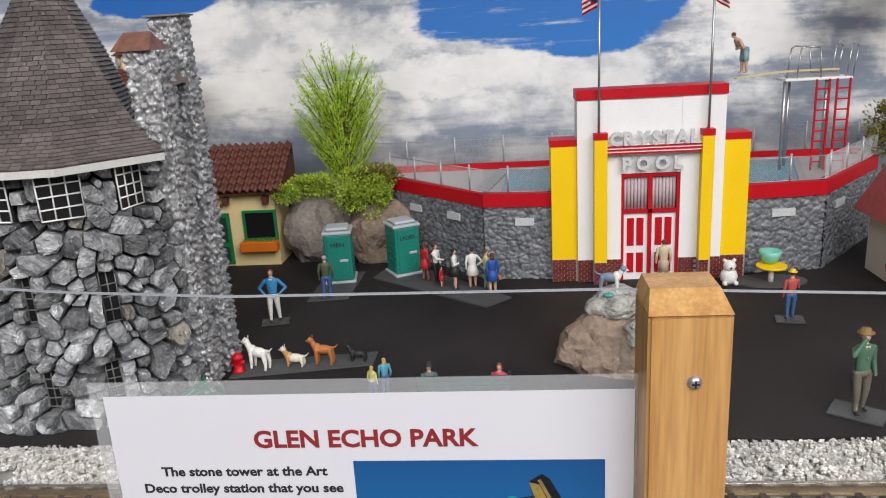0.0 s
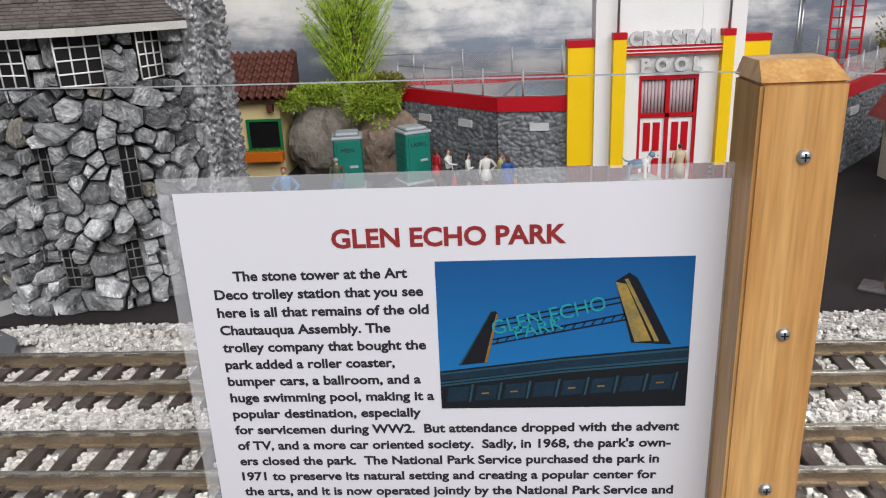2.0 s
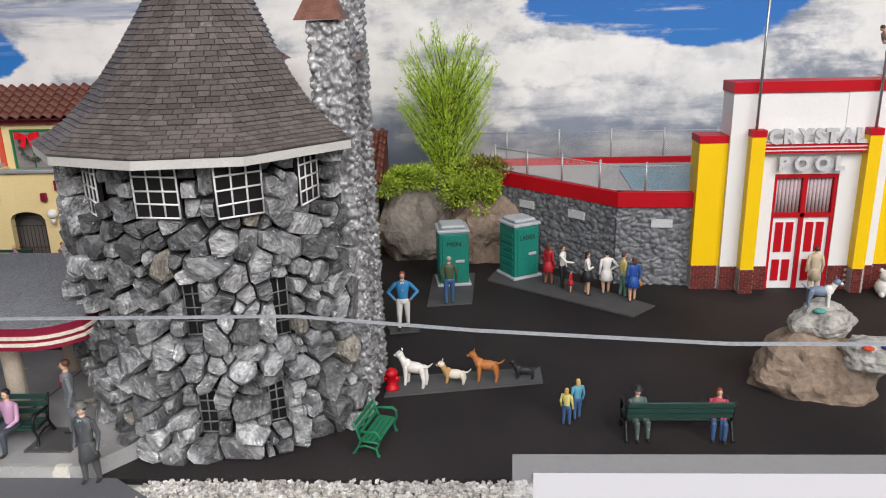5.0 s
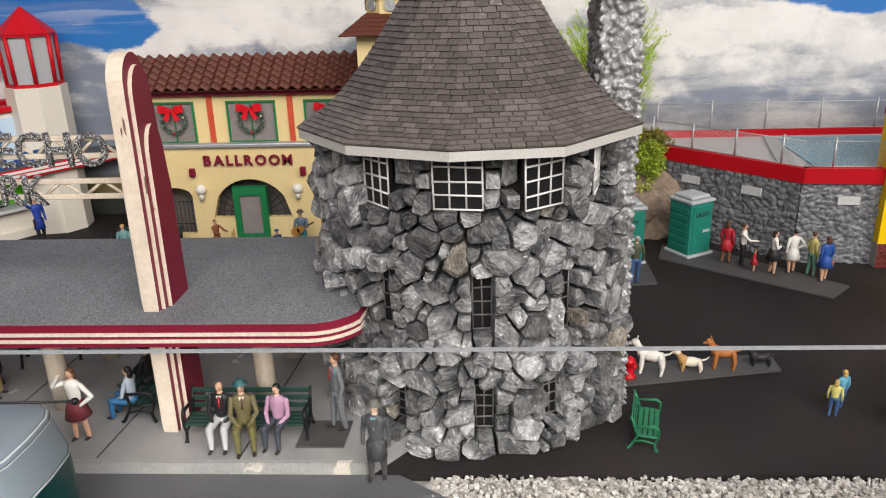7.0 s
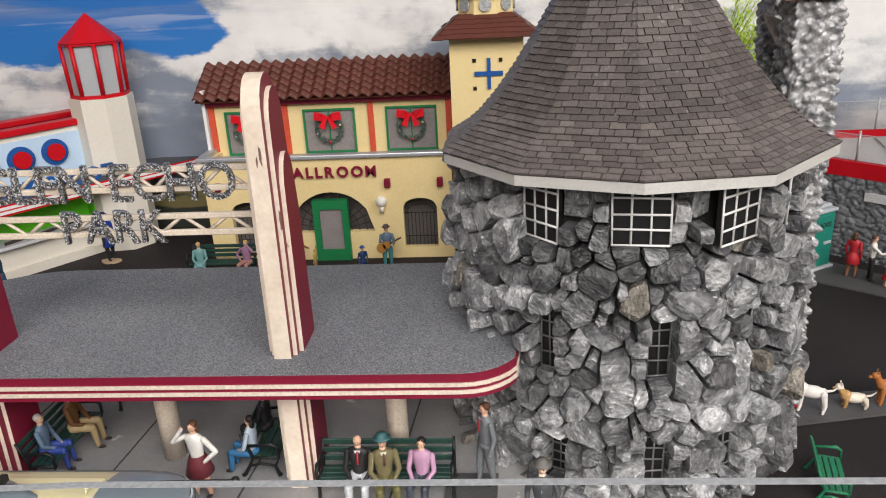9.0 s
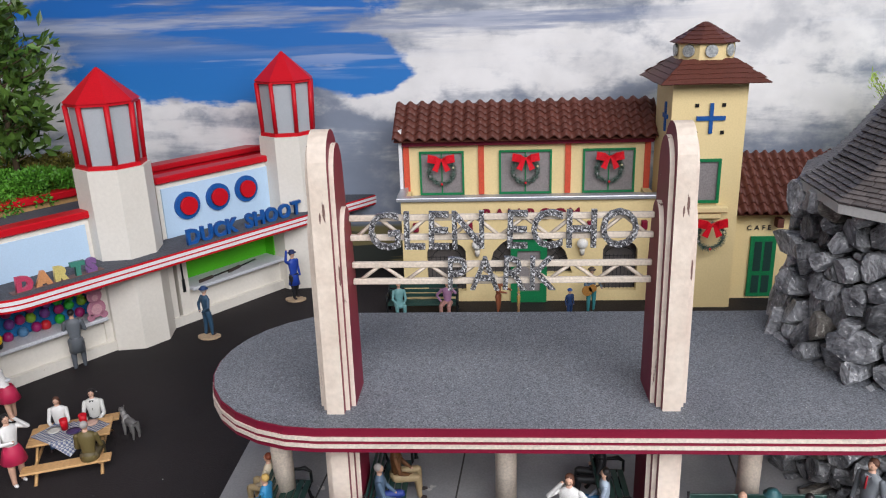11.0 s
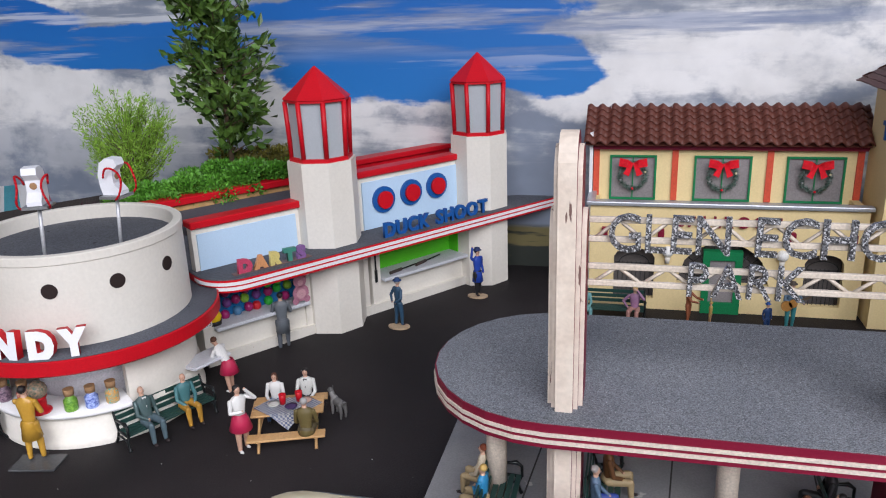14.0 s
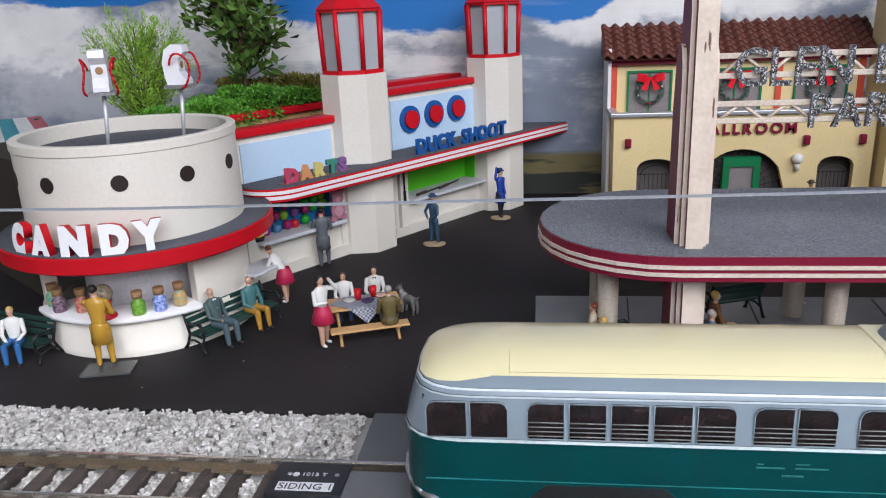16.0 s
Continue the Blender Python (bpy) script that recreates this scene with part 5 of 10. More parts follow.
def hip_roof(nm, z0, r0, z1, r1, n, label):
    bm_ = B()
    a0_ = 45 if n == 4 else 22.5
    lo_ = [bm_.verts.new((r0 * math.cos(radians(a0_ + 360 / n * k)), r0 * math.sin(radians(a0_ + 360 / n * k)), z0)) for k in range(n)]
    hi_ = [bm_.verts.new((r1 * math.cos(radians(a0_ + 360 / n * k)), r1 * math.sin(radians(a0_ + 360 / n * k)), z1)) for k in range(n)]
    for k in range(n):
        bm_.faces.new((lo_[k], lo_[(k + 1) % n], hi_[(k + 1) % n], hi_[k]))
    bm_.faces.new(lo_[::-1])
    bm_.faces.new(hi_)
    par = part(nm, bm_, tile_mat, bell, label)
    sh = B()
    for k in range(n):
        A, Bv = Vector(lo_pt(r0, a0_, n, k, z0)), Vector(lo_pt(r0, a0_, n, k + 1, z0))
        C, D = Vector(lo_pt(r1, a0_, n, k, z1)), Vector(lo_pt(r1, a0_, n, k + 1, z1))
        nr = 5
        for j in range(nr):
            for i in range(9 if n == 4 else 4):
                q = 9 if n == 4 else 4
                u = (i + 0.5 + 0.25 * (j % 2)) / q
                if u > 0.99:
                    continue
                e0 = A.lerp(Bv, u)
                e1 = C.lerp(D, u)
                p = e0.lerp(e1, j / nr + random.uniform(-0.02, 0.02))
                up = (e1 - e0).normalized()
                al = (Bv - A).normalized()
                nn = al.cross(up).normalized()
                wd = (Bv - A).length / q * 0.47 * (1 - 0.5 * j / nr)
                hgt_ = (e1 - e0).length / nr * 1.15
                o = p + nn * 0.0014
                vs_ = [sh.verts.new(v) for v in (o - al * wd, o + al * wd, p + al * wd + up * hgt_ + nn * 0.0004, p - al * wd + up * hgt_ + nn * 0.0004, p - al * wd, p + al * wd)]
                sh.faces.new(vs_[:4])
                sh.faces.new((vs_[4], vs_[5], vs_[1], vs_[0]))
    ob_ = part("roof_tiles", sh, tile_mat, par)
    ob_["kind"] = "stuff"


def lo_pt(r, a0_, n, k, z):
    return (r * math.cos(radians(a0_ + 360 / n * k)), r * math.sin(radians(a0_ + 360 / n * k)), z)


hip_roof("lower_roof", 0.333, 0.1035, 0.362, 0.052, 4, "brown tiled lower roof")
bm = B()
prism(bm, [(0.041 * math.cos(radians(22.5 + 45 * k)), 0.041 * math.sin(radians(22.5 + 45 * k))) for k in range(8)], 0.352, 0.386)
part("drum", bm, yellow_wall, bell)
for a in (225, 270, 315, 180, 0):
    bm = B()
    ca_, sa_ = math.cos(radians(a)), math.sin(radians(a))
    rod(bm, (0.038 * ca_, 0.038 * sa_, 0.374), (0.0415 * ca_, 0.0415 * sa_, 0.374), 0.0085, n=20)
    part("clock_face", bm, mat("glitter_clock", (0.48, 0.5, 0.5), 0.4, metal=0.2, color2=(0.2, 0.22, 0.22), scale=350, amount=0.8), bell, "pale clock face")
hip_roof("upper_roof", 0.384, 0.047, 0.410, 0.004, 8, "brown tiled cap roof")
bm = B()
box(bm, 0.0005, 0.0055, -0.053, -0.05, 0.263, 0.305)
box(bm, -0.017, 0.0225, -0.0528, -0.05, 0.281, 0.287)
part("cross", bm, bluepaint, bell, "blue cross on the wall")
bm = B()
box(bm, -0.0535, -0.051, -0.02, -0.014, 0.262, 0.304)
box(bm, -0.0533, -0.051, -0.03, -0.004, 0.281, 0.287)
part("cross", bm, bluepaint, bell)
for dx in (-0.017, 0.0195):
    for dz in (0.264, 0.302):
        bm = B()
        box(bm, dx - 0.0025, dx + 0.0025, -0.0515, -0.05, dz - 0.0025, dz + 0.0025)
        part("vent_hole", bm, shade_black, bell)
framed(bell, "window", -0.016, 0.018, 0.167, 0.223, -0.05, 0.004, greenpaint, curtain, "grey curtained window")
bm = B()
bevelled(bm, -0.034, 0.034, -0.064, -0.05, 0.150, 0.160, 0.002, 1)
bevelled(bm, -0.026, 0.026, -0.060, -0.05, 0.140, 0.150, 0.002, 1)
part("balcony", bm, yellow_wall, bell)
wreath(-0.572, 1.282, 0.118, 0.0185)

# cafe
cafe = thing("cafe", None, "small yellow cafe with a brown tile roof and green door", "building")
bm = B()
box(bm, -0.528, -0.372, 1.336, 1.42, 0.0, 0.150)
part("wall", bm, yellow_wall, cafe)
bm = B()
vs = [bm.verts.new(p) for p in ((-0.530, 1.314, 0.1385), (-0.352, 1.314, 0.1385), (-0.352, 1.42, 0.206), (-0.530, 1.42, 0.206), (-0.530, 1.42, 0.14), (-0.352, 1.42, 0.14))]
for f in ((0, 1, 2, 3), (3, 2, 5, 4), (1, 0, 4, 5), (0, 3, 4), (2, 1, 5)):
    bm.faces.new([vs[q] for q in f])
part("roof_deck", bm, tile_mat, cafe)
tiled_roof(cafe, -0.532, -0.350, 1.312, 0.1395, 1.42, 0.2075, 0.0140, 7)
framed(cafe, "window", -0.429, -0.376, 0.052, 0.099, 1.336, 0.0045, greenpaint, shade_black, "dark window")
dr = thing("door")
dr.parent = cafe
bm = B()
box(bm, -0.496, -0.458, 1.333, 1.336, 0.004, 0.100)
part("door_leaf", bm, greenpaint, dr, "bright green door")
bm = B()
for a, b_ in ((-0.490, -0.479), (-0.475, -0.464)):
    box(bm, a, b_, 1.3325, 1.333, 0.045, 0.092)
    box(bm, a, b_, 1.3325, 1.333, 0.010, 0.038)
part("door_panel", bm, darkgreen, dr)
for x in (-0.459, -0.386):
    bm = B()
    bevelled(bm, x - 0.005, x + 0.005, 1.322, 1.336, 0.116, 0.130, 0.001, 1)
    part("roof_bracket", bm, tile_mat, cafe)
letters(cafe, "CAFE", -0.503, -0.468, 1.3345, 0.110, 0.0075, 0.001, ink)
fb = thing("flower_box", Matrix.Translation((-0.405, 1.326, 0.030)), "orange flower box with green plants under the window", "planter")
bm = B()
bevelled(bm, -0.034, 0.034, -0.010, 0.010, 0, 0.018, 0.001, 1)
part("box", bm, mat("orange_plastic", (0.72, 0.17, 0.012), 0.45), fb)
bm = B()
for k in range(70):
    p = Vector((random.uniform(-0.03, 0.03), random.uniform(-0.007, 0.007), 0.017))
    rod(bm, p, p + Vector((random.gauss(0, 0.003), random.gauss(0, 0.003), random.uniform(0.003, 0.009))), 0.0008, 0.0002, n=3, caps=False)
part("plants", bm, leaf_green, fb)

# ---- crystal pool ----
pool = thing("swimming_pool", None, "raised model pool with grey stone walls, red rim and blue water", "pool")
LEFTW = [(-0.172, 1.40), (0.006, 1.222), (0.118, 1.212)]
RIGHTW = [(0.404, 1.212), (0.532, 1.224), (0.690, 1.41)]


def along(bm_, pts_, y_in, z0, z1, mi=0):
    """An upright band that follows a line of plan points, y_in thick to its far side."""
    for (xa, ya), (xb, yb) in zip(pts_, pts_[1:]):
        d = Vector((xb - xa, yb - ya, 0)).normalized()
        nn = Vector((-d.y, d.x, 0)) * y_in
        prism(bm_, [(xa, ya), (xb, yb), (xb + nn.x, yb + nn.y), (xa + nn.x, ya + nn.y)], z0, z1, mi)


def stone_band(bm_, xa, ya, xb, yb, z1, seed):
    """A wall face modelled as pressed stones with recessed joints."""
    d = Vector((xb - xa, yb - ya, 0))
    ln = d.length
    d.normalize()
    nn = Vector((d.y, -d.x, 0))
    nu, nv = int(ln / 0.0018), int(z1 / 0.0018)
    g_ = []
    for j in range(nv + 1):
        row_ = []
        for i in range(nu + 1):
            u, v = ln * i / nu, z1 * j / nv
            wob = 0.25 * noise.noise(Vector((u * 60, v * 60, seed)))
            e = noise.voronoi(Vector((u * 80 + wob, v * 108 - wob, seed)))[0]
            h_ = 0.0036 * min(1.0, 6.0 * (e[1] - e[0])) + 0.0012 * noise.noise(Vector((u * 140, v * 140, seed + 5)))
            row_.append(bm_.verts.new(Vector((xa, ya, 0)) + d * u + nn * h_ + Vector((0, 0, v))))
        g_.append(row_)
    for j in range(nv):
        for i in range(nu):
            bm_.faces.new((g_[j][i], g_[j][i + 1], g_[j + 1][i + 1], g_[j + 1][i])).smooth = True


for pts_, sd in ((LEFTW, 3.0), (RIGHTW, 9.0)):
    bm = B()
    for k in range(2):
        (xa, ya), (xb, yb) = pts_[k], pts_[k + 1]
        stone_band(bm, xa, ya, xb, yb, 0.121, sd + 20 * k)
    part("stone_wall", bm, poolstone, pool, "grey stone wall")
    bm = B()
    along(bm, [(x, y + 0.004) for x, y in pts_], 0.012, 0.0, 0.121)
    part("wall_core", bm, poolstone, pool)
    bm = B()
    along(bm, [(x, y - 0.006) for x, y in pts_], 0.016, 0.1205, 0.1425)
    part("red_rim", bm, redpaint, pool, "red rim")
PLAQ = ((LEFTW[1], LEFTW[2], 0.58, 0.030), (LEFTW[0], LEFTW[1], 0.32, 0.030), (LEFTW[0], LEFTW[1], 0.72, 0.030), (RIGHTW[0], RIGHTW[1], 0.5, 0.036), (RIGHTW[1], RIGHTW[2], 0.25, 0.036))
for (xa, ya), (xb, yb), u, w in PLAQ:
    d = Vector((xb - xa, yb - ya, 0)).normalized()
    bm = B()
    box(bm, -w / 2, w / 2, -0.0056, 0.004, 0.090, 0.102)
    ob = part("plaque", bm, mat("white_plaque", (0.55, 0.56, 0.57), 0.6, color2=(0.4, 0.41, 0.42), scale=60), pool, "white painted blank patch")
    ob.matrix_basis = Matrix.Translation((xa + (xb - xa) * u, ya + (yb - ya) * u, 0)) @ Matrix.Rotation(math.atan2(d.y, d.x), 4, "Z")
bm = B()
prism(bm, [(-0.165, 1.41), (0.008, 1.232), (0.118, 1.222), (0.404, 1.222), (0.53, 1.234), (0.682, 1.42), (0.682, 1.485), (-0.235, 1.485)], 0.120, 0.134)
part("deck", bm, concrete, pool, "pale concrete deck")
bm = B()
prism(bm, [(0.035, 1.245), (0.50, 1.245), (0.56, 1.45), (0.045, 1.45)], 0.134, 0.1365)
part("water", bm, poolwater, pool, "pale blue water")
bm = B()
for pq in ([(-0.012, 1.27), (0.012, 1.258), (0.050, 1.445), (0.030, 1.452)], [(0.03, 1.45), (0.56, 1.45), (0.56, 1.458), (0.03, 1.458)], [(0.50, 1.244), (0.512, 1.244), (0.572, 1.45), (0.56, 1.45)]):
    prism(bm, pq, 0.134, 0.1385)
part("coping", bm, mat("grey_coping", (0.36, 0.36, 0.36), 0.7), pool)
bm = B()
along(bm, [(-0.245, 1.474), (0.690, 1.474)], 0.010, 0.120, 0.146)
along(bm, [(-0.250, 1.48), (-0.165, 1.395)], 0.010, 0.120, 0.1425)
part("red_rim", bm, redpaint, pool)

# wire fences round the pool
def fence(pts_, z0, zh, posts):
    th = thing("wire_fence", None, "fine galvanised wire mesh fence on thin posts", "fence", group="pool fences")
    lens = [math.hypot(b_[0] - a[0], b_[1] - a[1]) for a, b_ in zip(pts_, pts_[1:])]
    total = sum(lens)

    def at(s_):
        for (a, b_), ln in zip(zip(pts_, pts_[1:]), lens):
            if s_ <= ln + 1e-6:
                return Vector((a[0] + (b_[0] - a[0]) * s_ / ln, a[1] + (b_[1] - a[1]) * s_ / ln, 0))
            s_ -= ln
        return Vector((*pts_[-1], 0))

    for k in range(posts + 1):
        p = at(total * k / posts)
        bm_ = B()
        rod(bm_, p + Vector((0, 0, z0)), p + Vector((0, 0, z0 + zh + 0.004)), 0.0017, n=8)
        ball(bm_, p + Vector((0, 0, z0 + zh + 0.004)), 0.0022, 1)
        part("post", bm_, galvanised, th)
    wires = []
    nn_ = int(total / 0.0036)
    hs = int(zh / 0.0036)
    for k in range(-hs, nn_):
        for sgn in (1, -1):
            s0 = k * 0.0036
            s1 = s0 + zh
            za, zb = (0, zh) if sgn > 0 else (zh, 0)
            if s0 < 0:
                za += (-s0) * sgn
                s0 = 0
            if s1 > total:
                zb -= (s1 - total) * sgn
                s1 = total
            wires.append((s0, za, s1, zb))
    vs_, fs_ = [], []
    for s0, za, s1, zb in wires:
        cutpts = [s0] + [c for c in np.cumsum(lens)[:-1] if s0 < c < s1] + [s1]
        for a, b_ in zip(cutpts, cutpts[1:]):
            if s1 - s0 < 1e-5:
                continue
            z_a = za + (zb - za) * (a - s0) / (s1 - s0)
            z_b = za + (zb - za) * (b_ - s0) / (s1 - s0)
            p, q = at(a) + Vector((0, 0, z0 + z_a)), at(b_) + Vector((0, 0, z0 + z_b))
            d = (q - p).normalized()
            up = Vector((0, 0, 1)) if abs(d.z) < 0.9 else Vector((1, 0, 0))
            n1 = d.cross(up).normalized() * 0.00022
            n2 = d.cross(n1).normalized() * 0.00022
            i = len(vs_)
            for c in (p, q):
                vs_ += [c + n1, c - n1 * 0.5 + n2 * 0.87, c - n1 * 0.5 - n2 * 0.87]
            for e in range(3):
                fs_.append((i + e, i + (e + 1) % 3, i + 3 + (e + 1) % 3, i + 3 + e))
    me = bpy.data.meshes.new("mesh_wire")
    me.from_pydata([v[:] for v in vs_], [], fs_)
    me.materials.append(galvanised)
    ob_ = new("mesh_wire", me)
    ob_.parent = th
    ob_["kind"] = "stuff"
    bm_ = B()
    for zz in (z0 + 0.001, z0 + zh):
        prev = at(0)
        for c in list(np.cumsum(lens)):
            q = at(float(c))
            rod(bm_, prev + Vector((0, 0, zz)), q + Vector((0, 0, zz)), 0.0007, n=5)
            prev = q
    part("rail", bm_, galvanised, th)


fence([(-0.168, 1.402), (0.007, 1.226), (0.118, 1.217)], 0.1425, 0.037, 5)
fence([(0.404, 1.217), (0.531, 1.228), (0.688, 1.412)], 0.1425, 0.037, 5)
fence([(-0.238, 1.478), (0.685, 1.478)], 0.146, 0.046, 10)

# entrance of the pool
gate = thing("pool_entrance", Matrix.Translation((0.260, 1.19, 0)), "white, red and yellow art deco pool entrance with a brick base", "entrance")
GX = 0.260


def gx(x):
    return x - GX


BR = 0.036
bm = B()
box(bm, gx(0.152), gx(0.218), 0.0, 0.045, BR, 0.284)
part("wall", bm, white, gate)
bm = B()
box(bm, gx(0.306), gx(0.369), 0.0, 0.045, BR, 0.284)
part("wall", bm, white, gate)
bm = B()
box(bm, gx(0.218), gx(0.306), 0.001, 0.045, 0.171, 0.284)
part("wall", bm, white, gate)
bm = B()
box(bm, gx(0.1505), gx(0.3705), -0.002, 0.047, 0.284, 0.2985)
part("top_band", bm, redpaint, gate, "red top band")
for a, b_ in ((0.1125, 0.152), (0.369, 0.408)):
    bm = B()
    box(bm, gx(a), gx(b_), 0.006, 0.045, BR, 0.2155)
    part("wing", bm, yellowpaint, gate, "yellow side wing")
    bm = B()
    box(bm, gx(a - 0.001), gx(b_ + 0.001), 0.005, 0.046, 0.2155, 0.2255)
    part("wing_cap", bm, redpaint, gate, "red cap")
for a, b_ in ((0.176, 0.195), (0.333, 0.350)):
    bm = B()
    box(bm, gx(a), gx(b_), -0.016, 0.0, BR, 0.226)
    part("pilaster", bm, yellowpaint, gate, "yellow pilaster")
    bm = B()
    box(bm, gx(a - 0.0006), gx(b_ + 0.0006), -0.0165, 0.0, 0.226, 0.2355)
    part("pilaster_cap", bm, redpaint, gate, "red cap")
bm = B()
box(bm, gx(0.195), gx(0.333), -0.012, 0.0, 0.2035, 0.2165)
part("canopy", bm, white, gate)
for z0 in (0.2030, 0.2080, 0.2130):
    bm = B()
    box(bm, gx(0.1948), gx(0.3332), -0.0132, -0.0118, z0, z0 + 0.0028)
    part("canopy_stripe", bm, redpaint, gate, "red stripe")
silverletter = mat("silver_letter", (0.70, 0.70, 0.71), 0.4, color2=(0.25, 0.25, 0.27), scale=500, amount=0.75)
letters(gate, "CRYSTAL", gx(0.199), gx(0.329), -0.0120, 0.2172, 0.0190, 0.006, silverletter, bold=0.0014)
letters(gate, "POOL", gx(0.218), gx(0.307), -0.0085, 0.1790, 0.0185, 0.006, silverletter, bold=0.0014)
# brick base: joints behind, each brick a piece
brick_me = {}
for w in (0.0082, 0.0041):
    bm = B()
    box(bm, -w / 2, w / 2, -0.0014, 0.001, 0, 0.0033)
    brick_me[w] = mesh_of(bm, brickred, "brick")
spans = [(0.1125, 0.152, 0.006), (0.152, 0.176, 0.0), (0.176, 0.195, -0.016), (0.195, 0.218, 0.0), (0.306, 0.333, 0.0), (0.333, 0.350, -0.016), (0.350, 0.369, 0.0), (0.369, 0.408, 0.006)]
for a, b_, y in spans:
    bm = B()
    box(bm, gx(a), gx(b_), y - 0.001, 0.045, 0.0, BR)
    part("brick_joints", bm, jointgrey, gate)
for a, b_, y in spans:
    for j in range(9):
        x = a + 0.0006 - (0.0045 if j % 2 else 0)
        while x < b_ - 0.003:
            w = 0.0082
            xa = x
            if xa < a:
                w, xa = 0.0041, a + 0.0004
            if xa + w > b_ + 0.0004:
                if xa + 0.0041 > b_ + 0.0004:
                    break
                w = 0.0041
            piece("brick", brick_me[w], gate, Matrix.Translation((gx(xa + w / 2), y - 0.001, 0.0004 + j * 0.004)))
            x = xa + w + 0.0009
for a, b_ in ((0.2175, 0.2185), (0.3055, 0.3065)):
    pass
dr = thing("double_door")
dr.parent = gate
bm = B()
for a, b_, z0, z1 in ((0.218, 0.2225, 0.0, 0.171), (0.3015, 0.306, 0.0, 0.171), (0.2225, 0.3015, 0.165, 0.171), (0.2225, 0.3015, 0.1085, 0.114), (0.2590, 0.265, 0.0, 0.165)):
    box(bm, gx(a), gx(b_), 0.002, 0.010, z0, z1)
part("frame", bm, redpaint, dr, "red door frame")
for a, b_ in ((0.2225, 0.2590), (0.265, 0.3015)):
    bm = B()
    box(bm, gx(a), gx(b_), 0.006, 0.010, 0.0, 0.1085)
    part("door_leaf", bm, white, dr, "white door leaf with red panels")
    for q in range(2):
        xa = a + 0.0055 + q * 0.0145
        for z0, z1 in ((0.012, 0.044), (0.056, 0.100)):
            bm = B()
            box(bm, gx(xa), gx(xa + 0.0105), 0.0045, 0.0065, z0, z1)
            part("door_panel", bm, redpaint, dr)
    n_ = 7
    for q in range(n_):
        bm = B()
        xa = a + (b_ - a) * q / n_
        rod(bm, (gx(xa + (b_ - a) / n_ / 2), 0.0095, 0.114), (gx(xa + (b_ - a) / n_ / 2), 0.0095, 0.165), (b_ - a) / n_ / 2 * 0.95, n=8)
        part("curtain_pleat", bm, mat("pinkish_curtain", (0.50, 0.40, 0.42), 0.7), dr)
for x in (0.183, 0.342):
    fp = thing("flagpole", Matrix.Translation((x, 1.181, 0.2300)), "grey metal flagpole with a small striped flag", "flagpole", group="flagpoles")
    bm = B()
    rod(bm, (0, 0, 0), (0.001, 0, 0.218), 0.0020, 0.0016, 10)
    ball(bm, (0.001, 0, 0.220), 0.003, 2)
    part("pole", bm, steel, fp)
    fl = B()
    nn_ = 12
    for band in range(7):
        for q in range(nn_):
            def fpnt(u, v):
                return (-0.002 - 0.022 * u, 0.004 * math.sin(u * 5), 0.208 - 0.024 * v - 0.010 * u)
            if x > 0.3:
                def fpnt(u, v):
                    return (0.003 + 0.018 * u, 0.004 * math.sin(u * 5), 0.204 - 0.020 * v - 0.012 * u)
            v0, v1 = band / 7, (band + 1) / 7
            u0, u1 = q / nn_, (q + 1) / nn_
            f = fl.faces.new([fl.verts.new(fpnt(a, b_)) for a, b_ in ((u0, v0), (u1, v0), (u1, v1), (u0, v1))])
            f.material_index = 2 if (x < 0.3 and band < 4 and q < 5) else band % 2
    t = bmesh.ops.solidify(fl, geom=fl.faces[:], thickness=0.0003)
    part("flag", fl, [redpaint, white, mat("navy_cloth", (0.02, 0.03, 0.12), 0.7)], fp, "small red and white striped flag")

# diving tower
dive = thing("diving_tower", Matrix.Translation((0.54, 1.36, 0.1365)), "grey steel diving platform with red ladders and a springboard", "diving tower")
for x, y in ((-0.036, -0.012), (-0.018, 0.02), (0.03, -0.012), (0.045, 0.02)):
    bm = B()
    rod(bm, (x, y, 0), (x, y, 0.146), 0.0028, n=10)
    part("leg", bm, steel, dive)
bm = B()
bevelled(bm, -0.038, 0.068, -0.020, 0.028, 0.146, 0.150, 0.0008, 1)
part("platform", bm, white, dive)
bm = B()
bevelled(bm, -0.030, 0.052, -0.006, 0.006, 0.150, 0.157, 0.0006, 1)
part("board_support", bm, steel, dive)
bm = B()
prev = None
for k in range(11):
    u = k / 10
    x = 0.050 - 0.162 * u
    z = 0.1605 - 0.018 * max(0, u - 0.45) ** 1.4
    cur = [bm.verts.new((x, y, z + h_)) for y, h_ in ((-0.008, 0), (0.008, 0), (0.008, 0.002), (-0.008, 0.002))]
    if prev:
        for q in range(4):
            bm.faces.new((prev[q], prev[(q + 1) % 4], cur[(q + 1) % 4], cur[q]))
    else:
        bm.faces.new(cur)
    prev = cur
bm.faces.new(prev[::-1])
part("springboard", bm, mat("tan_board", (0.62, 0.50, 0.26), 0.5), dive, "tan springboard")
for x0, y in ((-0.02, -0.018), (-0.02, 0.026), (0.058, -0.016), (0.05, 0.024)):
    bm = B()
    pl = [(x0, y, 0.150), (x0 + 0.004, y, 0.196), (x0 + 0.010, y, 0.200), (x0 + 0.034, y, 0.198), (x0 + 0.038, y, 0.150)] if x0 < 0.04 else [(x0, y, 0.150), (x0 + 0.006, y, 0.200), (x0 + 0.012, y, 0.204), (x0 + 0.016, y, 0.196), (x0 + 0.010, y, 0.150)]
    for a, b_ in zip(pl, pl[1:]):
        rod(bm, a, b_, 0.0013, n=8)
    part("handrail", bm, steel, dive)
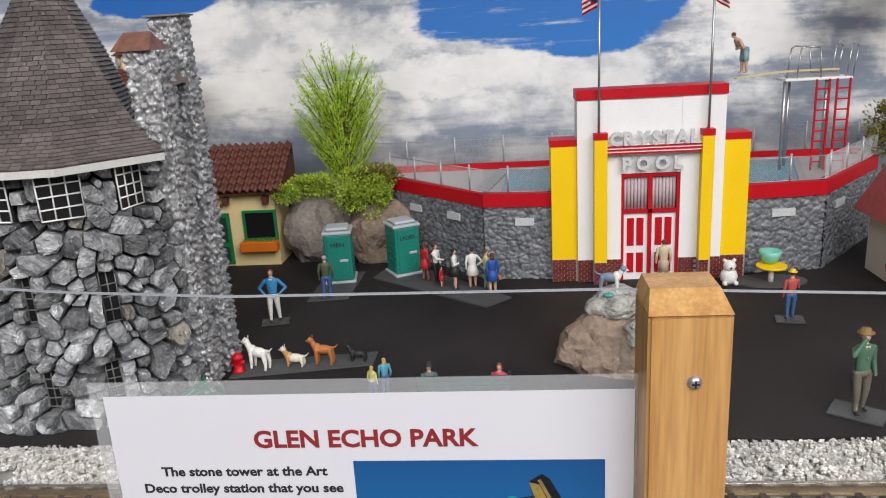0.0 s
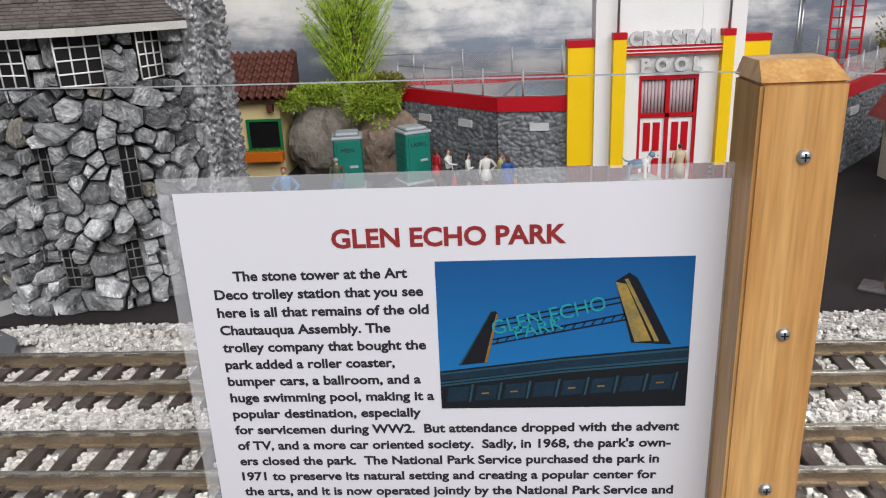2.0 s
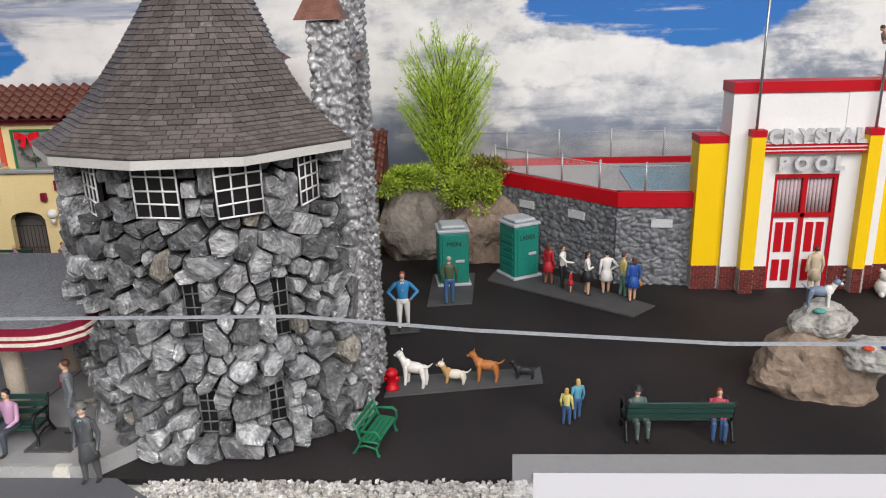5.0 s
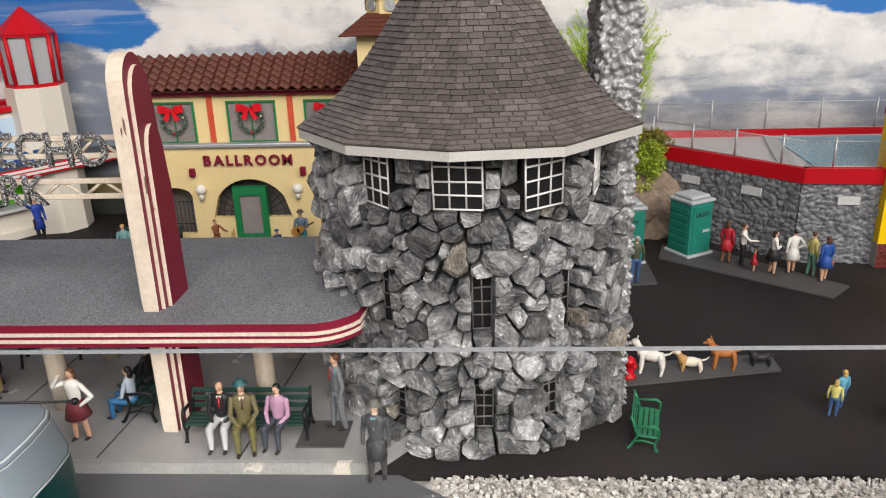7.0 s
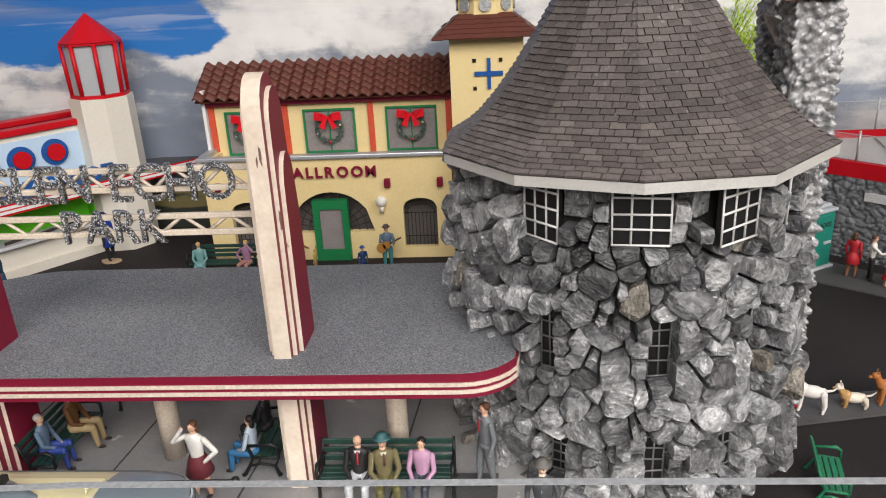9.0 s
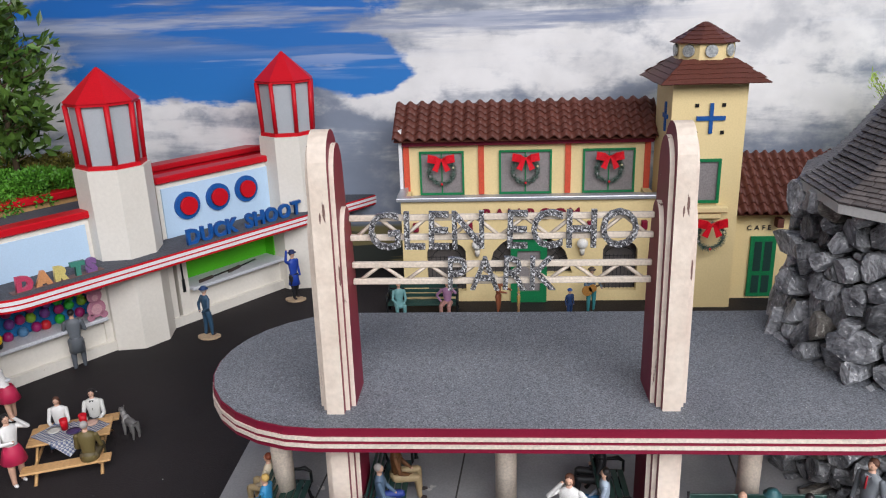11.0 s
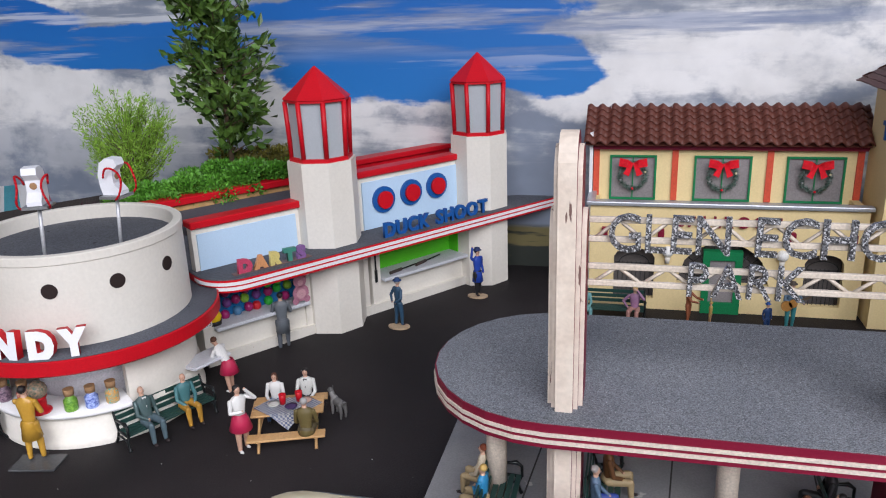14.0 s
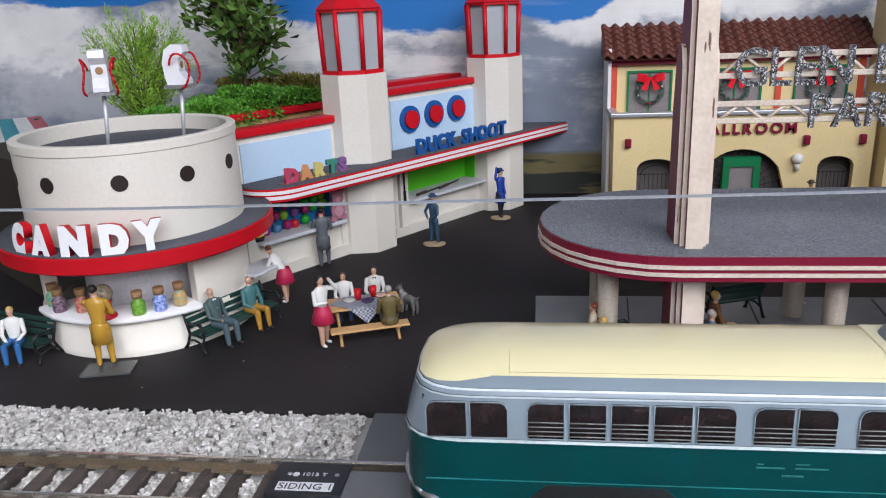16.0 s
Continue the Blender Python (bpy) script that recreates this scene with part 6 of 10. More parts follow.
for x in (0.020, 0.052):
    lad = thing("ladder")
    lad.parent = dive
    for dx in (-0.010, 0.010):
        bm = B()
        box(bm, x + dx - 0.0014, x + dx + 0.0014, -0.026, -0.023, -0.001, 0.148)
        part("stile", bm, redpaint, lad, "red ladder stile")
    for k in range(8):
        bm = B()
        box(bm, x - 0.010, x + 0.010, -0.0255, -0.0235, 0.012 + 0.017 * k, 0.0145 + 0.017 * k)
        part("rung", bm, redpaint, lad)

# ---- games building: darts and duck shoot ----
DO, DA = (-1.508, 1.033), math.atan2(0.801, 0.5995)
duck = thing("games_building", Matrix.Translation((*DO, 0)) @ Matrix.Rotation(DA, 4, "Z"), "off-white games stalls with red-striped canopy and two lantern towers", "building")
# local: x along the front, -y out to the square
for a, b_ in ((-0.005, 0.012), (0.150, 0.262), (0.268, 0.284), (0.455, 0.54)):
    bm = B()
    box(bm, a, b_, 0.0, 0.16, 0.0, 0.118)
    part("wall_pier", bm, offwhite, duck)
for a, b_ in ((0.012, 0.150), (0.284, 0.455)):
    bm = B()
    box(bm, a, b_, 0.004, 0.012, 0.0, 0.050)
    part("counter_front", bm, offwhite, duck)
bm = B()
box(bm, -0.005, 0.268, -0.004, 0.004, 0.0, 0.014)
box(bm, 0.268, 0.455, -0.004, 0.004, 0.0, 0.014)
part("plinth", bm, offwhite, duck)
for a, b_ in ((0.010, 0.152), (0.284, 0.456)):
    bm = B()
    bevelled(bm, a, b_, -0.012, 0.040, 0.050, 0.0555, 0.0012, 1)
    part("counter", bm, mat("pale_blue_grey", (0.55, 0.57, 0.60), 0.5), duck, "pale grey counter")
bm = B()
box(bm, 0.012, 0.150, 0.024, 0.027, 0.05, 0.118)
part("dart_board", bm, dartblue, duck, "blue balloon board")
bm = B()
box(bm, 0.284, 0.455, 0.034, 0.037, 0.05, 0.118)
box(bm, 0.452, 0.455, 0.012, 0.034, 0.05, 0.118)
part("range_back", bm, grassgreen, duck, "bright green back panel")
bm = B()
for k in range(150):
    x = 0.286 + 0.166 * k / 150 + random.uniform(-0.001, 0.001)
    h_ = random.uniform(0.012, 0.026)
    vs = [bm.verts.new(p) for p in ((x - 0.0012, 0.0332, 0.118), (x + 0.0012, 0.0332, 0.118), (x + random.uniform(-0.003, 0.003), 0.0325, 0.118 - h_), (x, 0.0338, 0.118))]
    bm.faces.new(vs[:3])
    bm.faces.new((vs[3], vs[0], vs[2]))
ob = part("grass_fringe", bm, grassdark, duck)
ob["kind"] = "stuff"
bm = B()
box(bm, -0.005, 0.54, 0.012, 0.165, 0.112, 0.118)
part("stall_ceiling", bm, offwhite, duck)
# canopy with a rounded left end
cpl = []
for k in range(9):
    a = radians(180 + 90 * k / 8)
    cpl.append((0.045 + 0.050 * math.cos(a), -0.004 + 0.050 * math.sin(a)))
cpl += [(0.648, -0.054), (0.640, -0.030), (0.540, 0.03), (0.54, 0.10), (-0.005, 0.10)]
bm = B()
prism(bm, cpl, 0.114, 0.1305)
part("canopy", bm, redsign, duck, "canopy with a red and white striped edge")
bm = B()
prism(bm, [(0.5 * 0 + x * 0.999 + 0.0003, y + 0.0012) for x, y in cpl], 0.1305, 0.1318)
part("canopy_top", bm, felt2, duck, "speckled grey canopy top")
for z0 in (0.1172, 0.1238):
    bm = B()
    prism(bm, [(x + (-0.0012 if x < 0.045 else 0), y - 0.0012 if y < 0 else y) for x, y in cpl[:9]] + [(0.6482, -0.0552), (0.640, -0.030), (0.5, 0.03), (0.0, 0.05)], z0, z0 + 0.0042)
    part("canopy_stripe", bm, white, duck, "white stripe")
for a, b_, zt, nm in ((0.002, 0.160, 0.190, "darts"), (0.262, 0.478, 0.214, "duck")):
    bm = B()
    box(bm, a, b_, 0.014, 0.028, 0.1318, zt)
    part("panel_frame", bm, offwhite, duck)
    bm = B()
    box(bm, a + 0.006, b_ - 0.007, 0.0115, 0.0145, 0.1322, zt - 0.008)
    part("blue_panel", bm, lightblue, duck, "pale blue sign panel")
    bm = B()
    bevelled(bm, a - 0.002, b_ + 0.002, 0.008, 0.034, zt, zt + 0.010, 0.0015, 1)
    part("red_coping", bm, redsign, duck, "red coping")
bm = B()
box(bm, -0.10, 0.30, 0.028, 0.165, 0.118, 0.179)
part("flat_roof", bm, felt2, duck, "grey flat roof")
bm = B()
box(bm, -0.10, 0.30, 0.165, 0.180, 0.0, 0.188)
part("back_wall", bm, woodlight, duck, "bare wood back wall")
bm = B()
bevelled(bm, -0.10, 0.30, 0.158, 0.186, 0.188, 0.199, 0.0015, 1)
part("red_coping", bm, redsign, duck)
bm = B()
box(bm, 0.285, 0.30, 0.034, 0.165, 0.163, 0.199)
box(bm, 0.30, 0.53, 0.10, 0.12, 0.118, 0.214)
bevelled(bm, 0.30, 0.53, 0.095, 0.125, 0.214, 0.223, 0.0015, 1)
part("back_parapet", bm, redsign, duck)
for cx_, off in ((0.205, -0.012), (0.500, 0.004)):
    tw = thing("lantern_tower")
    tw.parent = duck
    tw.matrix_basis = Matrix.Translation((cx_, -off * 0 + (0.014 if cx_ < 0.3 else 0.005), 0)) @ Matrix.Rotation(-DA + radians(10), 4, "Z")

    def octo(r, z0, z1, nm, m_, lab="", r1=None):
        bm_ = B()
        p0_ = [(r * math.cos(radians(22.5 + 45 * k)), r * math.sin(radians(22.5 + 45 * k))) for k in range(8)]
        if r1 is None:
            prism(bm_, p0_, z0, z1)
        else:
            lo_ = [bm_.verts.new((*p, z0)) for p in p0_]
            hi_ = [bm_.verts.new((p[0] * r1 / r, p[1] * r1 / r, z1)) for p in p0_]
            for k in range(8):
                bm_.faces.new((lo_[k], lo_[(k + 1) % 8], hi_[(k + 1) % 8], hi_[k]))
            bm_.faces.new(lo_[::-1])
            bm_.faces.new(hi_)
        return part(nm, bm_, m_, tw, lab)

    octo(0.0495, 0.0, 0.254, "shaft", offwhite)
    octo(0.0455, 0.254, 0.2595, "lantern_sill", redsign, "red sill")
    octo(0.0405, 0.2595, 0.336, "lantern_glass", frosted, "frosted grey lantern panes")
    octo(0.0465, 0.336, 0.3402, "lantern_head", redsign)
    octo(0.0485, 0.3400, 0.3825, "lantern_roof", redsign, "pointed red lantern roof", 0.0012)
    for k in range(8):
        a = radians(22.5 + 45 * k)
        bm = B()
        rod(bm, (0.0420 * math.cos(a), 0.0420 * math.sin(a), 0.2595), (0.0450 * math.cos(a), 0.0450 * math.sin(a), 0.337), 0.0036, n=6)
        part("lantern_bar", bm, redsign, tw, "red lantern bar")
for k, x in enumerate((0.305, 0.358, 0.410)):
    bm = B()
    m0 = 0.175 + 0.002 * k
    rod(bm, (x, 0.0115, m0), (x, 0.0075, m0), 0.0205, n=28)
    ob = part("target_ring", bm, bluepaint, duck, "blue target ring")
    bm = B()
    rod(bm, (x, 0.0075, m0), (x, 0.0025, m0), 0.0135, n=28)
    part("target_bullseye", bm, redsign, duck, "red bullseye")
letters(duck, "DUCK SHOOT", 0.268, 0.474, -0.040, 0.1318, 0.0225, 0.005, bluepaint, bold=0.0011)
letters(duck, "DARTS", 0.038, 0.138, -0.036, 0.1318, 0.0185, 0.005, [mat("letter_pink", (0.50, 0.06, 0.12), 0.4), mat("letter_orange", (0.60, 0.28, 0.12), 0.4), mat("letter_yellow", (0.62, 0.52, 0.18), 0.4), mat("letter_green", (0.06, 0.24, 0.18), 0.4), mat("letter_purple", (0.22, 0.11, 0.28), 0.4)], bold=0.0020, tilt=5)
bm = B()
box(bm, 0.032, 0.146, -0.040, -0.028, 0.1312, 0.1326)
part("letter_base", bm, mat("dull_brown", (0.16, 0.09, 0.08), 0.6), duck)
balls = [mat("balloon_lime", (0.25, 0.50, 0.04), 0.3), mat("balloon_red", (0.60, 0.02, 0.03), 0.3), mat("balloon_blue", (0.08, 0.22, 0.40), 0.3), mat("balloon_green", (0.03, 0.45, 0.04), 0.3), mat("balloon_magenta", (0.36, 0.02, 0.14), 0.3), mat("balloon_purple", (0.18, 0.06, 0.28), 0.3)]
DL = Matrix.Translation((*DO, 0)) @ Matrix.Rotation(DA, 4, "Z")
bal_me = []
for m_ in balls:
    bm = B()
    ball(bm, (0, 0, 0), 0.0066, 2, sc=(1, 1, 1.08))
    bal_me.append(mesh_of(bm, m_, "balloon"))
rb = random.Random(3)
for j in range(4):
    for i in range(8):
        if rb.random() < 0.22:
            continue
        ob = new("balloon", bal_me[rb.randrange(6)])
        ob.parent = duck
        ob.matrix_basis = Matrix.Translation((0.022 + i * 0.0155 + rb.uniform(-0.003, 0.003), 0.018, 0.062 + j * 0.0145 + rb.uniform(-0.002, 0.002)))
for x, y, a in ((0.335, 0.004, 8), (0.388, 0.010, 14)):
    gun = thing("toy_rifle", DL @ Matrix.Translation((x, y, 0.0558)) @ Matrix.Rotation(radians(a), 4, "Z"), "small dark toy rifle lying on the counter", "toy rifle", group="toy rifles")
    bm = B()
    rod(bm, (-0.012, 0, 0.002), (0.030, 0, 0.002), 0.0012, n=8)
    part("barrel", bm, iron, gun)
    bm = B()
    vs = box(bm, -0.034, -0.008, -0.0012, 0.0012, 0.0, 0.0045)
    part("stock", bm, mat("dark_gun_wood", (0.05, 0.035, 0.03), 0.5), gun)
bm = B()
rod(bm, (0.2745, -0.002, 0.062), (0.2745, -0.002, 0.104), 0.0014, n=6)
box(bm, 0.2725, 0.2765, -0.003, -0.001, 0.050, 0.070)
solo("toy_rifle", bm, iron, "dark toy rifle hanging upright on the wall", "toy rifle", m=DL, group="toy rifles")
# flat painted bear
pinkbear = mat("dusty_pink_card", (0.44, 0.19, 0.26), 0.6, scale=40)
bm = B()
for dx, dz, r, mi in ((0, 0.0, 0.0125, 0), (0, 0.018, 0.010, 0), (-0.008, 0.027, 0.0042, 0), (0.008, 0.027, 0.0042, 0), (-0.009, -0.011, 0.005, 0), (0.009, -0.011, 0.005, 0)):
    rod(bm, (dx, 0.0, dz), (dx, -0.0022, dz), r, n=18, mi=mi)
rod(bm, (0, -0.0022, 0.015), (0, -0.0028, 0.015), 0.0042, n=14, mi=1)
rod(bm, (0, -0.0022, -0.001), (0, -0.0028, -0.001), 0.0075, n=14, mi=1)
solo("bear_cutout", bm, [pinkbear, mat("pale_pink_card", (0.58, 0.32, 0.36), 0.6)], "flat pink teddy bear cutout on the stall counter", "toy", m=DL @ Matrix.Translation((0.139, -0.008, 0.0715)))

# ---- candy kiosk ----
KX, KY = -1.594, 0.930
candy = thing("candy_kiosk", Matrix.Translation((KX, KY, 0)), "round off-white candy kiosk with a red-edged ring canopy", "kiosk")
bm = B()
lathe(bm, [(0.1185, 0.0), (0.1190, 0.007), (0.1165, 0.009), (0.1165, 0.040), (0.100, 0.040), (0.100, 0.0)], 96)
part("lower_wall", bm, offwhite, candy)
bm = B()
a0, a1 = -38, 228
lathe(bm, [(0.1140, 0.040), (0.1140, 0.1031), (0.100, 0.1031), (0.100, 0.040)], 64, a0=a0, a1=a1)
for a in (a0, a1):
    ca_, sa_ = math.cos(radians(a)), math.sin(radians(a))
    bm.faces.new([bm.verts.new((r * ca_, r * sa_, z)) for r, z in ((0.1140, 0.040), (0.1140, 0.1031), (0.100, 0.1031), (0.100, 0.040))])
part("upper_wall", bm, offwhite, candy)
bm = B()
lathe(bm, [(0.080, 0.0395), (0.1225, 0.0395), (0.1235, 0.042), (0.1225, 0.0455), (0.080, 0.0455)], 40, a0=-134, a1=-38)
part("counter", bm, white, candy, "white curved counter")
bm = B()
prism(bm, [(0.095 * math.cos(radians(a)), 0.095 * math.sin(radians(a))) for a in range(0, 360, 15)], 0.002, 0.004)
lathe(bm, [(0.070, 0.0), (0.070, 0.1)], 40, a0=-215, a1=25)
part("inside_back", bm, mat("kiosk_inside", (0.68, 0.67, 0.71), 0.6, scale=20), candy)
bm = B()
lathe(bm, [(0.10, 0.1030), (0.1472, 0.1030), (0.1490, 0.1048), (0.1490, 0.1195), (0.1472, 0.1205), (0.10, 0.1205)], 120, smooth=False)
part("canopy_edge", bm, redsign, candy, "bright red canopy edge")
bm = B()
lathe(bm, [(0.10, 0.1206), (0.1468, 0.1206), (0.1468, 0.1214), (0.10, 0.1214)], 120)
part("canopy_top", bm, felt2, candy, "blue-grey speckled canopy top")
bm = B()
lathe(bm, [(0.1165, 0.120), (0.1165, 0.2135), (0.1178, 0.2145), (0.1178, 0.2230), (0.1165, 0.2240), (0.1085, 0.2240), (0.1075, 0.2230), (0.1075, 0.206)], 144, smooth=False)
part("drum", bm, offwhite, candy)
bm = B()
prism(bm, [(0.108 * math.cos(radians(a)), 0.108 * math.sin(radians(a))) for a in range(0, 360, 6)], 0.198, 0.2065)
part("drum_roof", bm, felt2, candy, "dark grey flat roof")
for a in (-2.0, -34.3, -67.3, -104.3, -138, -172):
    ca_, sa_ = math.cos(radians(a)), math.sin(radians(a))
    # disc on the drum's face, coloured dark for the shade inside a hole
    bm = B()
    rod(bm, (0.1120 * ca_, 0.1120 * sa_, 0.186), (0.1172 * ca_, 0.1172 * sa_, 0.186), 0.0083, n=20)
    part("porthole", bm, mat("porthole_shade", (0.022, 0.012, 0.010), 0.6), candy, "round dark disc in place of the shaded hole")
# CANDY letters stand on the ring
for c, a, w in (("C", -116.0, 0.0225), ("A", -103.0, 0.0250), ("N", -87.5, 0.0285), ("D", -71.5, 0.0270), ("Y", -58.5, 0.0280)):
    me = lettering(c, 0.0285, 0.009, width=w, bold=0.0034)
    me.materials.append(mat("sign_white", (0.86, 0.86, 0.88), 0.4, color2=(0.82, 0.82, 0.84), bump=0, grain_=0.02))
    me.materials.append(redsign)
    for pl_ in me.polygons:
        pl_.material_index = 0 if pl_.normal.y < -0.7 else 1
    piece("letter", me, candy, Matrix.Rotation(radians(a + 90), 4, "Z") @ Matrix.Translation((0, -0.138, 0.1214)) @ Matrix.Rotation(radians(-6), 4, "X"))
shelf = B()
t = bmesh.new()
prism(t, [(-0.026, -0.016), (0.030, -0.020), (0.034, 0.016), (-0.030, 0.020)], 0.0, 0.004)
bmesh.ops.bevel(t, geom=t.edges[:], offset=0.0018, segments=2, affect="EDGES")
join(shelf, t, Matrix.Translation((0.122, 0.030, 0.046)) @ Matrix.Rotation(radians(72), 4, "Z"))
part("ticket_shelf", shelf, mat("pale_grey_shelf", (0.60, 0.61, 0.64), 0.5), candy, "pale ticket shelf")
bm = B()
box(bm, -0.022, 0.022, -0.0008, 0.0008, -0.006, 0.0062)
ob = part("ticket_sign", bm, white, candy, "white sign with the word TICKETS")
ob.matrix_basis = Matrix.Translation((0.126, 0.030, 0.0925)) @ Matrix.Rotation(radians(66), 4, "Z") @ Matrix.Scale(0.72, 4)
me = lettering("TICKETS", 0.0075, 0.0004, width=0.040)
me.materials.append(ink)
piece("word", me, ob, Matrix.Translation((0, -0.0011, -0.004)))
for x, y, yaw in ((-1.568, 0.848, 22), (-1.511, 0.898, 92)):
    hl = thing("loudspeaker_lamp", Matrix.Translation((x + 0.004, y, 0.2060)) @ Matrix.Scale(0.97, 4) @ Matrix.Rotation(radians(yaw), 4, "Z"), "white wooden lamp block with red wire loops on a thin pole", "lamp", group="roof lamps")
    bm = B()
    rod(bm, Matrix.Rotation(radians(-yaw), 3, "Z") @ Vector((-0.006, 0, 0)), (0, 0, 0.066), 0.0021, n=10)
    part("pole", bm, mat("pale_pole", (0.55, 0.56, 0.58), 0.4, metal=0.3), hl)
    bm = B()
    box(bm, -0.013, 0.013, -0.013, 0.013, 0.066, 0.069)
    part("foot_plate", bm, steel, hl)
    bm = B()
    prof = [(-0.011, 0.0695), (0.011, 0.0695), (0.011, 0.074), (0.004, 0.083), (0.004, 0.096), (0.011, 0.103), (0.009, 0.110), (-0.002, 0.111), (-0.010, 0.106), (-0.014, 0.092), (-0.013, 0.078)]
    L = [bm.verts.new((-0.0076, -a, b_)) for a, b_ in prof]
    R_ = [bm.verts.new((0.0076, -a, b_)) for a, b_ in prof]
    bm.faces.new(L)
    bm.faces.new(R_[::-1])
    for k in range(len(prof)):
        j = (k + 1) % len(prof)
        bm.faces.new((L[k], R_[k], R_[j], L[j]))
    part("block", bm, mat("glossy_white", (0.80, 0.81, 0.84), 0.3, grain_=0.02), hl)
    bm = B()
    rod(bm, (0, -0.0038, 0.090), (0, -0.0046, 0.090), 0.0038, n=14)
    part("bulb_hole", bm, cork, hl)
    for sgn in (-1, 1):
        bm = B()
        pr = None
        for k in range(13):
            a = radians(-80 + 240 * k / 12)
            p = (sgn * (0.0140 + 0.002 * math.sin(0.9 * k)), -0.006 - 0.014 * math.cos(a) * 0.8, 0.084 + 0.018 * math.sin(a))
            if pr:
                rod(bm, pr, p, 0.0012, n=6)
            pr = p
        part("wire_loop", bm, redsign, hl, "red wire loop")
cl = [mat("candy_teal", (0.05, 0.35, 0.33), 0.4, color2=(0.5, 0.5, 0.1), scale=200, amount=1), mat("candy_dark", (0.05, 0.03, 0.06), 0.4, color2=(0.3, 0.2, 0.25), scale=250, amount=1), mat("candy_green", (0.08, 0.24, 0.02), 0.4, color2=(0.2, 0.4, 0.05), scale=250, amount=1), mat("candy_blue", (0.06, 0.10, 0.42), 0.4, color2=(0.4, 0.5, 0.8), scale=250, amount=1), mat("candy_mixed", (0.7, 0.3, 0.03), 0.4, color2=(0.1, 0.35, 0.3), scale=300, amount=1), mat("candy_red", (0.4, 0.03, 0.03), 0.4, color2=(0.5, 0.3, 0.2), scale=250, amount=1)]
for a, r, ci in ((-130, 0.108, 0), (-118, 0.112, 1), (-105, 0.102, 5), (-69, 0.112, 2), (-58, 0.110, 3), (-47, 0.108, 4)):
    p = (KX + r * math.cos(radians(a)), KY + r * math.sin(radians(a)), 0.0455)
    jar = thing("candy_jar", Matrix.Translation(p) @ Matrix.Scale(0.76, 4), "small glass jar of sweets with a cork lid on the counter", "jar", group="candy jars")
    bm = B()
    lathe(bm, [(0.0, 0.0), (0.0085, 0.0), (0.0095, 0.002), (0.0095, 0.017), (0.006, 0.021), (0.006, 0.024), (0.0, 0.024)], 16)
    part("glass", bm, cl[ci], jar)
    bm = B()
    rod(bm, (0, 0, 0.024), (0, 0, 0.034), 0.0068, 0.0076, 14)
    part("lid", bm, cork, jar, "cork lid")
a = -86
gb = thing("gumball_machine", Matrix.Translation((KX + 0.114 * math.cos(radians(a)), KY + 0.114 * math.sin(radians(a)), 0.0455)), "red gumball machine with a globe of coloured gum on the counter", "gumball machine")
bm = B()
lathe(bm, [(0.0, 0.0), (0.0115, 0.0), (0.0115, 0.002), (0.007, 0.006), (0.0075, 0.016), (0.009, 0.018), (0.0, 0.018)], 18)
part("base", bm, redsign, gb)
bm = B()
ball(bm, (0, 0, 0.026), 0.0105, 3)
part("globe", bm, mat("gumballs", (0.45, 0.30, 0.20), 0.25, color2=(0.10, 0.16, 0.12), scale=350, amount=1), gb)

# ---- sign on the wooden post, acrylic barrier ----
post = thing("wooden_post", Matrix.Translation((0.1305, 0.391, -0.012)), "varnished pine post with chamfered top and steel screws", "post")
bm = B()
box(bm, -0.0195, 0.0195, -0.019, 0.019, 0.0, 0.278)
bm.verts.ensure_lookup_table()
bmesh.ops.bevel(bm, geom=[e for e in bm.edges if all(abs(v.co.z) < 0.001 or v.co.z > 0.27 for v in e.verts)], offset=0.0016, segments=2, affect="EDGES")
t = bmesh.new()
vs = [t.verts.new(p) for p in ((-0.0195, -0.019, 0.278), (0.0195, -0.019, 0.278), (0.0195, 0.019, 0.278), (-0.0195, 0.019, 0.278), (-0.0165, -0.0045, 0.2865), (0.0165, -0.0045, 0.2865), (0.0165, 0.019, 0.2865), (-0.0165, 0.019, 0.2865))]
for f in ((0, 1, 5, 4), (1, 2, 6, 5), (2, 3, 7, 6), (3, 0, 4, 7), (4, 5, 6, 7)):
    t.faces.new([vs[q] for q in f])
join(bm, t)
part("post_body", bm, pine, post)
for z in (0.244, 0.154, 0.062):
    bm = B()
    lathe(bm, [(0.0, 0.0024), (0.0018, 0.0022), (0.0030, 0.0014), (0.0036, 0.0)], 20)
    box(bm, -0.0019, 0.0019, -0.0004, 0.0004, 0.0015, 0.00245, 1)
    box(bm, -0.0004, 0.0004, -0.0019, 0.0019, 0.0015, 0.00246, 1)
    ob = part("screw", bm, [steel, shade_black], post, "steel screw head")
    ob.matrix_basis = Matrix.Translation((0.0025, -0.019, z)) @ Matrix.Rotation(radians(90), 4, "X")

bm = B()
line = [(1.3, 0.407, 0.2600), (0.25, 0.407, 0.2600), (0.10, 0.405, 0.2675), (-0.10, 0.404, 0.2695), (-0.20, 0.420, 0.2690), (-0.28, 0.437, 0.2690), (-0.55, 0.437, 0.2685), (-0.72, 0.434, 0.2695), (-0.95, 0.414, 0.2730), (-1.05, 0.403, 0.2740), (-1.30, 0.403, 0.2710), (-2.4, 0.403, 0.2700)]
f0 = [bm.verts.new((x, y, -0.012)) for x, y, z in line]
f1 = [bm.verts.new((x, y, z)) for x, y, z in line]
k0 = [bm.verts.new((x, y + 0.003, -0.012)) for x, y, z in line]
k1 = [bm.verts.new((x, y + 0.003, z)) for x, y, z in line]
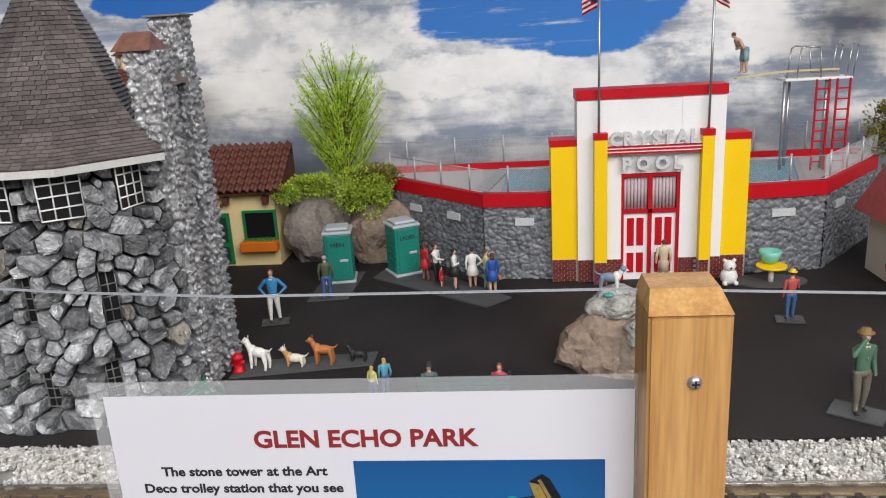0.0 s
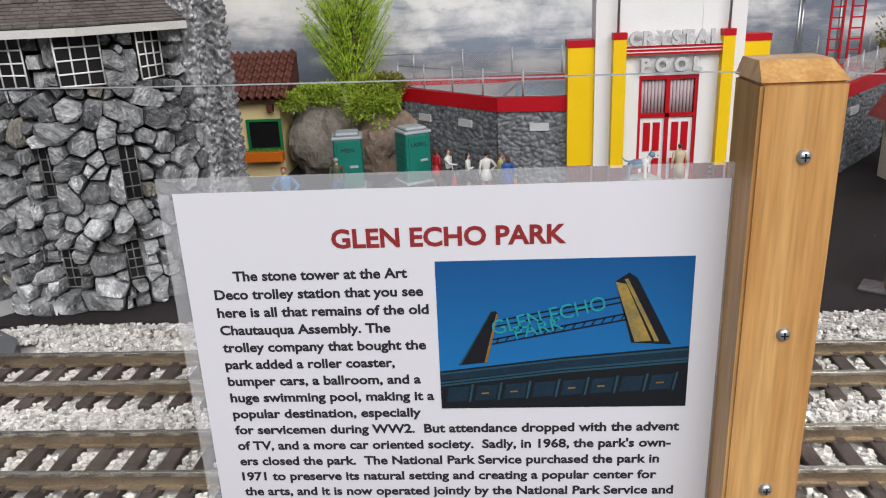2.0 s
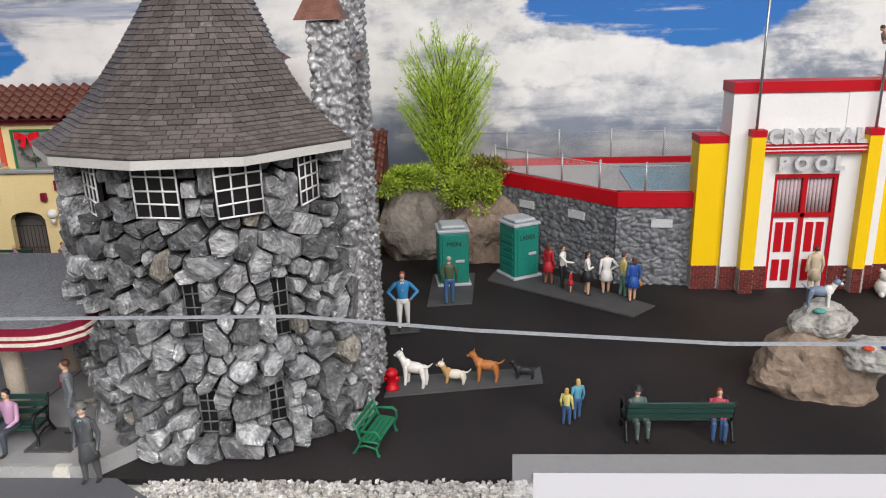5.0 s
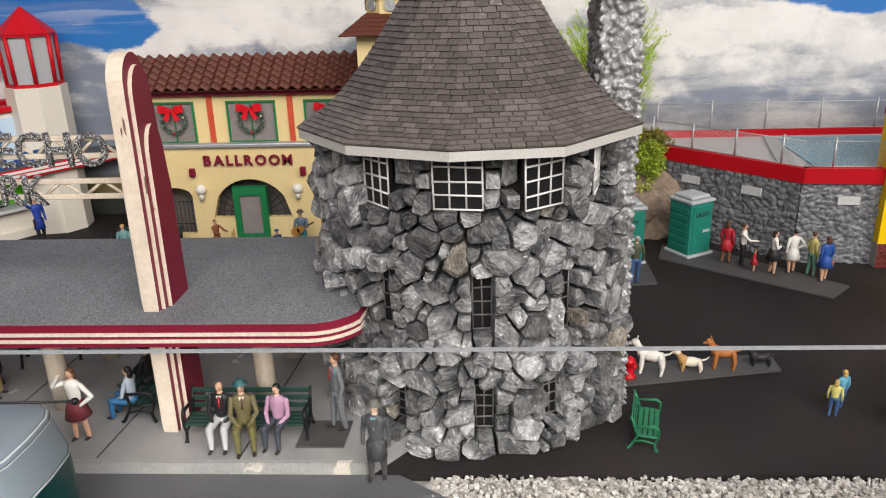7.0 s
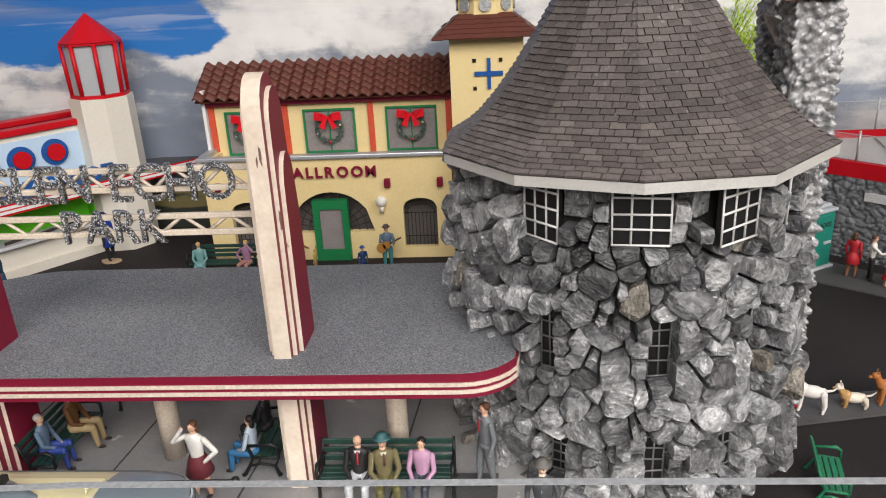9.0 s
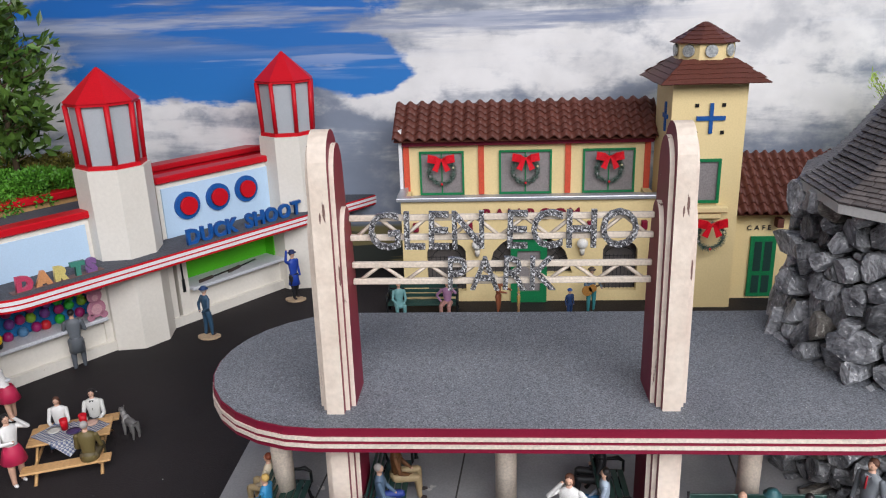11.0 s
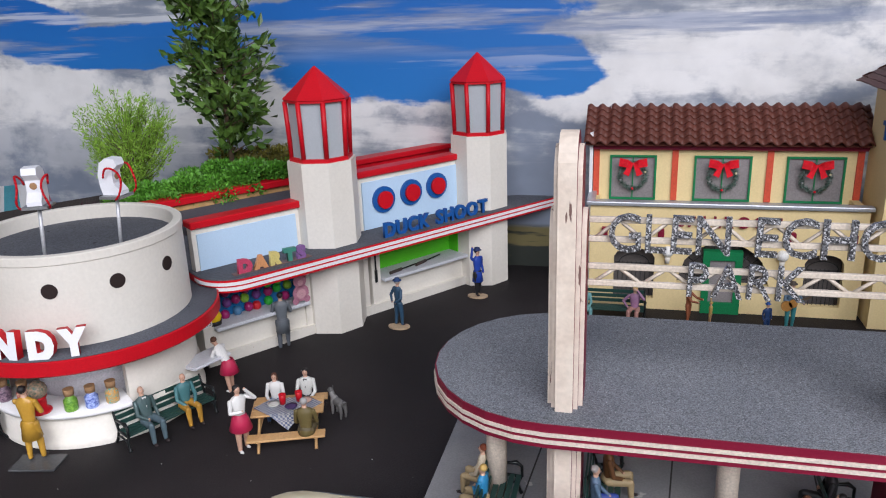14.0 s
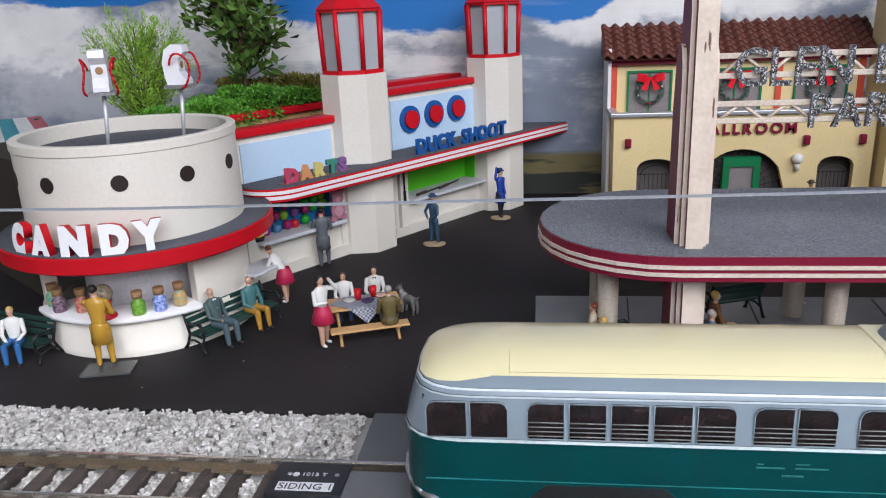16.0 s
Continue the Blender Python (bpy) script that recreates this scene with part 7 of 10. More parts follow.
for k in range(len(line) - 1):
    bm.faces.new((f0[k], f0[k + 1], f1[k + 1], f1[k]))
    bm.faces.new((k0[k + 1], k0[k], k1[k], k1[k + 1]))
    bm.faces.new((f0[k + 1], f0[k], k0[k], k0[k + 1]))
bm.faces.new((f0[0], f1[0], k1[0], k0[0]))
bm.faces.new((f0[-1], k0[-1], k1[-1], f1[-1]))
barrier = thing("acrylic_barrier", None, "clear scratched acrylic sheet in front of the layout", "barrier")
part("sheet", bm, clear, barrier).visible_shadow = False
bm = B()
top = [[bm.verts.new((x, y + dy, z + dz)) for dy, dz in ((0, 0), (0, 0.0004), (0.003, 0.0004), (0.003, 0))] for x, y, z in line]
for a, b_ in zip(top, top[1:]):
    for k in range(4):
        bm.faces.new((a[k], b_[k], b_[(k + 1) % 4], a[(k + 1) % 4]))
for a in (top[0], top[-1]):
    bm.faces.new(a)
part("polished_edge", bm, mat("acrylic_edge", (0.34, 0.36, 0.38), 0.25, scale=30, bump=0.05), barrier, "bright sawn upper edge").visible_shadow = False

info = thing("information_sign", Matrix.Translation((-0.033, 0.397, 0.0)), "printed white information sheet in a clear plastic sleeve", "sign")
PL, PR, PT = -0.1435, 0.1425, 0.2165
bm = B()
box(bm, PL, PR, -0.0002, 0.0002, 0.0, PT)
part("sheet", bm, paper, info, "white printed sheet")
bm = B()
# pale see-through colour paints a flat haze into the plastic film
film_mat = bpy.data.materials.new("sleeve_haze_film")
film_mat.use_nodes = True
fb_ = film_mat.node_tree.nodes["Principled BSDF"]
fb_.inputs["Base Color"].default_value = (0.72, 0.74, 0.77, 1)
fb_.inputs["Roughness"].default_value, fb_.inputs["Alpha"].default_value = 0.25, 0.17
box(bm, PL - 0.0085, PR + 0.003, 0.0008, 0.0014, 0.0, PT + 0.008)
ob = part("sleeve", bm, film_mat, info, "clear plastic sleeve")
ob.visible_shadow = False
flat_text(info, "title", "GLEN ECHO PARK", -0.0620, 0.0610, -0.0004, 0.1848, 0.0104, inkred, 0.00042)
TEXT = (("The stone tower at the Art", -0.1175, -0.0230), ("Deco trolley station that you see", -0.1290, -0.0150), ("here is all that remains of the old", -0.1290, -0.0125), ("Chautauqua Assembly. The", -0.1290, -0.0340), ("trolley company that bought the", -0.1290, -0.0150), ("park added a roller coaster,", -0.1290, -0.0330), ("bumper cars, a ballroom, and a", -0.1290, -0.0190), ("huge swimming pool, making it a", -0.1290, -0.0120), ("popular destination, especially", -0.1290, -0.0200))
z = 0.1672
LINE = 0.01063
for txt, a, b_ in TEXT:
    flat_text(info, "text_line", txt, a, b_, -0.0004, z, 0.0057, ink, 0.00022)
    z -= LINE
for txt, a, b_ in (("for servicemen during WW2.  But attendance dropped with the advent", -0.1290, 0.1250), ("of TV, and a more car oriented society.  Sadly, in 1968, the park's own-", -0.1290, 0.1210), ("ers closed the park.  The National Park Service purchased the park in", -0.1290, 0.1150), ("1971 to preserve its natural setting and creating a popular center for", -0.1290, 0.1140), ("the arts, and it is now operated jointly by the National Park Service and", -0.1290, 0.1240)):
    flat_text(info, "text_line", txt, a, b_, -0.0004, z, 0.0057, ink, 0.00022)
    z -= LINE
for k in range(4):
    bm = B()
    box(bm, -0.129, 0.10 - 0.03 * (k == 3), -0.0004, -0.0002, z - 0.0003, z + 0.0035)
    part("text_bar", bm, ink, info)
    z -= LINE
# the printed photograph: evening sky, roofline, pylons and sign
ph = thing("photograph")
ph.parent = info
FX0, FX1, FZ0, FZ1 = -0.0080, 0.1275, 0.0872, 0.1758
pb = bpy.data.materials.new("photo_sky")
pb.use_nodes = True
pn, pl_ = pb.node_tree.nodes, pb.node_tree.links
ptc, psep, pr_ = pn.new("ShaderNodeTexCoord"), pn.new("ShaderNodeSeparateXYZ"), pn.new("ShaderNodeValToRGB")
pl_.new(ptc.outputs["Object"], psep.inputs[0])
pmr = pn.new("ShaderNodeMapRange")
pmr.inputs["From Min"].default_value, pmr.inputs["From Max"].default_value = FZ0, FZ1
pl_.new(psep.outputs[2], pmr.inputs["Value"])
pl_.new(pmr.outputs[0], pr_.inputs["Fac"])
pr_.color_ramp.elements[0].color, pr_.color_ramp.elements[1].color = (0.004, 0.150, 0.40, 1), (0.002, 0.070, 0.225, 1)
pl_.new(pr_.outputs[0], pn["Principled BSDF"].inputs["Base Color"])
pn["Principled BSDF"].inputs["Roughness"].default_value = 0.35
bm = B()
box(bm, FX0, FX1, -0.0005, -0.0002, FZ0, FZ1)
part("photo_ground", bm, pb, ph)


def poly(pts_, y, m_, nm):
    bm_ = B()
    a = [bm_.verts.new((FX0 + (FX1 - FX0) * u, y, FZ0 + (FZ1 - FZ0) * v)) for u, v in pts_]
    b2 = [bm_.verts.new((p.co.x, y + 0.00008, p.co.z)) for p in a]
    bm_.faces.new(a)
    bm_.faces.new(b2[::-1])
    for k in range(len(a)):
        bm_.faces.new((a[k], b2[k], b2[(k + 1) % len(a)], a[(k + 1) % len(a)]))
    part(nm, bm_, m_, ph)


pdark = mat("photo_dark", (0.004, 0.006, 0.010), 0.4, scale=60, bump=0)
pmid = mat("photo_mid", (0.005, 0.022, 0.042), 0.4, color2=(0.003, 0.012, 0.024), scale=60, bump=0)
prib = mat("photo_rib", (0.012, 0.060, 0.095), 0.4, scale=60, bump=0)
pgold = mat("photo_gold", (0.30, 0.20, 0.045), 0.4, color2=(0.14, 0.13, 0.06), scale=120, amount=1.0, bump=0)
pamber = mat("photo_amber", (0.22, 0.11, 0.02), 0.4, scale=120, bump=0)
pteal = mat("photo_teal", (0.010, 0.26, 0.29), 0.4, bump=0)


def eave(u):
    """Height of the printed station's roof edge at u across the photograph."""
    return 0.265 + 0.20 * u - 0.05 * u * u


poly([(0, 0), (1, 0), (1, eave(1)), (0.5, eave(0.5)), (0, eave(0))], -0.0006, pdark, "photo_roof")
poly([(0, 0.20), (0.5, 0.275), (1, 0.325), (1, eave(1) - 0.02), (0.5, eave(0.5) - 0.02), (0, eave(0) - 0.02)], -0.00068, pmid, "photo_roof")
for dv in (0.012, 0.075, 0.095):
    poly([(0, eave(0) - dv - 0.012), (0.5, eave(0.5) - dv - 0.012), (1, eave(1) - dv - 0.014), (1, eave(1) - dv), (0.5, eave(0.5) - dv), (0, eave(0) - dv)], -0.00072, prib, "photo_eave")
for k in range(8):
    u = 0.02 + 0.118 * k
    v = 0.045 + 0.085 * u
    poly([(u, v), (u + 0.086, v + 0.007), (u + 0.100, v + 0.112), (u + 0.014, v + 0.104)], -0.00074, pmid, "photo_window")
    poly([(u + 0.094, v), (u + 0.102, v), (u + 0.118, v + 0.125), (u + 0.108, v + 0.124)], -0.00076, prib, "photo_mullion")
    if k in (1, 2, 4, 5, 7):
        poly([(u + 0.03, v + 0.045), (u + 0.060, v + 0.048), (u + 0.060, v + 0.058), (u + 0.03, v + 0.055)], -0.00078, pamber, "photo_lamp")
poly([(0.078, 0.307), (0.195, 0.325), (0.243, 0.655), (0.232, 0.672), (0.212, 0.665)], -0.0007, pdark, "photo_pylon")
poly([(0.183, 0.325), (0.195, 0.327), (0.243, 0.655), (0.235, 0.655)], -0.00078, pamber, "photo_pylon")
poly([(0.080, 0.312), (0.089, 0.312), (0.214, 0.662), (0.208, 0.655)], -0.00078, prib, "photo_pylon")
poly([(0.770, 0.446), (0.928, 0.430), (0.785, 0.868), (0.752, 0.905), (0.700, 0.850)], -0.0007, pdark, "photo_pylon")
poly([(0.700, 0.848), (0.742, 0.832), (0.848, 0.457), (0.783, 0.450)], -0.00076, pgold, "photo_pylon")
poly([(0.735, 0.862), (0.748, 0.868), (0.880, 0.452), (0.862, 0.452)], -0.00078, pgold, "photo_pylon")
for v0, v1 in ((0.445, 0.600), (0.475, 0.640), (0.560, 0.720), (0.595, 0.755)):
    poly([(0.215, v0), (0.765, v1), (0.765, v1 + 0.010), (0.215, v0 + 0.010)], -0.0007, pdark, "photo_beam")
for k in range(14):
    u = 0.23 + 0.038 * k
    poly([(u, 0.455 + 0.29 * (u - 0.215)), (u + 0.006, 0.455 + 0.29 * (u - 0.215)), (u + 0.020, 0.485 + 0.29 * (u - 0.2)), (u + 0.014, 0.485 + 0.29 * (u - 0.2))], -0.0007, pdark, "photo_brace")
for txt, u, v, w_, hh, rot in (("GLEN ECHO", 0.447, 0.592, 0.0620, 0.0088, -13.0), ("PARK", 0.408, 0.515, 0.0265, 0.0080, -13.0)):
    me = lettering(txt, hh, 0.0002, width=w_)
    me.materials.append(pteal)
    piece("photo_word", me, ph, Matrix.Translation((FX0 + (FX1 - FX0) * u, -0.0009, FZ0 + (FZ1 - FZ0) * v)) @ Matrix.Rotation(radians(rot), 4, "Y"))

# ---- the tram ----
# local: x along the car, nose at x = 0 (it points to -x), y from the near side to the far side, z up from the rail head
TL, TW = 0.466, 0.104
tram = thing("tram", Matrix.Translation((-1.228, 0.594, 0.0135)), "streamlined model tram, cream roof, blue-grey window band, green sides", "tram")


def hull(z):
    """Half width and end inset of the body at height z over the rail."""
    if z < 0.0725:
        return TW / 2, 0.0010
    if z < 0.1005:
        u = (z - 0.0725) / 0.028
        return TW / 2 - 0.0015 * u, 0.001 + 0.008 * u
    u = min(1.0, (z - 0.1005) / 0.0178)
    return (TW / 2 - 0.0015) * math.cos(u * math.pi / 2 * 0.93) ** 0.62, 0.009 + 0.045 * u ** 2.2


def ring_at(z, grow=0.0, n=10):
    hw, ins = hull(z)
    hw += grow
    rx = 0.040
    out = []
    x0, x1 = ins - grow, TL - ins + grow
    for k in range(n + 1):
        a = radians(90 + 180 * k / n)
        out.append((x0 + rx + rx * math.copysign(abs(math.cos(a)) ** 0.85, math.cos(a)), hw * math.copysign(abs(math.sin(a)) ** 0.55, math.sin(a)), z))
    for k in range(n + 1):
        a = radians(-90 + 180 * k / n)
        out.append((x1 - rx + rx * math.copysign(abs(math.cos(a)) ** 0.85, math.cos(a)), hw * math.copysign(abs(math.sin(a)) ** 0.55, math.sin(a)), z))
    return out


def shell(nm, zs, m_, lab="", grow=0.0, cap=False, parent=None):
    bm_ = B()
    rr = [[bm_.verts.new(p) for p in ring_at(z_, grow)] for z_ in zs]
    n = len(rr[0])
    for a, b_ in zip(rr, rr[1:]):
        for k in range(n):
            f = bm_.faces.new((a[k], a[(k + 1) % n], b_[(k + 1) % n], b_[k]))
            f.smooth = True
    if cap:
        bm_.faces.new(rr[-1])
    return part(nm, bm_, m_, parent or tram, lab)


shell("lower_body", [0.012, 0.016, 0.030, 0.050, 0.0700], cargreen, "glossy teal-green lower body")
shell("belt_line", [0.0700, 0.0708, 0.0716, 0.0722], carstripe, "pale belt line", 0.0006)
shell("window_band", [0.0722, 0.078, 0.084, 0.090, 0.096, 0.1000], cargrey, "blue-grey window band")
shell("drip_rail", [0.1000, 0.1006, 0.1012], carstripe, "", 0.0006)
shell("roof_side", [0.1012, 0.1030, 0.1040], cargrey, "blue-grey roof edge")
shell("drip_rail", [0.1040, 0.1046, 0.1051], carstripe, "", 0.0005)
shell("roof_side", [0.1051, 0.1070, 0.1090, 0.1100], cargrey, "blue-grey roof edge")
bm = B()
rr = [[bm.verts.new(p) for p in ring_at(z_)] for z_ in (0.1100, 0.1112, 0.1126, 0.1140, 0.1153, 0.1164, 0.1172, 0.1177)]
n = len(rr[0])
for a, b_ in zip(rr, rr[1:]):
    for k in range(n):
        f = bm.faces.new((a[k], a[(k + 1) % n], b_[(k + 1) % n], b_[k]))
        f.smooth = True
        f.material_index = 1 if sum(v.co.x for v in f.verts) / 4 > TL - 0.068 else 0
f = bm.faces.new(rr[-1])
f.smooth = True
r_ = bmesh.ops.bisect_plane(bm, geom=bm.verts[:] + bm.edges[:] + bm.faces[:], plane_co=(TL - 0.066, 0, 0), plane_no=(1, 0, 0))
for f in bm.faces:
    f.material_index = 1 if f.calc_center_median().x > TL - 0.066 else 0
part("roof", bm, [carcream, cargrey], tram, "cream roof with a blue-grey tail")
bm = B()
low = [bm.verts.new(ring_at(0.1098 - 0.0044 * math.sin(math.pi * k / 10) ** 0.6, 0.0005)[k]) for k in range(11)]
mid = [bm.verts.new(ring_at(0.1101 - 0.0022 * math.sin(math.pi * k / 10) ** 0.6, 0.0005)[k]) for k in range(11)]
high = [bm.verts.new(ring_at(0.1104, 0.0003)[k]) for k in range(11)]
for ra_, rb_ in ((low, mid), (mid, high)):
    for k in range(10):
        bm.faces.new((ra_[k], ra_[k + 1], rb_[k + 1], rb_[k])).smooth = True
part("nose_cap", bm, carcream, tram, "cream brow over the windscreen")
# seams of the cream roof panel
bm = B()
pr = None
for k in range(15):
    z_ = 0.1106 + 0.0071 * math.sin(math.pi * k / 14)
    p = (0.0711, (hull(z_)[0] + 0.0001) * (-1 if k < 7 else (1 if k > 7 else 0)), z_)
    if pr and k != 7 and k != 8:
        rod(bm, pr, p, 0.0002, n=4)
    pr = p
rod(bm, (0.0711, -hull(0.1112)[0], 0.1112), (TL - 0.072, -hull(0.1112)[0], 0.1112), 0.00025, n=4)
part("roof_seam", bm, mat("seam_shade", (0.42, 0.38, 0.2), 0.5, scale=30, bump=0), tram)
WIN = [(0.0200, 0.0450), (0.0472, 0.0702)] + [(0.0822 + 0.0250 * k, 0.1044 + 0.0250 * k) for k in range(5)] + [(0.2145, 0.2365), (0.2388, 0.2608)] + [(0.2725 + 0.0241 * k, 0.2940 + 0.0241 * k) for k in range(5)] + [(0.4070, 0.4340)]
for sgn in (-1, 1):
    for k, (a, b_) in enumerate(WIN):
        w = thing("side_window")
        w.parent = tram
        bm = B()
        y = sgn * (TW / 2 - 0.0002)
        first, last_ = k in (0, 2, 7, 9, 14), k in (1, 6, 8, 13, 14)
        ra, rb = (0.0050 if first else 0.0005), (0.0050 if last_ else 0.0005)
        prof = [(a + 0.0006, 0.0732), (b_ - 0.0006, 0.0732), (b_, 0.0740), (b_, 0.0975 - rb), (b_ - rb * 0.3, 0.0975 - rb * 0.3), (b_ - rb, 0.0975), (a + ra, 0.0975), (a + ra * 0.3, 0.0975 - ra * 0.3), (a, 0.0975 - ra), (a, 0.0740)]
        n8 = len(prof)
        v0 = [bm.verts.new((x, y - sgn * 0.0012, z)) for x, z in prof]
        v1 = [bm.verts.new((x, y + sgn * 0.0004, z)) for x, z in prof]
        bm.faces.new(v1)
        bm.faces.new(v0[::-1])
        for q in range(n8):
            bm.faces.new((v0[q], v0[(q + 1) % n8], v1[(q + 1) % n8], v1[q]))
        part("pane", bm, carglass, w, "dark window")
        bm = B()
        for q in range(n8):
            p0, p1 = prof[q], prof[(q + 1) % n8]
            rod(bm, (p0[0], y + sgn * 0.0003, p0[1]), (p1[0], y + sgn * 0.0003, p1[1]), 0.0004, n=5)
        part("window_frame", bm, cargrey, w)
        if 2 <= k < 14:
            for zz in (0.0754, 0.0785, 0.0816, 0.0847):
                bm = B()
                rod(bm, (a, y + sgn * 0.0006, zz), (b_, y + sgn * 0.0006, zz), 0.00038, n=4)
                part("guard_bar", bm, barsteel, w)
for sgn in (-1, 1):
    bm = B()
    vs = [bm.verts.new((0.0165 - 0.006 * (1 - abs(u)), u * 0.020 + sgn * 0.021, z_)) for u, z_ in ((-1, 0.076), (1, 0.076), (1, 0.096), (-1, 0.096))]
    bm.faces.new(vs)
    v2 = [bm.verts.new((v.co.x + 0.004, v.co.y, v.co.z)) for v in vs]
    bm.faces.new(v2[::-1])
    for q in range(4):
        bm.faces.new((vs[q], v2[q], v2[(q + 1) % 4], vs[(q + 1) % 4]))
    part("windscreen", bm, carglass, tram, "dark windscreen")
bm = B()
rod(bm, (0.003, 0, 0.046), (-0.0012, 0, 0.046), 0.008, n=20)
part("headlight", bm, mat("headlight_glass", (0.7, 0.72, 0.72), 0.15, metal=0.3), tram, "round headlight")
bm = B()
pr = None
for k in range(9):
    a = radians(105 + 150 * k / 8)
    p = (0.034 + 0.036 * math.cos(a), 0.054 * math.sin(a), 0.026)
    if pr:
        rod(bm, pr, p, 0.0022, n=6)
    pr = p
part("bumper", bm, steel, tram, "chrome bumper")
# thin strip whose lighter teal paints the faint highlight along the side
bm = B()
box(bm, 0.018, TL - 0.03, -TW / 2 - 0.0005, -TW / 2 + 0.0004, 0.0424, 0.0430)
part("side_line", bm, mat("teal_highlight", (0.012, 0.13, 0.13), 0.35, bump=0), tram)
bm = B()
for a, b_, z0, z1 in ((0.218, 0.234, 0.0575, 0.0583), (0.240, 0.2586, 0.0575, 0.0583), (0.218, 0.222, 0.0600, 0.0606), (0.240, 0.248, 0.0604, 0.0610), (0.233, 0.245, 0.0522, 0.0532)):
    box(bm, a, b_, -TW / 2 - 0.0006, -TW / 2 + 0.0004, z0, z1)
part("name_bar", bm, mat("pale_green_script", (0.022, 0.125, 0.12), 0.4), tram, "pale script mark on the side")
for cx_ in (0.130, 0.336):
    trk = thing("bogie")
    trk.parent = tram
    bm = B()
    for sgn in (-1, 1):
        bevelled(bm, cx_ - 0.042, cx_ + 0.042, sgn * 0.040 - 0.003, sgn * 0.040 + 0.003, 0.006, 0.014, 0.0015, 1)
    part("bogie_frame", bm, iron, trk)
    for dx in (-0.026, 0.026):
        for sgn in (-1, 1):
            bm = B()
            rod(bm, (cx_ + dx, sgn * 0.0235, 0.0115), (cx_ + dx, sgn * 0.029, 0.0115), 0.0115, n=20)
            part("wheel", bm, iron, trk)
    # flat dark plate over the side, painting the shade under the arch
    bm = B()
    pl = [(cx_ - 0.050, 0.004), (cx_ - 0.047, 0.030), (cx_ - 0.036, 0.0405), (cx_ + 0.036, 0.0405), (cx_ + 0.047, 0.030), (cx_ + 0.050, 0.004)]
    v0 = [bm.verts.new((x, -TW / 2 - 0.0005, max(z, 0.0118))) for x, z in pl]
    v1 = [bm.verts.new((x, -TW / 2 + 0.002, max(z, 0.0118))) for x, z in pl]
    bm.faces.new(v0)
    bm.faces.new(v1[::-1])
    for q in range(6):
        bm.faces.new((v0[q], v1[q], v1[(q + 1) % 6], v0[(q + 1) % 6]))
    part("wheel_arch", bm, shade_black, trk, "dark plate painted as the shaded wheel opening")
bm = B()
rr = []
for u, hw, zz in ((0.0, 0.012, 0.1177), (0.1, 0.019, 0.1240), (0.3, 0.021, 0.1260), (0.6, 0.019, 0.1240), (1.0, 0.006, 0.1180)):
    x = 0.302 + 0.066 * u
    rr.append([bm.verts.new((x, hw * math.cos(radians(a)), 0.1165 + (zz - 0.1165) * math.sin(radians(a)) ** 0.5)) for a in (0.01, 30, 60, 90, 120, 150, 179.99)])
for a, b_ in zip(rr, rr[1:]):
    for k in range(6):
        bm.faces.new((a[k], a[k + 1], b_[k + 1], b_[k])).smooth = True
bm.faces.new(rr[0])
part("trolley_shroud", bm, cargrey, tram, "blue-grey shroud under the trolley pole")
bm = B()
bevelled(bm, 0.296, 0.400, -0.024, 0.024, 0.1160, 0.1183, 0.0008, 1)
part("roof_walk", bm, carcream, tram)
bm = B()
for dy in (-0.006, -0.003, 0.003, 0.006):
    rod(bm, (0.316, dy, 0.1285), (0.345, dy, 0.1310), 0.0013, n=6)
box(bm, 0.312, 0.320, -0.009, 0.009, 0.1255, 0.1295)
box(bm, 0.343, 0.347, -0.008, 0.008, 0.1290, 0.1335)
part("pole_springs", bm, iron, tram, "black pole base with springs")
bm = B()
rod(bm, (0.320, 0, 0.1295), (0.495, 0.001, 0.1340), 0.0012, 0.0009, 6)
ball(bm, (0.495, 0.001, 0.1340), 0.0028, 2)
part("trolley_pole", bm, iron, tram, "long black trolley pole")
bm = B()
for k in range(2):
    pts_ = [(0.395, -0.012 + 0.02 * k, 0.1183), (0.395, -0.012 + 0.02 * k, 0.1223), (0.397, -0.012 + 0.02 * k, 0.1223)]
    for a, b_ in zip(pts_, pts_[1:]):
        rod(bm, a, b_, 0.0008, n=5)
part("pole_hook", bm, carcream, tram)

# track detector box between the rails
box_ = thing("track_box", Matrix.Translation((-1.308, 0.599, 0.0)), "black plastic track box with a white label plate between the rails", "track box")
bm = B()
bevelled(bm, -0.0285, 0.0285, -0.020, 0.020, 0.002, 0.0125, 0.0015, 2)
part("case", bm, mat("black_plastic", (0.014, 0.015, 0.018), 0.4), box_)
bm = B()
box(bm, -0.021, 0.021, -0.016, -0.006, 0.0125, 0.0128)
part("label_plate", bm, mat("label_grey", (0.52, 0.53, 0.55), 0.45), box_, "white label plate")
me = lettering("SIDING 1", 0.0072, 0.0002, width=0.039)
me.materials.append(ink)
piece("word", me, box_, Matrix.Translation((0, -0.0147, 0.0130)) @ Matrix.Rotation(radians(-90), 4, "X"))
me = lettering("1015 T", 0.0042, 0.0002, width=0.018)
me.materials.append(mat("pale_print", (0.5, 0.5, 0.52), 0.5))
for x in (-0.0155, 0.0205):
    bm = B()
    rod(bm, (x, 0.004, 0.0124), (x, 0.004, 0.0131), 0.0019, 0.0016, 12)
    part("screw", bm, steel, box_, "steel screw")
bm = B()
rod(bm, (-0.0105, 0.0035, 0.0124), (-0.0105, 0.0035, 0.0127), 0.0026, n=14)
part("print_mark", bm, mat("pale_print", (0.5, 0.5, 0.52), 0.5), box_, "pale printed blot")
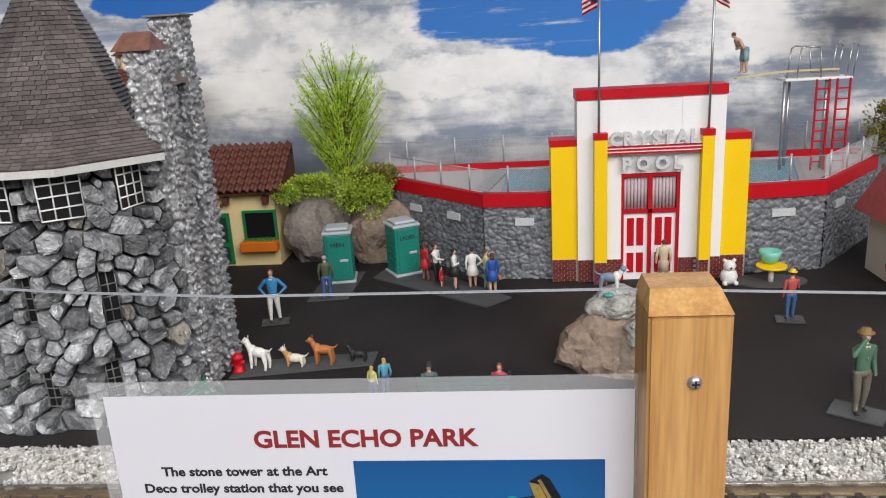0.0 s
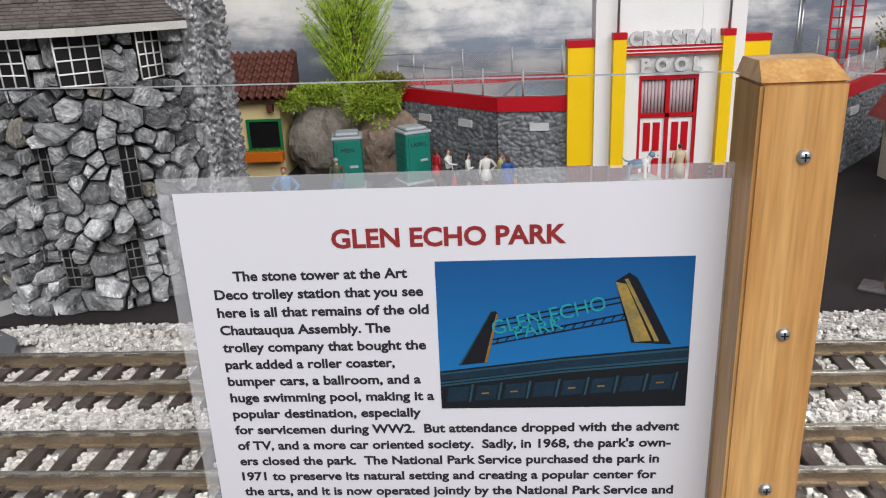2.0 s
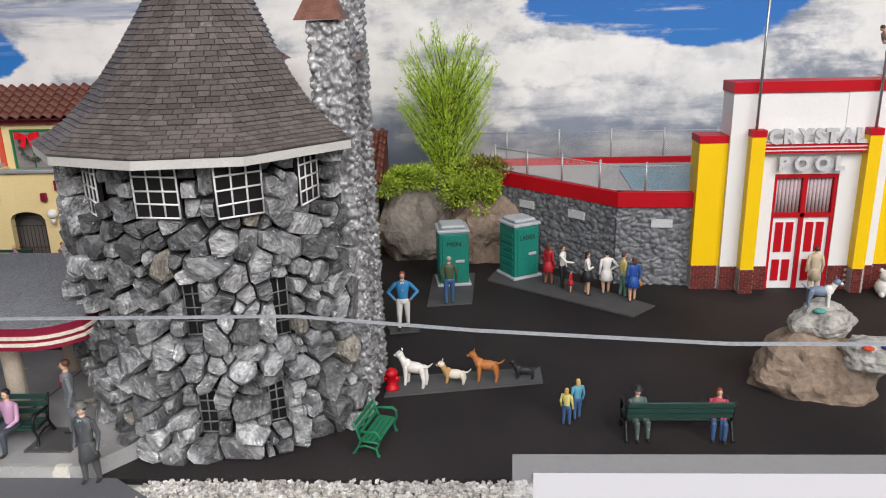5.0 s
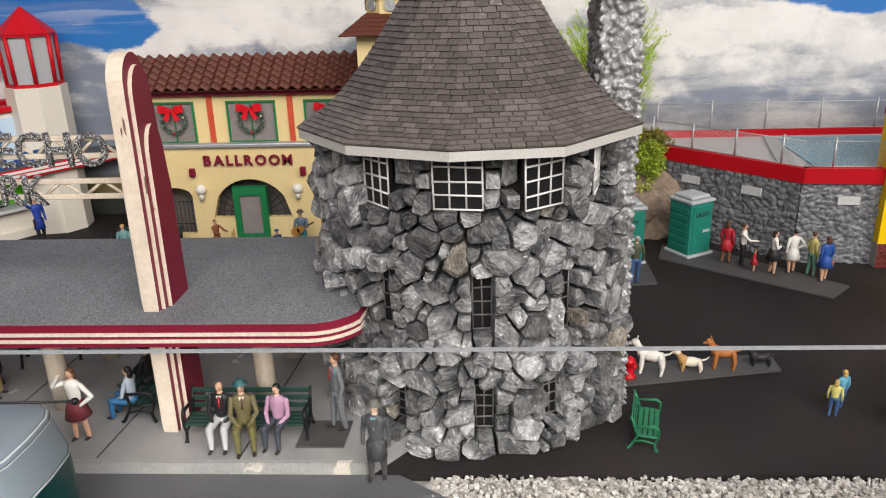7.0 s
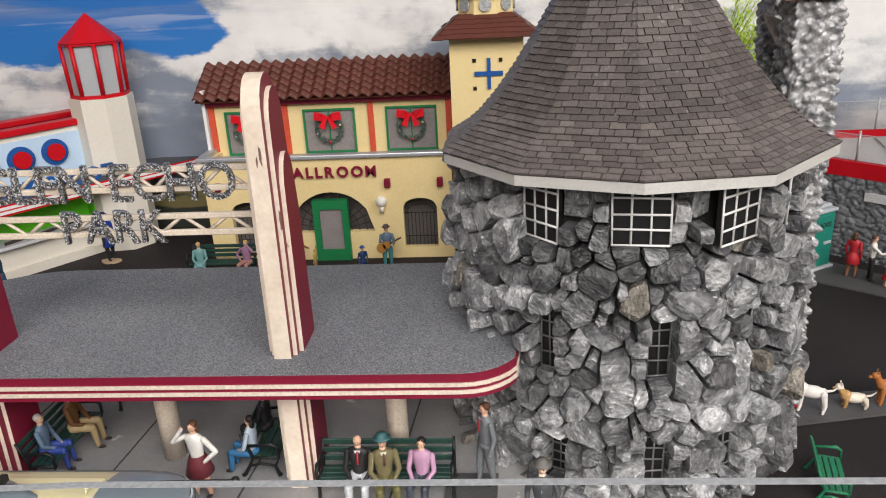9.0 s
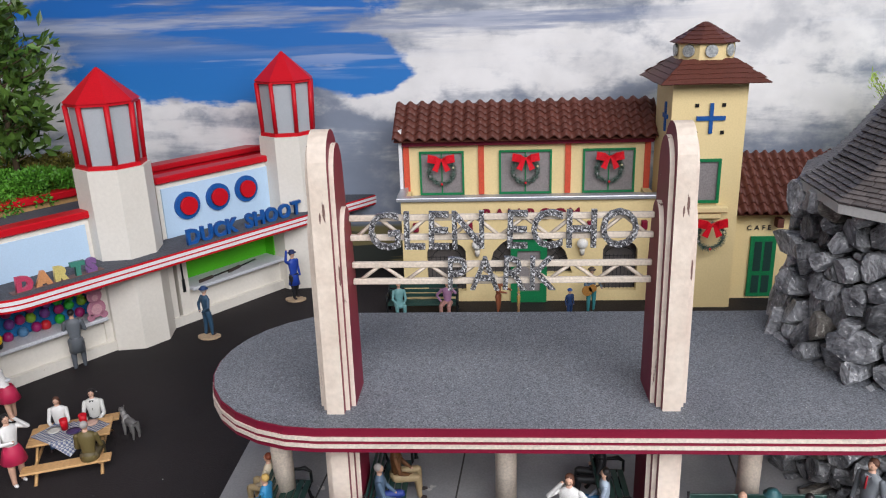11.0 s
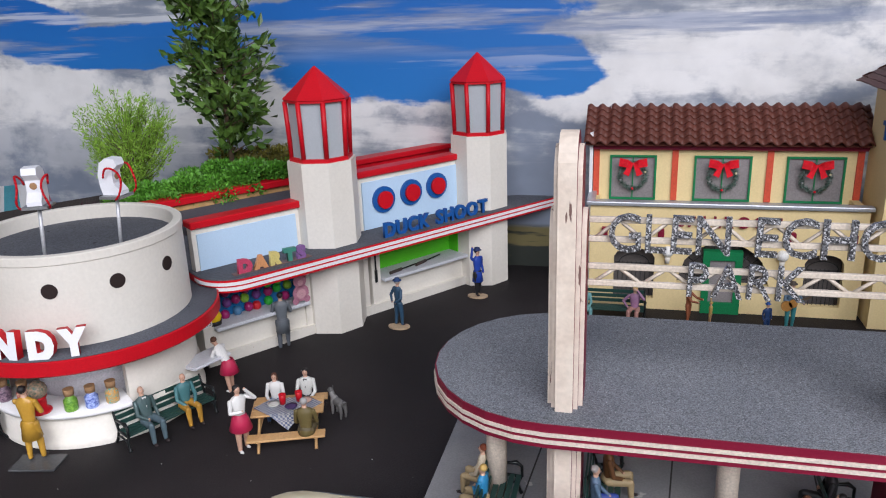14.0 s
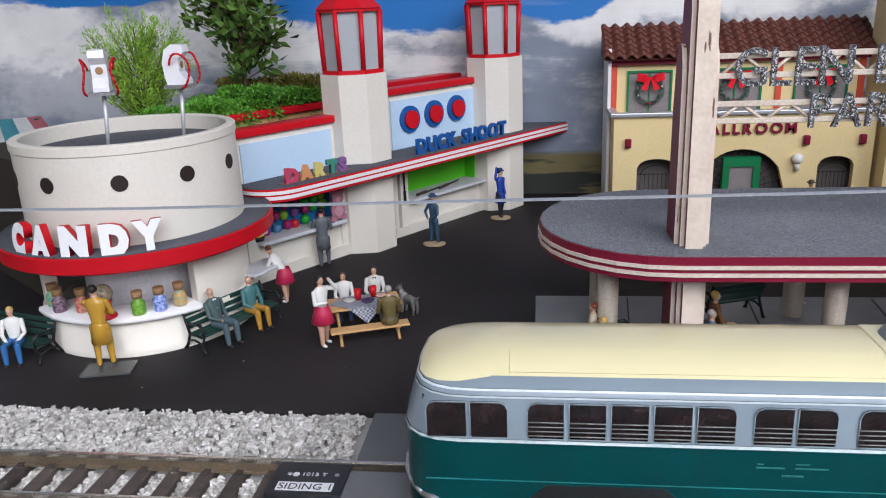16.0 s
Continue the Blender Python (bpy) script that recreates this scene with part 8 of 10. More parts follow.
piece("word", me, box_, Matrix.Translation((0.004, 0.002, 0.0128)) @ Matrix.Rotation(radians(-90), 4, "X"))

# ---- plants and boulders ----


def twig_tree(nm, base_, height, spread_, trunk_r, n_limb, leaf, leaf_len, leaf_w, per, label, cat, seed, low=0.25, up=0.9, droop=0.0, shape="plume"):
    """A tapered stem with limbs and many small leaf blades."""
    rnd = random.Random(seed)
    th = thing(nm, Matrix.Translation(base_), label, cat)
    wood, crown = B(), []
    rod(wood, (0, 0, 0), (rnd.uniform(-0.004, 0.004), 0, height * 0.8), trunk_r, trunk_r * 0.3, 8)
    vs_, fs_ = [], []
    for k in range(n_limb):
        while True:
            q = Vector((rnd.uniform(-1, 1), rnd.uniform(-1, 1), rnd.uniform(-1, 1)))
            if 0.25 < q.length < 1:
                break
        p1 = Vector((q.x * spread_, q.y * spread_ * 0.8, height * (0.5 + low / 2) + q.z * height * (0.5 - low / 2)))
        z0 = max(height * low * 0.4, min(p1.z - up * spread_ * 0.8, height * 0.75))
        p0 = Vector((0, 0, z0))
        midp = (p0 + p1) / 2 + Vector((q.x, q.y, 0)) * spread_ * 0.08
        rod(wood, p0, midp, trunk_r * 0.28, trunk_r * 0.16, 5, caps=False)
        rod(wood, midp, p1, trunk_r * 0.16, trunk_r * 0.05, 5, caps=False)
        for q in range(per):
            w = rnd.uniform(0.2, 1.05)
            c = p0.lerp(midp, w * 2) if w < 0.5 else midp.lerp(p1, w * 2 - 1)
            c = c + Vector((rnd.gauss(0, 1), rnd.gauss(0, 1), rnd.gauss(0, 1))) * leaf_len * 0.35
            d = ((p1 - p0).normalized() * 0.7 + Vector((rnd.gauss(0, 0.6), rnd.gauss(0, 0.6), rnd.gauss(0.25, 0.5)))).normalized()
            sd = d.cross(Vector((rnd.gauss(0, 1), rnd.gauss(0, 1), rnd.gauss(0, 1)))).normalized()
            nn = d.cross(sd)
            L_, W_ = leaf_len * rnd.uniform(0.7, 1.3), leaf_w * rnd.uniform(0.7, 1.3)
            i = len(vs_)
            vs_ += [c, c + d * L_ * 0.45 + sd * W_ + nn * W_ * 0.3, c + d * L_, c + d * L_ * 0.45 - sd * W_ + nn * W_ * 0.3]
            fs_ += [(i, i + 1, i + 2), (i, i + 2, i + 3)]
    part("trunk", wood, bark, th)
    me_ = bpy.data.meshes.new("crown")
    me_.from_pydata([v[:] for v in vs_], [], fs_)
    me_.materials.append(leaf)
    ob_ = new("crown", me_)
    ob_.parent = th
    return th


def bush(nm, c, size, n, leaf, label, seed, leaf_len=0.006, leaf_w=0.0014):
    """A low clump of many small blades with an uneven outline."""
    rnd = random.Random(seed)
    vs_, fs_ = [], []
    bumps = [(Vector((rnd.uniform(-0.8, 0.8) * size[0], rnd.uniform(-0.8, 0.8) * size[1], rnd.uniform(-0.2, 0.6) * size[2])), rnd.uniform(0.35, 0.6)) for _ in range(14)]
    for _ in range(n):
        b0, br = rnd.choice(bumps)
        d = Vector((rnd.gauss(0, 1), rnd.gauss(0, 1), rnd.gauss(0.3, 1))).normalized()
        p = b0 + Vector((d.x * size[0], d.y * size[1], d.z * size[2])) * br * rnd.uniform(0.6, 1.05)
        d = (d + Vector((rnd.gauss(0, 0.5), rnd.gauss(0, 0.5), rnd.gauss(0.3, 0.5)))).normalized()
        sd = d.cross(Vector((rnd.gauss(0, 1), rnd.gauss(0, 1), rnd.gauss(0, 1)))).normalized()
        L_, W_ = leaf_len * rnd.uniform(0.6, 1.4), leaf_w * rnd.uniform(0.7, 1.3)
        i = len(vs_)
        vs_ += [p, p + d * L_ * 0.5 + sd * W_, p + d * L_, p + d * L_ * 0.5 - sd * W_]
        fs_ += [(i, i + 1, i + 2), (i, i + 2, i + 3)]
    me_ = bpy.data.meshes.new(nm)
    me_.from_pydata([v[:] for v in vs_], [], fs_)
    me_.materials.append(leaf)
    ob_ = new(nm, me_)
    ob_.matrix_basis = Matrix.Translation(c)
    return tagged(ob_, label, "bush")


def boulder(c, size, seed, m_, label, zrot=0.0, sub=4, z_cut=None):
    t_ = rock(seed, *size, sub=sub, rough=0.30, z_cut=z_cut)
    return solo("boulder", t_, m_, label, "boulder", m=Matrix.Translation(c) @ Matrix.Rotation(radians(zrot), 4, "Z"))


boulder((-0.305, 1.372, 0.045), (0.062, 0.045, 0.075), 3, boulder_grey, "large grey-brown boulder holding a planted bush", 10, z_cut=-0.046)
boulder((-0.195, 1.365, 0.035), (0.062, 0.045, 0.068), 8, boulder_mat, "brown boulder behind the portable toilets", -20, z_cut=-0.036)
boulder((0.165, 0.895, 0.012), (0.064, 0.052, 0.050), 5, boulder_mat, "brown boulder carrying pale stones", 0, z_cut=-0.013)
boulder((0.172, 0.905, 0.069), (0.036, 0.028, 0.022), 12, limestone, "pale stone with inset coloured glass pieces", 20)
boulder((0.205, 0.858, 0.050), (0.032, 0.026, 0.020), 15, limestone, "pale flat stone with red and blue glass pieces", -15)
for x, y, z, r, c in ((0.160, 0.886, 0.0885, 0.007, (0.08, 0.33, 0.30)), (0.182, 0.889, 0.0865, 0.005, (0.20, 0.18, 0.16)), (0.192, 0.842, 0.0655, 0.006, (0.62, 0.07, 0.03)), (0.210, 0.842, 0.0665, 0.006, (0.04, 0.05, 0.20)), (0.221, 0.846, 0.064, 0.006, (0.15, 0.42, 0.35))):
    bm = B()
    ball(bm, (0, 0, 0), r, 2, sc=(1, 0.8, 0.35))
    solo("glass_piece", bm, mat("glass_piece_%d" % int(c[0] * 1000), c, 0.2), "smooth coloured glass piece set in a pale stone", "glass piece", m=Matrix.Translation((x, y, z)), group="glass pieces")
twig_tree("lime_tree", (-0.248, 1.385, 0.10), 0.290, 0.085, 0.0045, 190, leaf_lime, 0.0085, 0.0007, 84, "bright lime-green feathery shrub like a small tree", "tree", 4, low=0.22, up=1.3)
bush("round_bush", (-0.318, 1.355, 0.128), (0.046, 0.038, 0.034), 5200, leaf_bush, "low yellow-green bush on the boulder", 2)
bush("trailing_bush", (-0.205, 1.352, 0.118), (0.044, 0.034, 0.050), 5200, leaf_bush, "yellow-green bush trailing down over the boulder", 5)
bush("trailing_bush", (-0.185, 1.362, 0.150), (0.034, 0.034, 0.020), 1600, leaf_olive, "olive-brown bush at the end of the pool wall", 6)
# planted bed behind the games building
bed = thing("planting_bed", DL @ Matrix.Translation((0.10, 0.275, 0)), "soil bed behind the red-coped wall", "planter")
bm = B()
box(bm, -0.30, 0.26, -0.096, 0.10, 0.0, 0.178)
part("soil", bm, mat("dark_soil", (0.035, 0.026, 0.02), 0.9, scale=60, bump=0.8), bed)


def dpt(a, n_, z):
    return Matrix.Translation((0.066, 0.0, 0.0)) @ DL @ Vector((a, n_, z))


for a, n_, z, sz_, seed_ in ((0.155, 0.260, 0.194, (0.060, 0.034, 0.030), 11), (0.075, 0.264, 0.193, (0.065, 0.036, 0.028), 12), (-0.005, 0.270, 0.191, (0.065, 0.040, 0.024), 13), (0.115, 0.292, 0.206, (0.060, 0.040, 0.026), 15)):
    bush("ground_cover", dpt(a, n_, z), sz_, 7600, leaf_green, "dense bright green ground-cover plants in the soil bed", seed_, 0.0058, 0.0017)
bush("ground_cover", dpt(0.222, 0.262, 0.208), (0.050, 0.038, 0.032), 5200, leaf_olive, "olive-brown ground-cover plants in the soil bed", 16)
bush("ground_cover", dpt(0.160, 0.318, 0.214), (0.055, 0.036, 0.028), 4200, leaf_olive, "olive-brown ground-cover plants in the soil bed", 14)
twig_tree("leafy_tree", tuple(dpt(0.125, 0.285, 0.178)), 0.36, 0.090, 0.0055, 112, leaf_dark, 0.0205, 0.0050, 17, "slender tree with glossy dark green leaves", "tree", 9, low=0.16, up=0.4)
twig_tree("conifer_shrub", tuple(dpt(-0.02, 0.335, 0.178)), 0.185, 0.078, 0.003, 120, leaf_conifer, 0.0085, 0.0008, 90, "feathery green conifer shrub", "shrub", 19, low=0.12, up=1.1)
bush("dark_shrub", dpt(-0.105, 0.255, 0.185), (0.035, 0.03, 0.012), 500, mat("wine_leaf", (0.035, 0.012, 0.014), 0.6), "dark wine-red low plant", 21, 0.010, 0.0012)
bush("corner_tree", (0.70, 1.37, 0.44), (0.07, 0.06, 0.07), 900, leaf_dark, "hanging dark green leaves at the corner", 23, 0.022, 0.0045)
bush("corner_bush", (0.72, 1.40, 0.17), (0.05, 0.05, 0.07), 1800, leaf_olive, "olive bush at the corner of the pool", 24, 0.009, 0.002)

# striped awning past the kiosk
aw = thing("striped_tent", Matrix.Translation((-1.93, 1.12, 0.0)) @ Matrix.Rotation(radians(35), 4, "Z"), "pink, white and teal striped tent roof on posts", "tent")
tent_mats = (mat("tent_pink", (0.60, 0.20, 0.24), 0.6), white, mat("tent_teal", (0.10, 0.38, 0.45), 0.6), white)
for k in range(9):
    bm = B()
    a0, a1 = 0.028 * k, 0.028 * (k + 1)
    vs = [bm.verts.new(p) for p in ((a0 - 0.126, -0.09, 0.0), (a1 - 0.126, -0.09, 0.0), (a1 * 0.7 - 0.09, 0.09, 0.055), (a0 * 0.7 - 0.09, 0.09, 0.055))]
    bm.faces.new(vs)
    bmesh.ops.solidify(bm, geom=bm.faces[:], thickness=0.002)
    ob = part("roof_stripe", bm, tent_mats[k % 4], aw)
    ob.matrix_basis = Matrix.Translation((0, 0, 0.145))
for x, y in ((-0.11, -0.08), (0.11, -0.08), (-0.08, 0.08), (0.08, 0.08)):
    bm = B()
    rod(bm, (x, y, 0), (x, y, 0.146 if y < 0 else 0.198), 0.004, n=8)
    part("tent_post", bm, darkgreen, aw)
# small house with a pink-red roof at the far side
hs = thing("small_house", Matrix.Translation((0.70, 1.17, 0)), "small house with a pinkish red shingle roof", "house")
bm = B()
box(bm, -0.10, 0.10, -0.05, 0.05, 0.0, 0.10)
part("wall", bm, offwhite, hs)
bm = B()
vs = [bm.verts.new(p) for p in ((-0.118, -0.07, 0.093), (0.12, -0.07, 0.093), (0.12, 0.0, 0.175), (-0.108, 0.0, 0.175), (-0.118, 0.07, 0.093), (0.12, 0.07, 0.093))]
for f in ((0, 1, 2, 3), (3, 2, 5, 4), (0, 3, 4), (2, 1, 5), (1, 0, 4, 5)):
    bm.faces.new([vs[q] for q in f])
part("roof", bm, mat("pink_red_shingle", (0.50, 0.12, 0.12), 0.6, scale=60, bump=0.5, fine=120), hs)

# ---- painted figurines, each one plain mesh ----
SK = {"light": mat("painted_skin", (0.55, 0.33, 0.23), 0.5, bump=0.05), "brown": mat("painted_brown_skin", (0.22, 0.10, 0.06), 0.5, bump=0.05), "pale": mat("painted_pale_skin", (0.60, 0.42, 0.32), 0.5, bump=0.05)}
HR = {"brown": mat("hair_brown", (0.09, 0.035, 0.018), 0.6), "black": mat("hair_black", (0.012, 0.010, 0.010), 0.5), "blond": mat("hair_blond", (0.52, 0.34, 0.10), 0.6), "grey": mat("hair_grey", (0.36, 0.34, 0.32), 0.6), "red": mat("hair_red", (0.22, 0.05, 0.02), 0.6)}


def dye(r, g, b):
    return mat("paint_%03d_%03d_%03d" % (int(r * 999), int(g * 999), int(b * 999)), (r, g, b), 0.5, bump=0.1, scale=90, fine=400)


SHOE = dye(0.03, 0.02, 0.02)
NAVY, WHITE_, KHAKI, JEANS, BLACK_, GREYC = dye(0.02, 0.05, 0.14), dye(0.72, 0.71, 0.68), dye(0.40, 0.30, 0.16), dye(0.05, 0.11, 0.24), dye(0.018, 0.018, 0.02), dye(0.15, 0.165, 0.18)


def limb(bm_, pts_, rs_, mi):
    for (a, b_), (r0, r1) in zip(zip(pts_, pts_[1:]), zip(rs_, rs_[1:])):
        rod(bm_, a, b_, r0, r1, 7, mi, caps=False)
    for p, r in zip(pts_, rs_):
        ball(bm_, p, r, 1, mi)


ARMS = {"down": ((0.148, 0.02, 0.62), (0.145, -0.03, 0.46)), "wave": ((0.20, -0.02, 0.84), (0.17, -0.03, 1.06)), "hip": ((0.24, 0.02, 0.63), (0.13, -0.06, 0.53)), "fold": ((0.150, -0.04, 0.63), (0.02, -0.12, 0.64)), "reach": ((0.15, -0.15, 0.66), (0.12, -0.32, 0.66)), "brow": ((0.20, -0.10, 0.76), (0.06, -0.10, 0.94)), "back": ((0.18, 0.05, 0.63), (0.05, 0.11, 0.52)), "lap": ((0.145, -0.05, 0.60), (0.06, -0.18, 0.52))}


def doll(pos, yaw, label, top, bottom, skin="light", hair="brown", arms=("down", "down"), sit=False, hat=None, skirt=None, shoes=None, long_hair=False, size=0.072, lean=0.0, bag=None, apron=None, coat=False, stride=0.03, bald=False, group="", shirt=None, tie=None, shorts=None):
    """A painted standing or sitting model figure; faces -y at yaw 0."""
    bm_ = B()
    mats_ = [SK[skin], top, bottom, HR[hair], shoes or SHOE, hat or BLACK_, bag or BLACK_, skirt or shorts or bottom, shirt or WHITE_, tie or BLACK_]
    drop = 0.0
    if sit:
        drop = 0.20
        for s_ in (-1, 1):
            limb(bm_, [(s_ * 0.065, 0.0, 0.29), (s_ * 0.085, -0.25, 0.30), (s_ * 0.085, -0.27, 0.05)], [0.060, 0.047, 0.030], 2)
            ball(bm_, (s_ * 0.085, -0.31, 0.03), 0.032, 1, 4, (0.85, 1.7, 0.75))
        ball(bm_, (0, 0.01, 0.30), 0.092, 2, 2, (1.05, 0.85, 0.75))
    else:
        legm = 0 if skirt or shorts else 2
        for s_ in (-1, 1):
            limb(bm_, [(s_ * 0.058, 0.0, 0.48), (s_ * 0.066, -0.012 + s_ * stride * 0.5, 0.26), (s_ * 0.068, s_ * stride, 0.04)], [0.060, 0.044, 0.028], legm)
            ball(bm_, (s_ * 0.072, -0.035 + s_ * stride, 0.026), 0.031, 1, 4, (0.85, 1.75, 0.75))
        ball(bm_, (0, 0, 0.49), 0.088, 2, 2, (1.08, 0.80, 0.85))
        if shorts:
            for s_ in (-1, 1):
                limb(bm_, [(s_ * 0.056, 0.0, 0.52), (s_ * 0.064, -0.006, 0.41), (s_ * 0.068, -0.010 + s_ * stride * 0.4, 0.30)], [0.074, 0.072, 0.070], 7)
    tor = Matrix.Translation((0, 0, 0.48 - drop)) @ Matrix.Rotation(radians(lean), 4, "X") @ Matrix.Translation((0, 0, -0.48))
    up = bmesh.new()
    prof = [(0.092, 0.062, 0.46), (0.080, 0.056, 0.56), (0.098, 0.066, 0.67), (0.118, 0.066, 0.755), (0.104, 0.052, 0.808), (0.036, 0.034, 0.838), (0.029, 0.030, 0.87)]
    rings_ = []
    for a, b_, z_ in prof:
        rings_.append([up.verts.new((a * math.cos(2 * math.pi * k / 12), b_ * math.sin(2 * math.pi * k / 12), z_)) for k in range(12)])
    for i, (r0, r1) in enumerate(zip(rings_, rings_[1:])):
        for k in range(12):
            f = up.faces.new((r0[k], r0[(k + 1) % 12], r1[(k + 1) % 12], r1[k]))
            f.smooth, f.material_index = True, 0 if i == 5 else 1
    up.faces.new(rings_[0][::-1]).material_index = 1
    up.faces.new(rings_[-1])
    if coat:
        lathe(up, [(0.088, 0.52), (0.118, 0.30 if not sit else 0.44), (0.10, 0.30 if not sit else 0.44)], 12, mi=1)
    if shirt:
        # open collar with the shirt's wedge, lapels on both sides
        wedge = [up.verts.new(p) for p in ((-0.036, -0.050, 0.822), (0.036, -0.050, 0.822), (0.0, -0.071, 0.655), (0.0, -0.045, 0.70))]
        for f in ((0, 2, 1), (0, 3, 2), (1, 2, 3), (0, 1, 3)):
            up.faces.new([wedge[q] for q in f]).material_index = 8
        for s_ in (-1, 1):
            lapel = [up.verts.new(p) for p in ((s_ * 0.032, -0.056, 0.825), (s_ * 0.062, -0.060, 0.770), (0.0, -0.076, 0.650), (s_ * 0.010, -0.070, 0.740), (s_ * 0.036, -0.044, 0.76))]
            for f in ((0, 1, 2, 3), (0, 4, 1), (1, 4, 2)):
                up.faces.new([lapel[q] for q in f]).material_index = 1
    if tie:
        rod(up, (0, -0.062, 0.812), (0, -0.078, 0.675), 0.008, 0.013, 5, 9)
    ball(up, (0, -0.005, 0.915), 0.051, 2, 0, (0.86, 0.98, 1.2))
    for s_ in (-1, 1):
        ball(up, (s_ * 0.018, -0.050, 0.925), 0.0065, 1, 3)
    ball(up, (0, -0.056, 0.910), 0.010, 1, 0)
    if not bald:
        ball(up, (0, 0.012, 0.938), 0.053, 2, 3, (0.98, 1.0, 0.98))
    if long_hair:
        ball(up, (0, 0.034, 0.875), 0.048, 2, 3, (1.15, 0.7, 1.5))
    if hat:
        lathe(up, [(0.0, 0.965), (0.088, 0.960), (0.090, 0.968), (0.056, 0.972), (0.052, 1.012), (0.0, 1.022)], 14, mi=5)
    for s_, kind_ in zip((-1, 1), arms):
        e, h_ = ARMS[kind_]
        sh_ = (s_ * 0.116, 0, 0.778)
        el = (s_ * e[0], e[1], e[2])
        hd = (s_ * h_[0], h_[1], h_[2])
        limb(up, [sh_, el, hd], [0.035, 0.029, 0.021], 1)
        ball(up, hd, 0.023, 1, 0, (0.9, 0.9, 1.2))
    if bag and not sit:
        bevelled_t = bmesh.new()
        box(bevelled_t, -0.225, -0.10, -0.075, 0.015, 0.30, 0.40)
        bmesh.ops.bevel(bevelled_t, geom=bevelled_t.edges[:], offset=0.012, segments=1, affect="EDGES")
        join(up, bevelled_t, None, 6)
    join(bm_, up, tor)
    if skirt and not sit:
        lathe(bm_, [(0.084, 0.57), (0.116, 0.49), (0.158, 0.335), (0.150, 0.332), (0.0, 0.45)], 16, mi=7)
    if skirt and sit:
        ball(bm_, (0, -0.10, 0.30), 0.13, 2, 7, (1.05, 1.35, 0.60))
    # creases of the moulded clothes
    for v in bm_.verts:
        if v.co.z < 0.82 - drop:
            v.co += v.co.normalized() * 0.010 * noise.noise(v.co * 16 + Vector((pos[0] * 50, 0, 0)))
    ob_ = solo("figurine", bm_, mats_, label, "figurine", group=group)
    ob_.matrix_basis = Matrix.Translation(pos) @ Matrix.Rotation(radians(yaw), 4, "Z") @ Matrix.Diagonal((size, size, size, 1))
    return ob_


def plate(pts_, label, m_=None, z0=0.0004, th=0.0022):
    bm_ = B()
    prism(bm_, pts_, z0, z0 + th)
    return solo("base_plate", bm_, m_ or plategrey, label, "base plate")


def clear_base(x, y, yaw, w=0.030, d=0.022):
    bm_ = B()
    bevelled(bm_, -w / 2, w / 2, -d / 2, d / 2, 0.0004, 0.0030, 0.0005, 1)
    return solo("base_plate", bm_, mat("dull_clear_plastic", (0.07, 0.072, 0.075), 0.12), "small dull clear plastic stand on the asphalt", "base plate", m=Matrix.Translation((x, y, 0)) @ Matrix.Rotation(radians(yaw), 4, "Z"))


def dog(pos, yaw, label, coat_, size=0.040, second=None, low=False, sit=False):
    bm_ = B()
    mats_ = [coat_, second or coat_, BLACK_]
    h0 = 0.30 if low else 0.52
    ball(bm_, (0, 0.0, h0), 0.17, 2, 0, (0.85, 1.9, 0.95))
    ball(bm_, (0, -0.22, h0 + 0.05), 0.17, 2, 1, (0.8, 0.9, 1.0))
    limb(bm_, [(0, -0.28, h0 + 0.08), (0, -0.38, h0 + 0.26)], [0.10, 0.09], 1)
    ball(bm_, (0, -0.42, h0 + 0.31), 0.115, 2, 0, (0.85, 1.0, 0.9))
    ball(bm_, (0, -0.53, h0 + 0.27), 0.062, 1, 1, (0.8, 1.3, 0.8))
    ball(bm_, (0, -0.60, h0 + 0.29), 0.022, 1, 2)
    for s_ in (-1, 1):
        ball(bm_, (s_ * 0.075, -0.38, h0 + 0.43), 0.035, 1, 0, (0.6, 0.5, 1.6))
        limb(bm_, [(s_ * 0.09, -0.22, h0), (s_ * 0.095, -0.23, 0.22 * h0), (s_ * 0.095, -0.25, 0.03)], [0.075, 0.045, 0.04], 1)
        limb(bm_, [(s_ * 0.09, 0.24, h0), (s_ * 0.10, 0.30, 0.45 * h0), (s_ * 0.10, 0.27, 0.03)], [0.09, 0.055, 0.04], 0)
    limb(bm_, [(0, 0.30, h0 + 0.06), (0, 0.42, h0 + 0.10), (0, 0.52, h0 + 0.20)], [0.035, 0.027, 0.012], 0)
    ob_ = solo("dog_figurine", bm_, mats_, label, "dog figurine", group="dog figurines")
    ob_.matrix_basis = Matrix.Translation(pos) @ Matrix.Rotation(radians(yaw), 4, "Z") @ Matrix.Diagonal((size, size, size, 1))
    return ob_


def tube(bm_, pts_, rs_, n=7):
    """One unbroken bar along a line of points, its radius given at each."""
    pts_ = [Vector(p) for p in pts_]
    prev = None
    for k, (p, r) in enumerate(zip(pts_, rs_)):
        d = (pts_[min(k + 1, len(pts_) - 1)] - pts_[max(k - 1, 0)]).normalized()
        u = Vector((1, 0, 0)) if abs(d.x) < 0.9 else Vector((0, 1, 0))
        u = (u - d * u.dot(d)).normalized()
        w = d.cross(u)
        ring = [bm_.verts.new(p + (u * math.cos(2 * math.pi * q / n) + w * math.sin(2 * math.pi * q / n)) * r) for q in range(n)]
        if prev:
            for q in range(n):
                bm_.faces.new((prev[q], prev[(q + 1) % n], ring[(q + 1) % n], ring[q])).smooth = True
        else:
            bm_.faces.new(ring[::-1])
        prev = ring
    bm_.faces.new(prev)


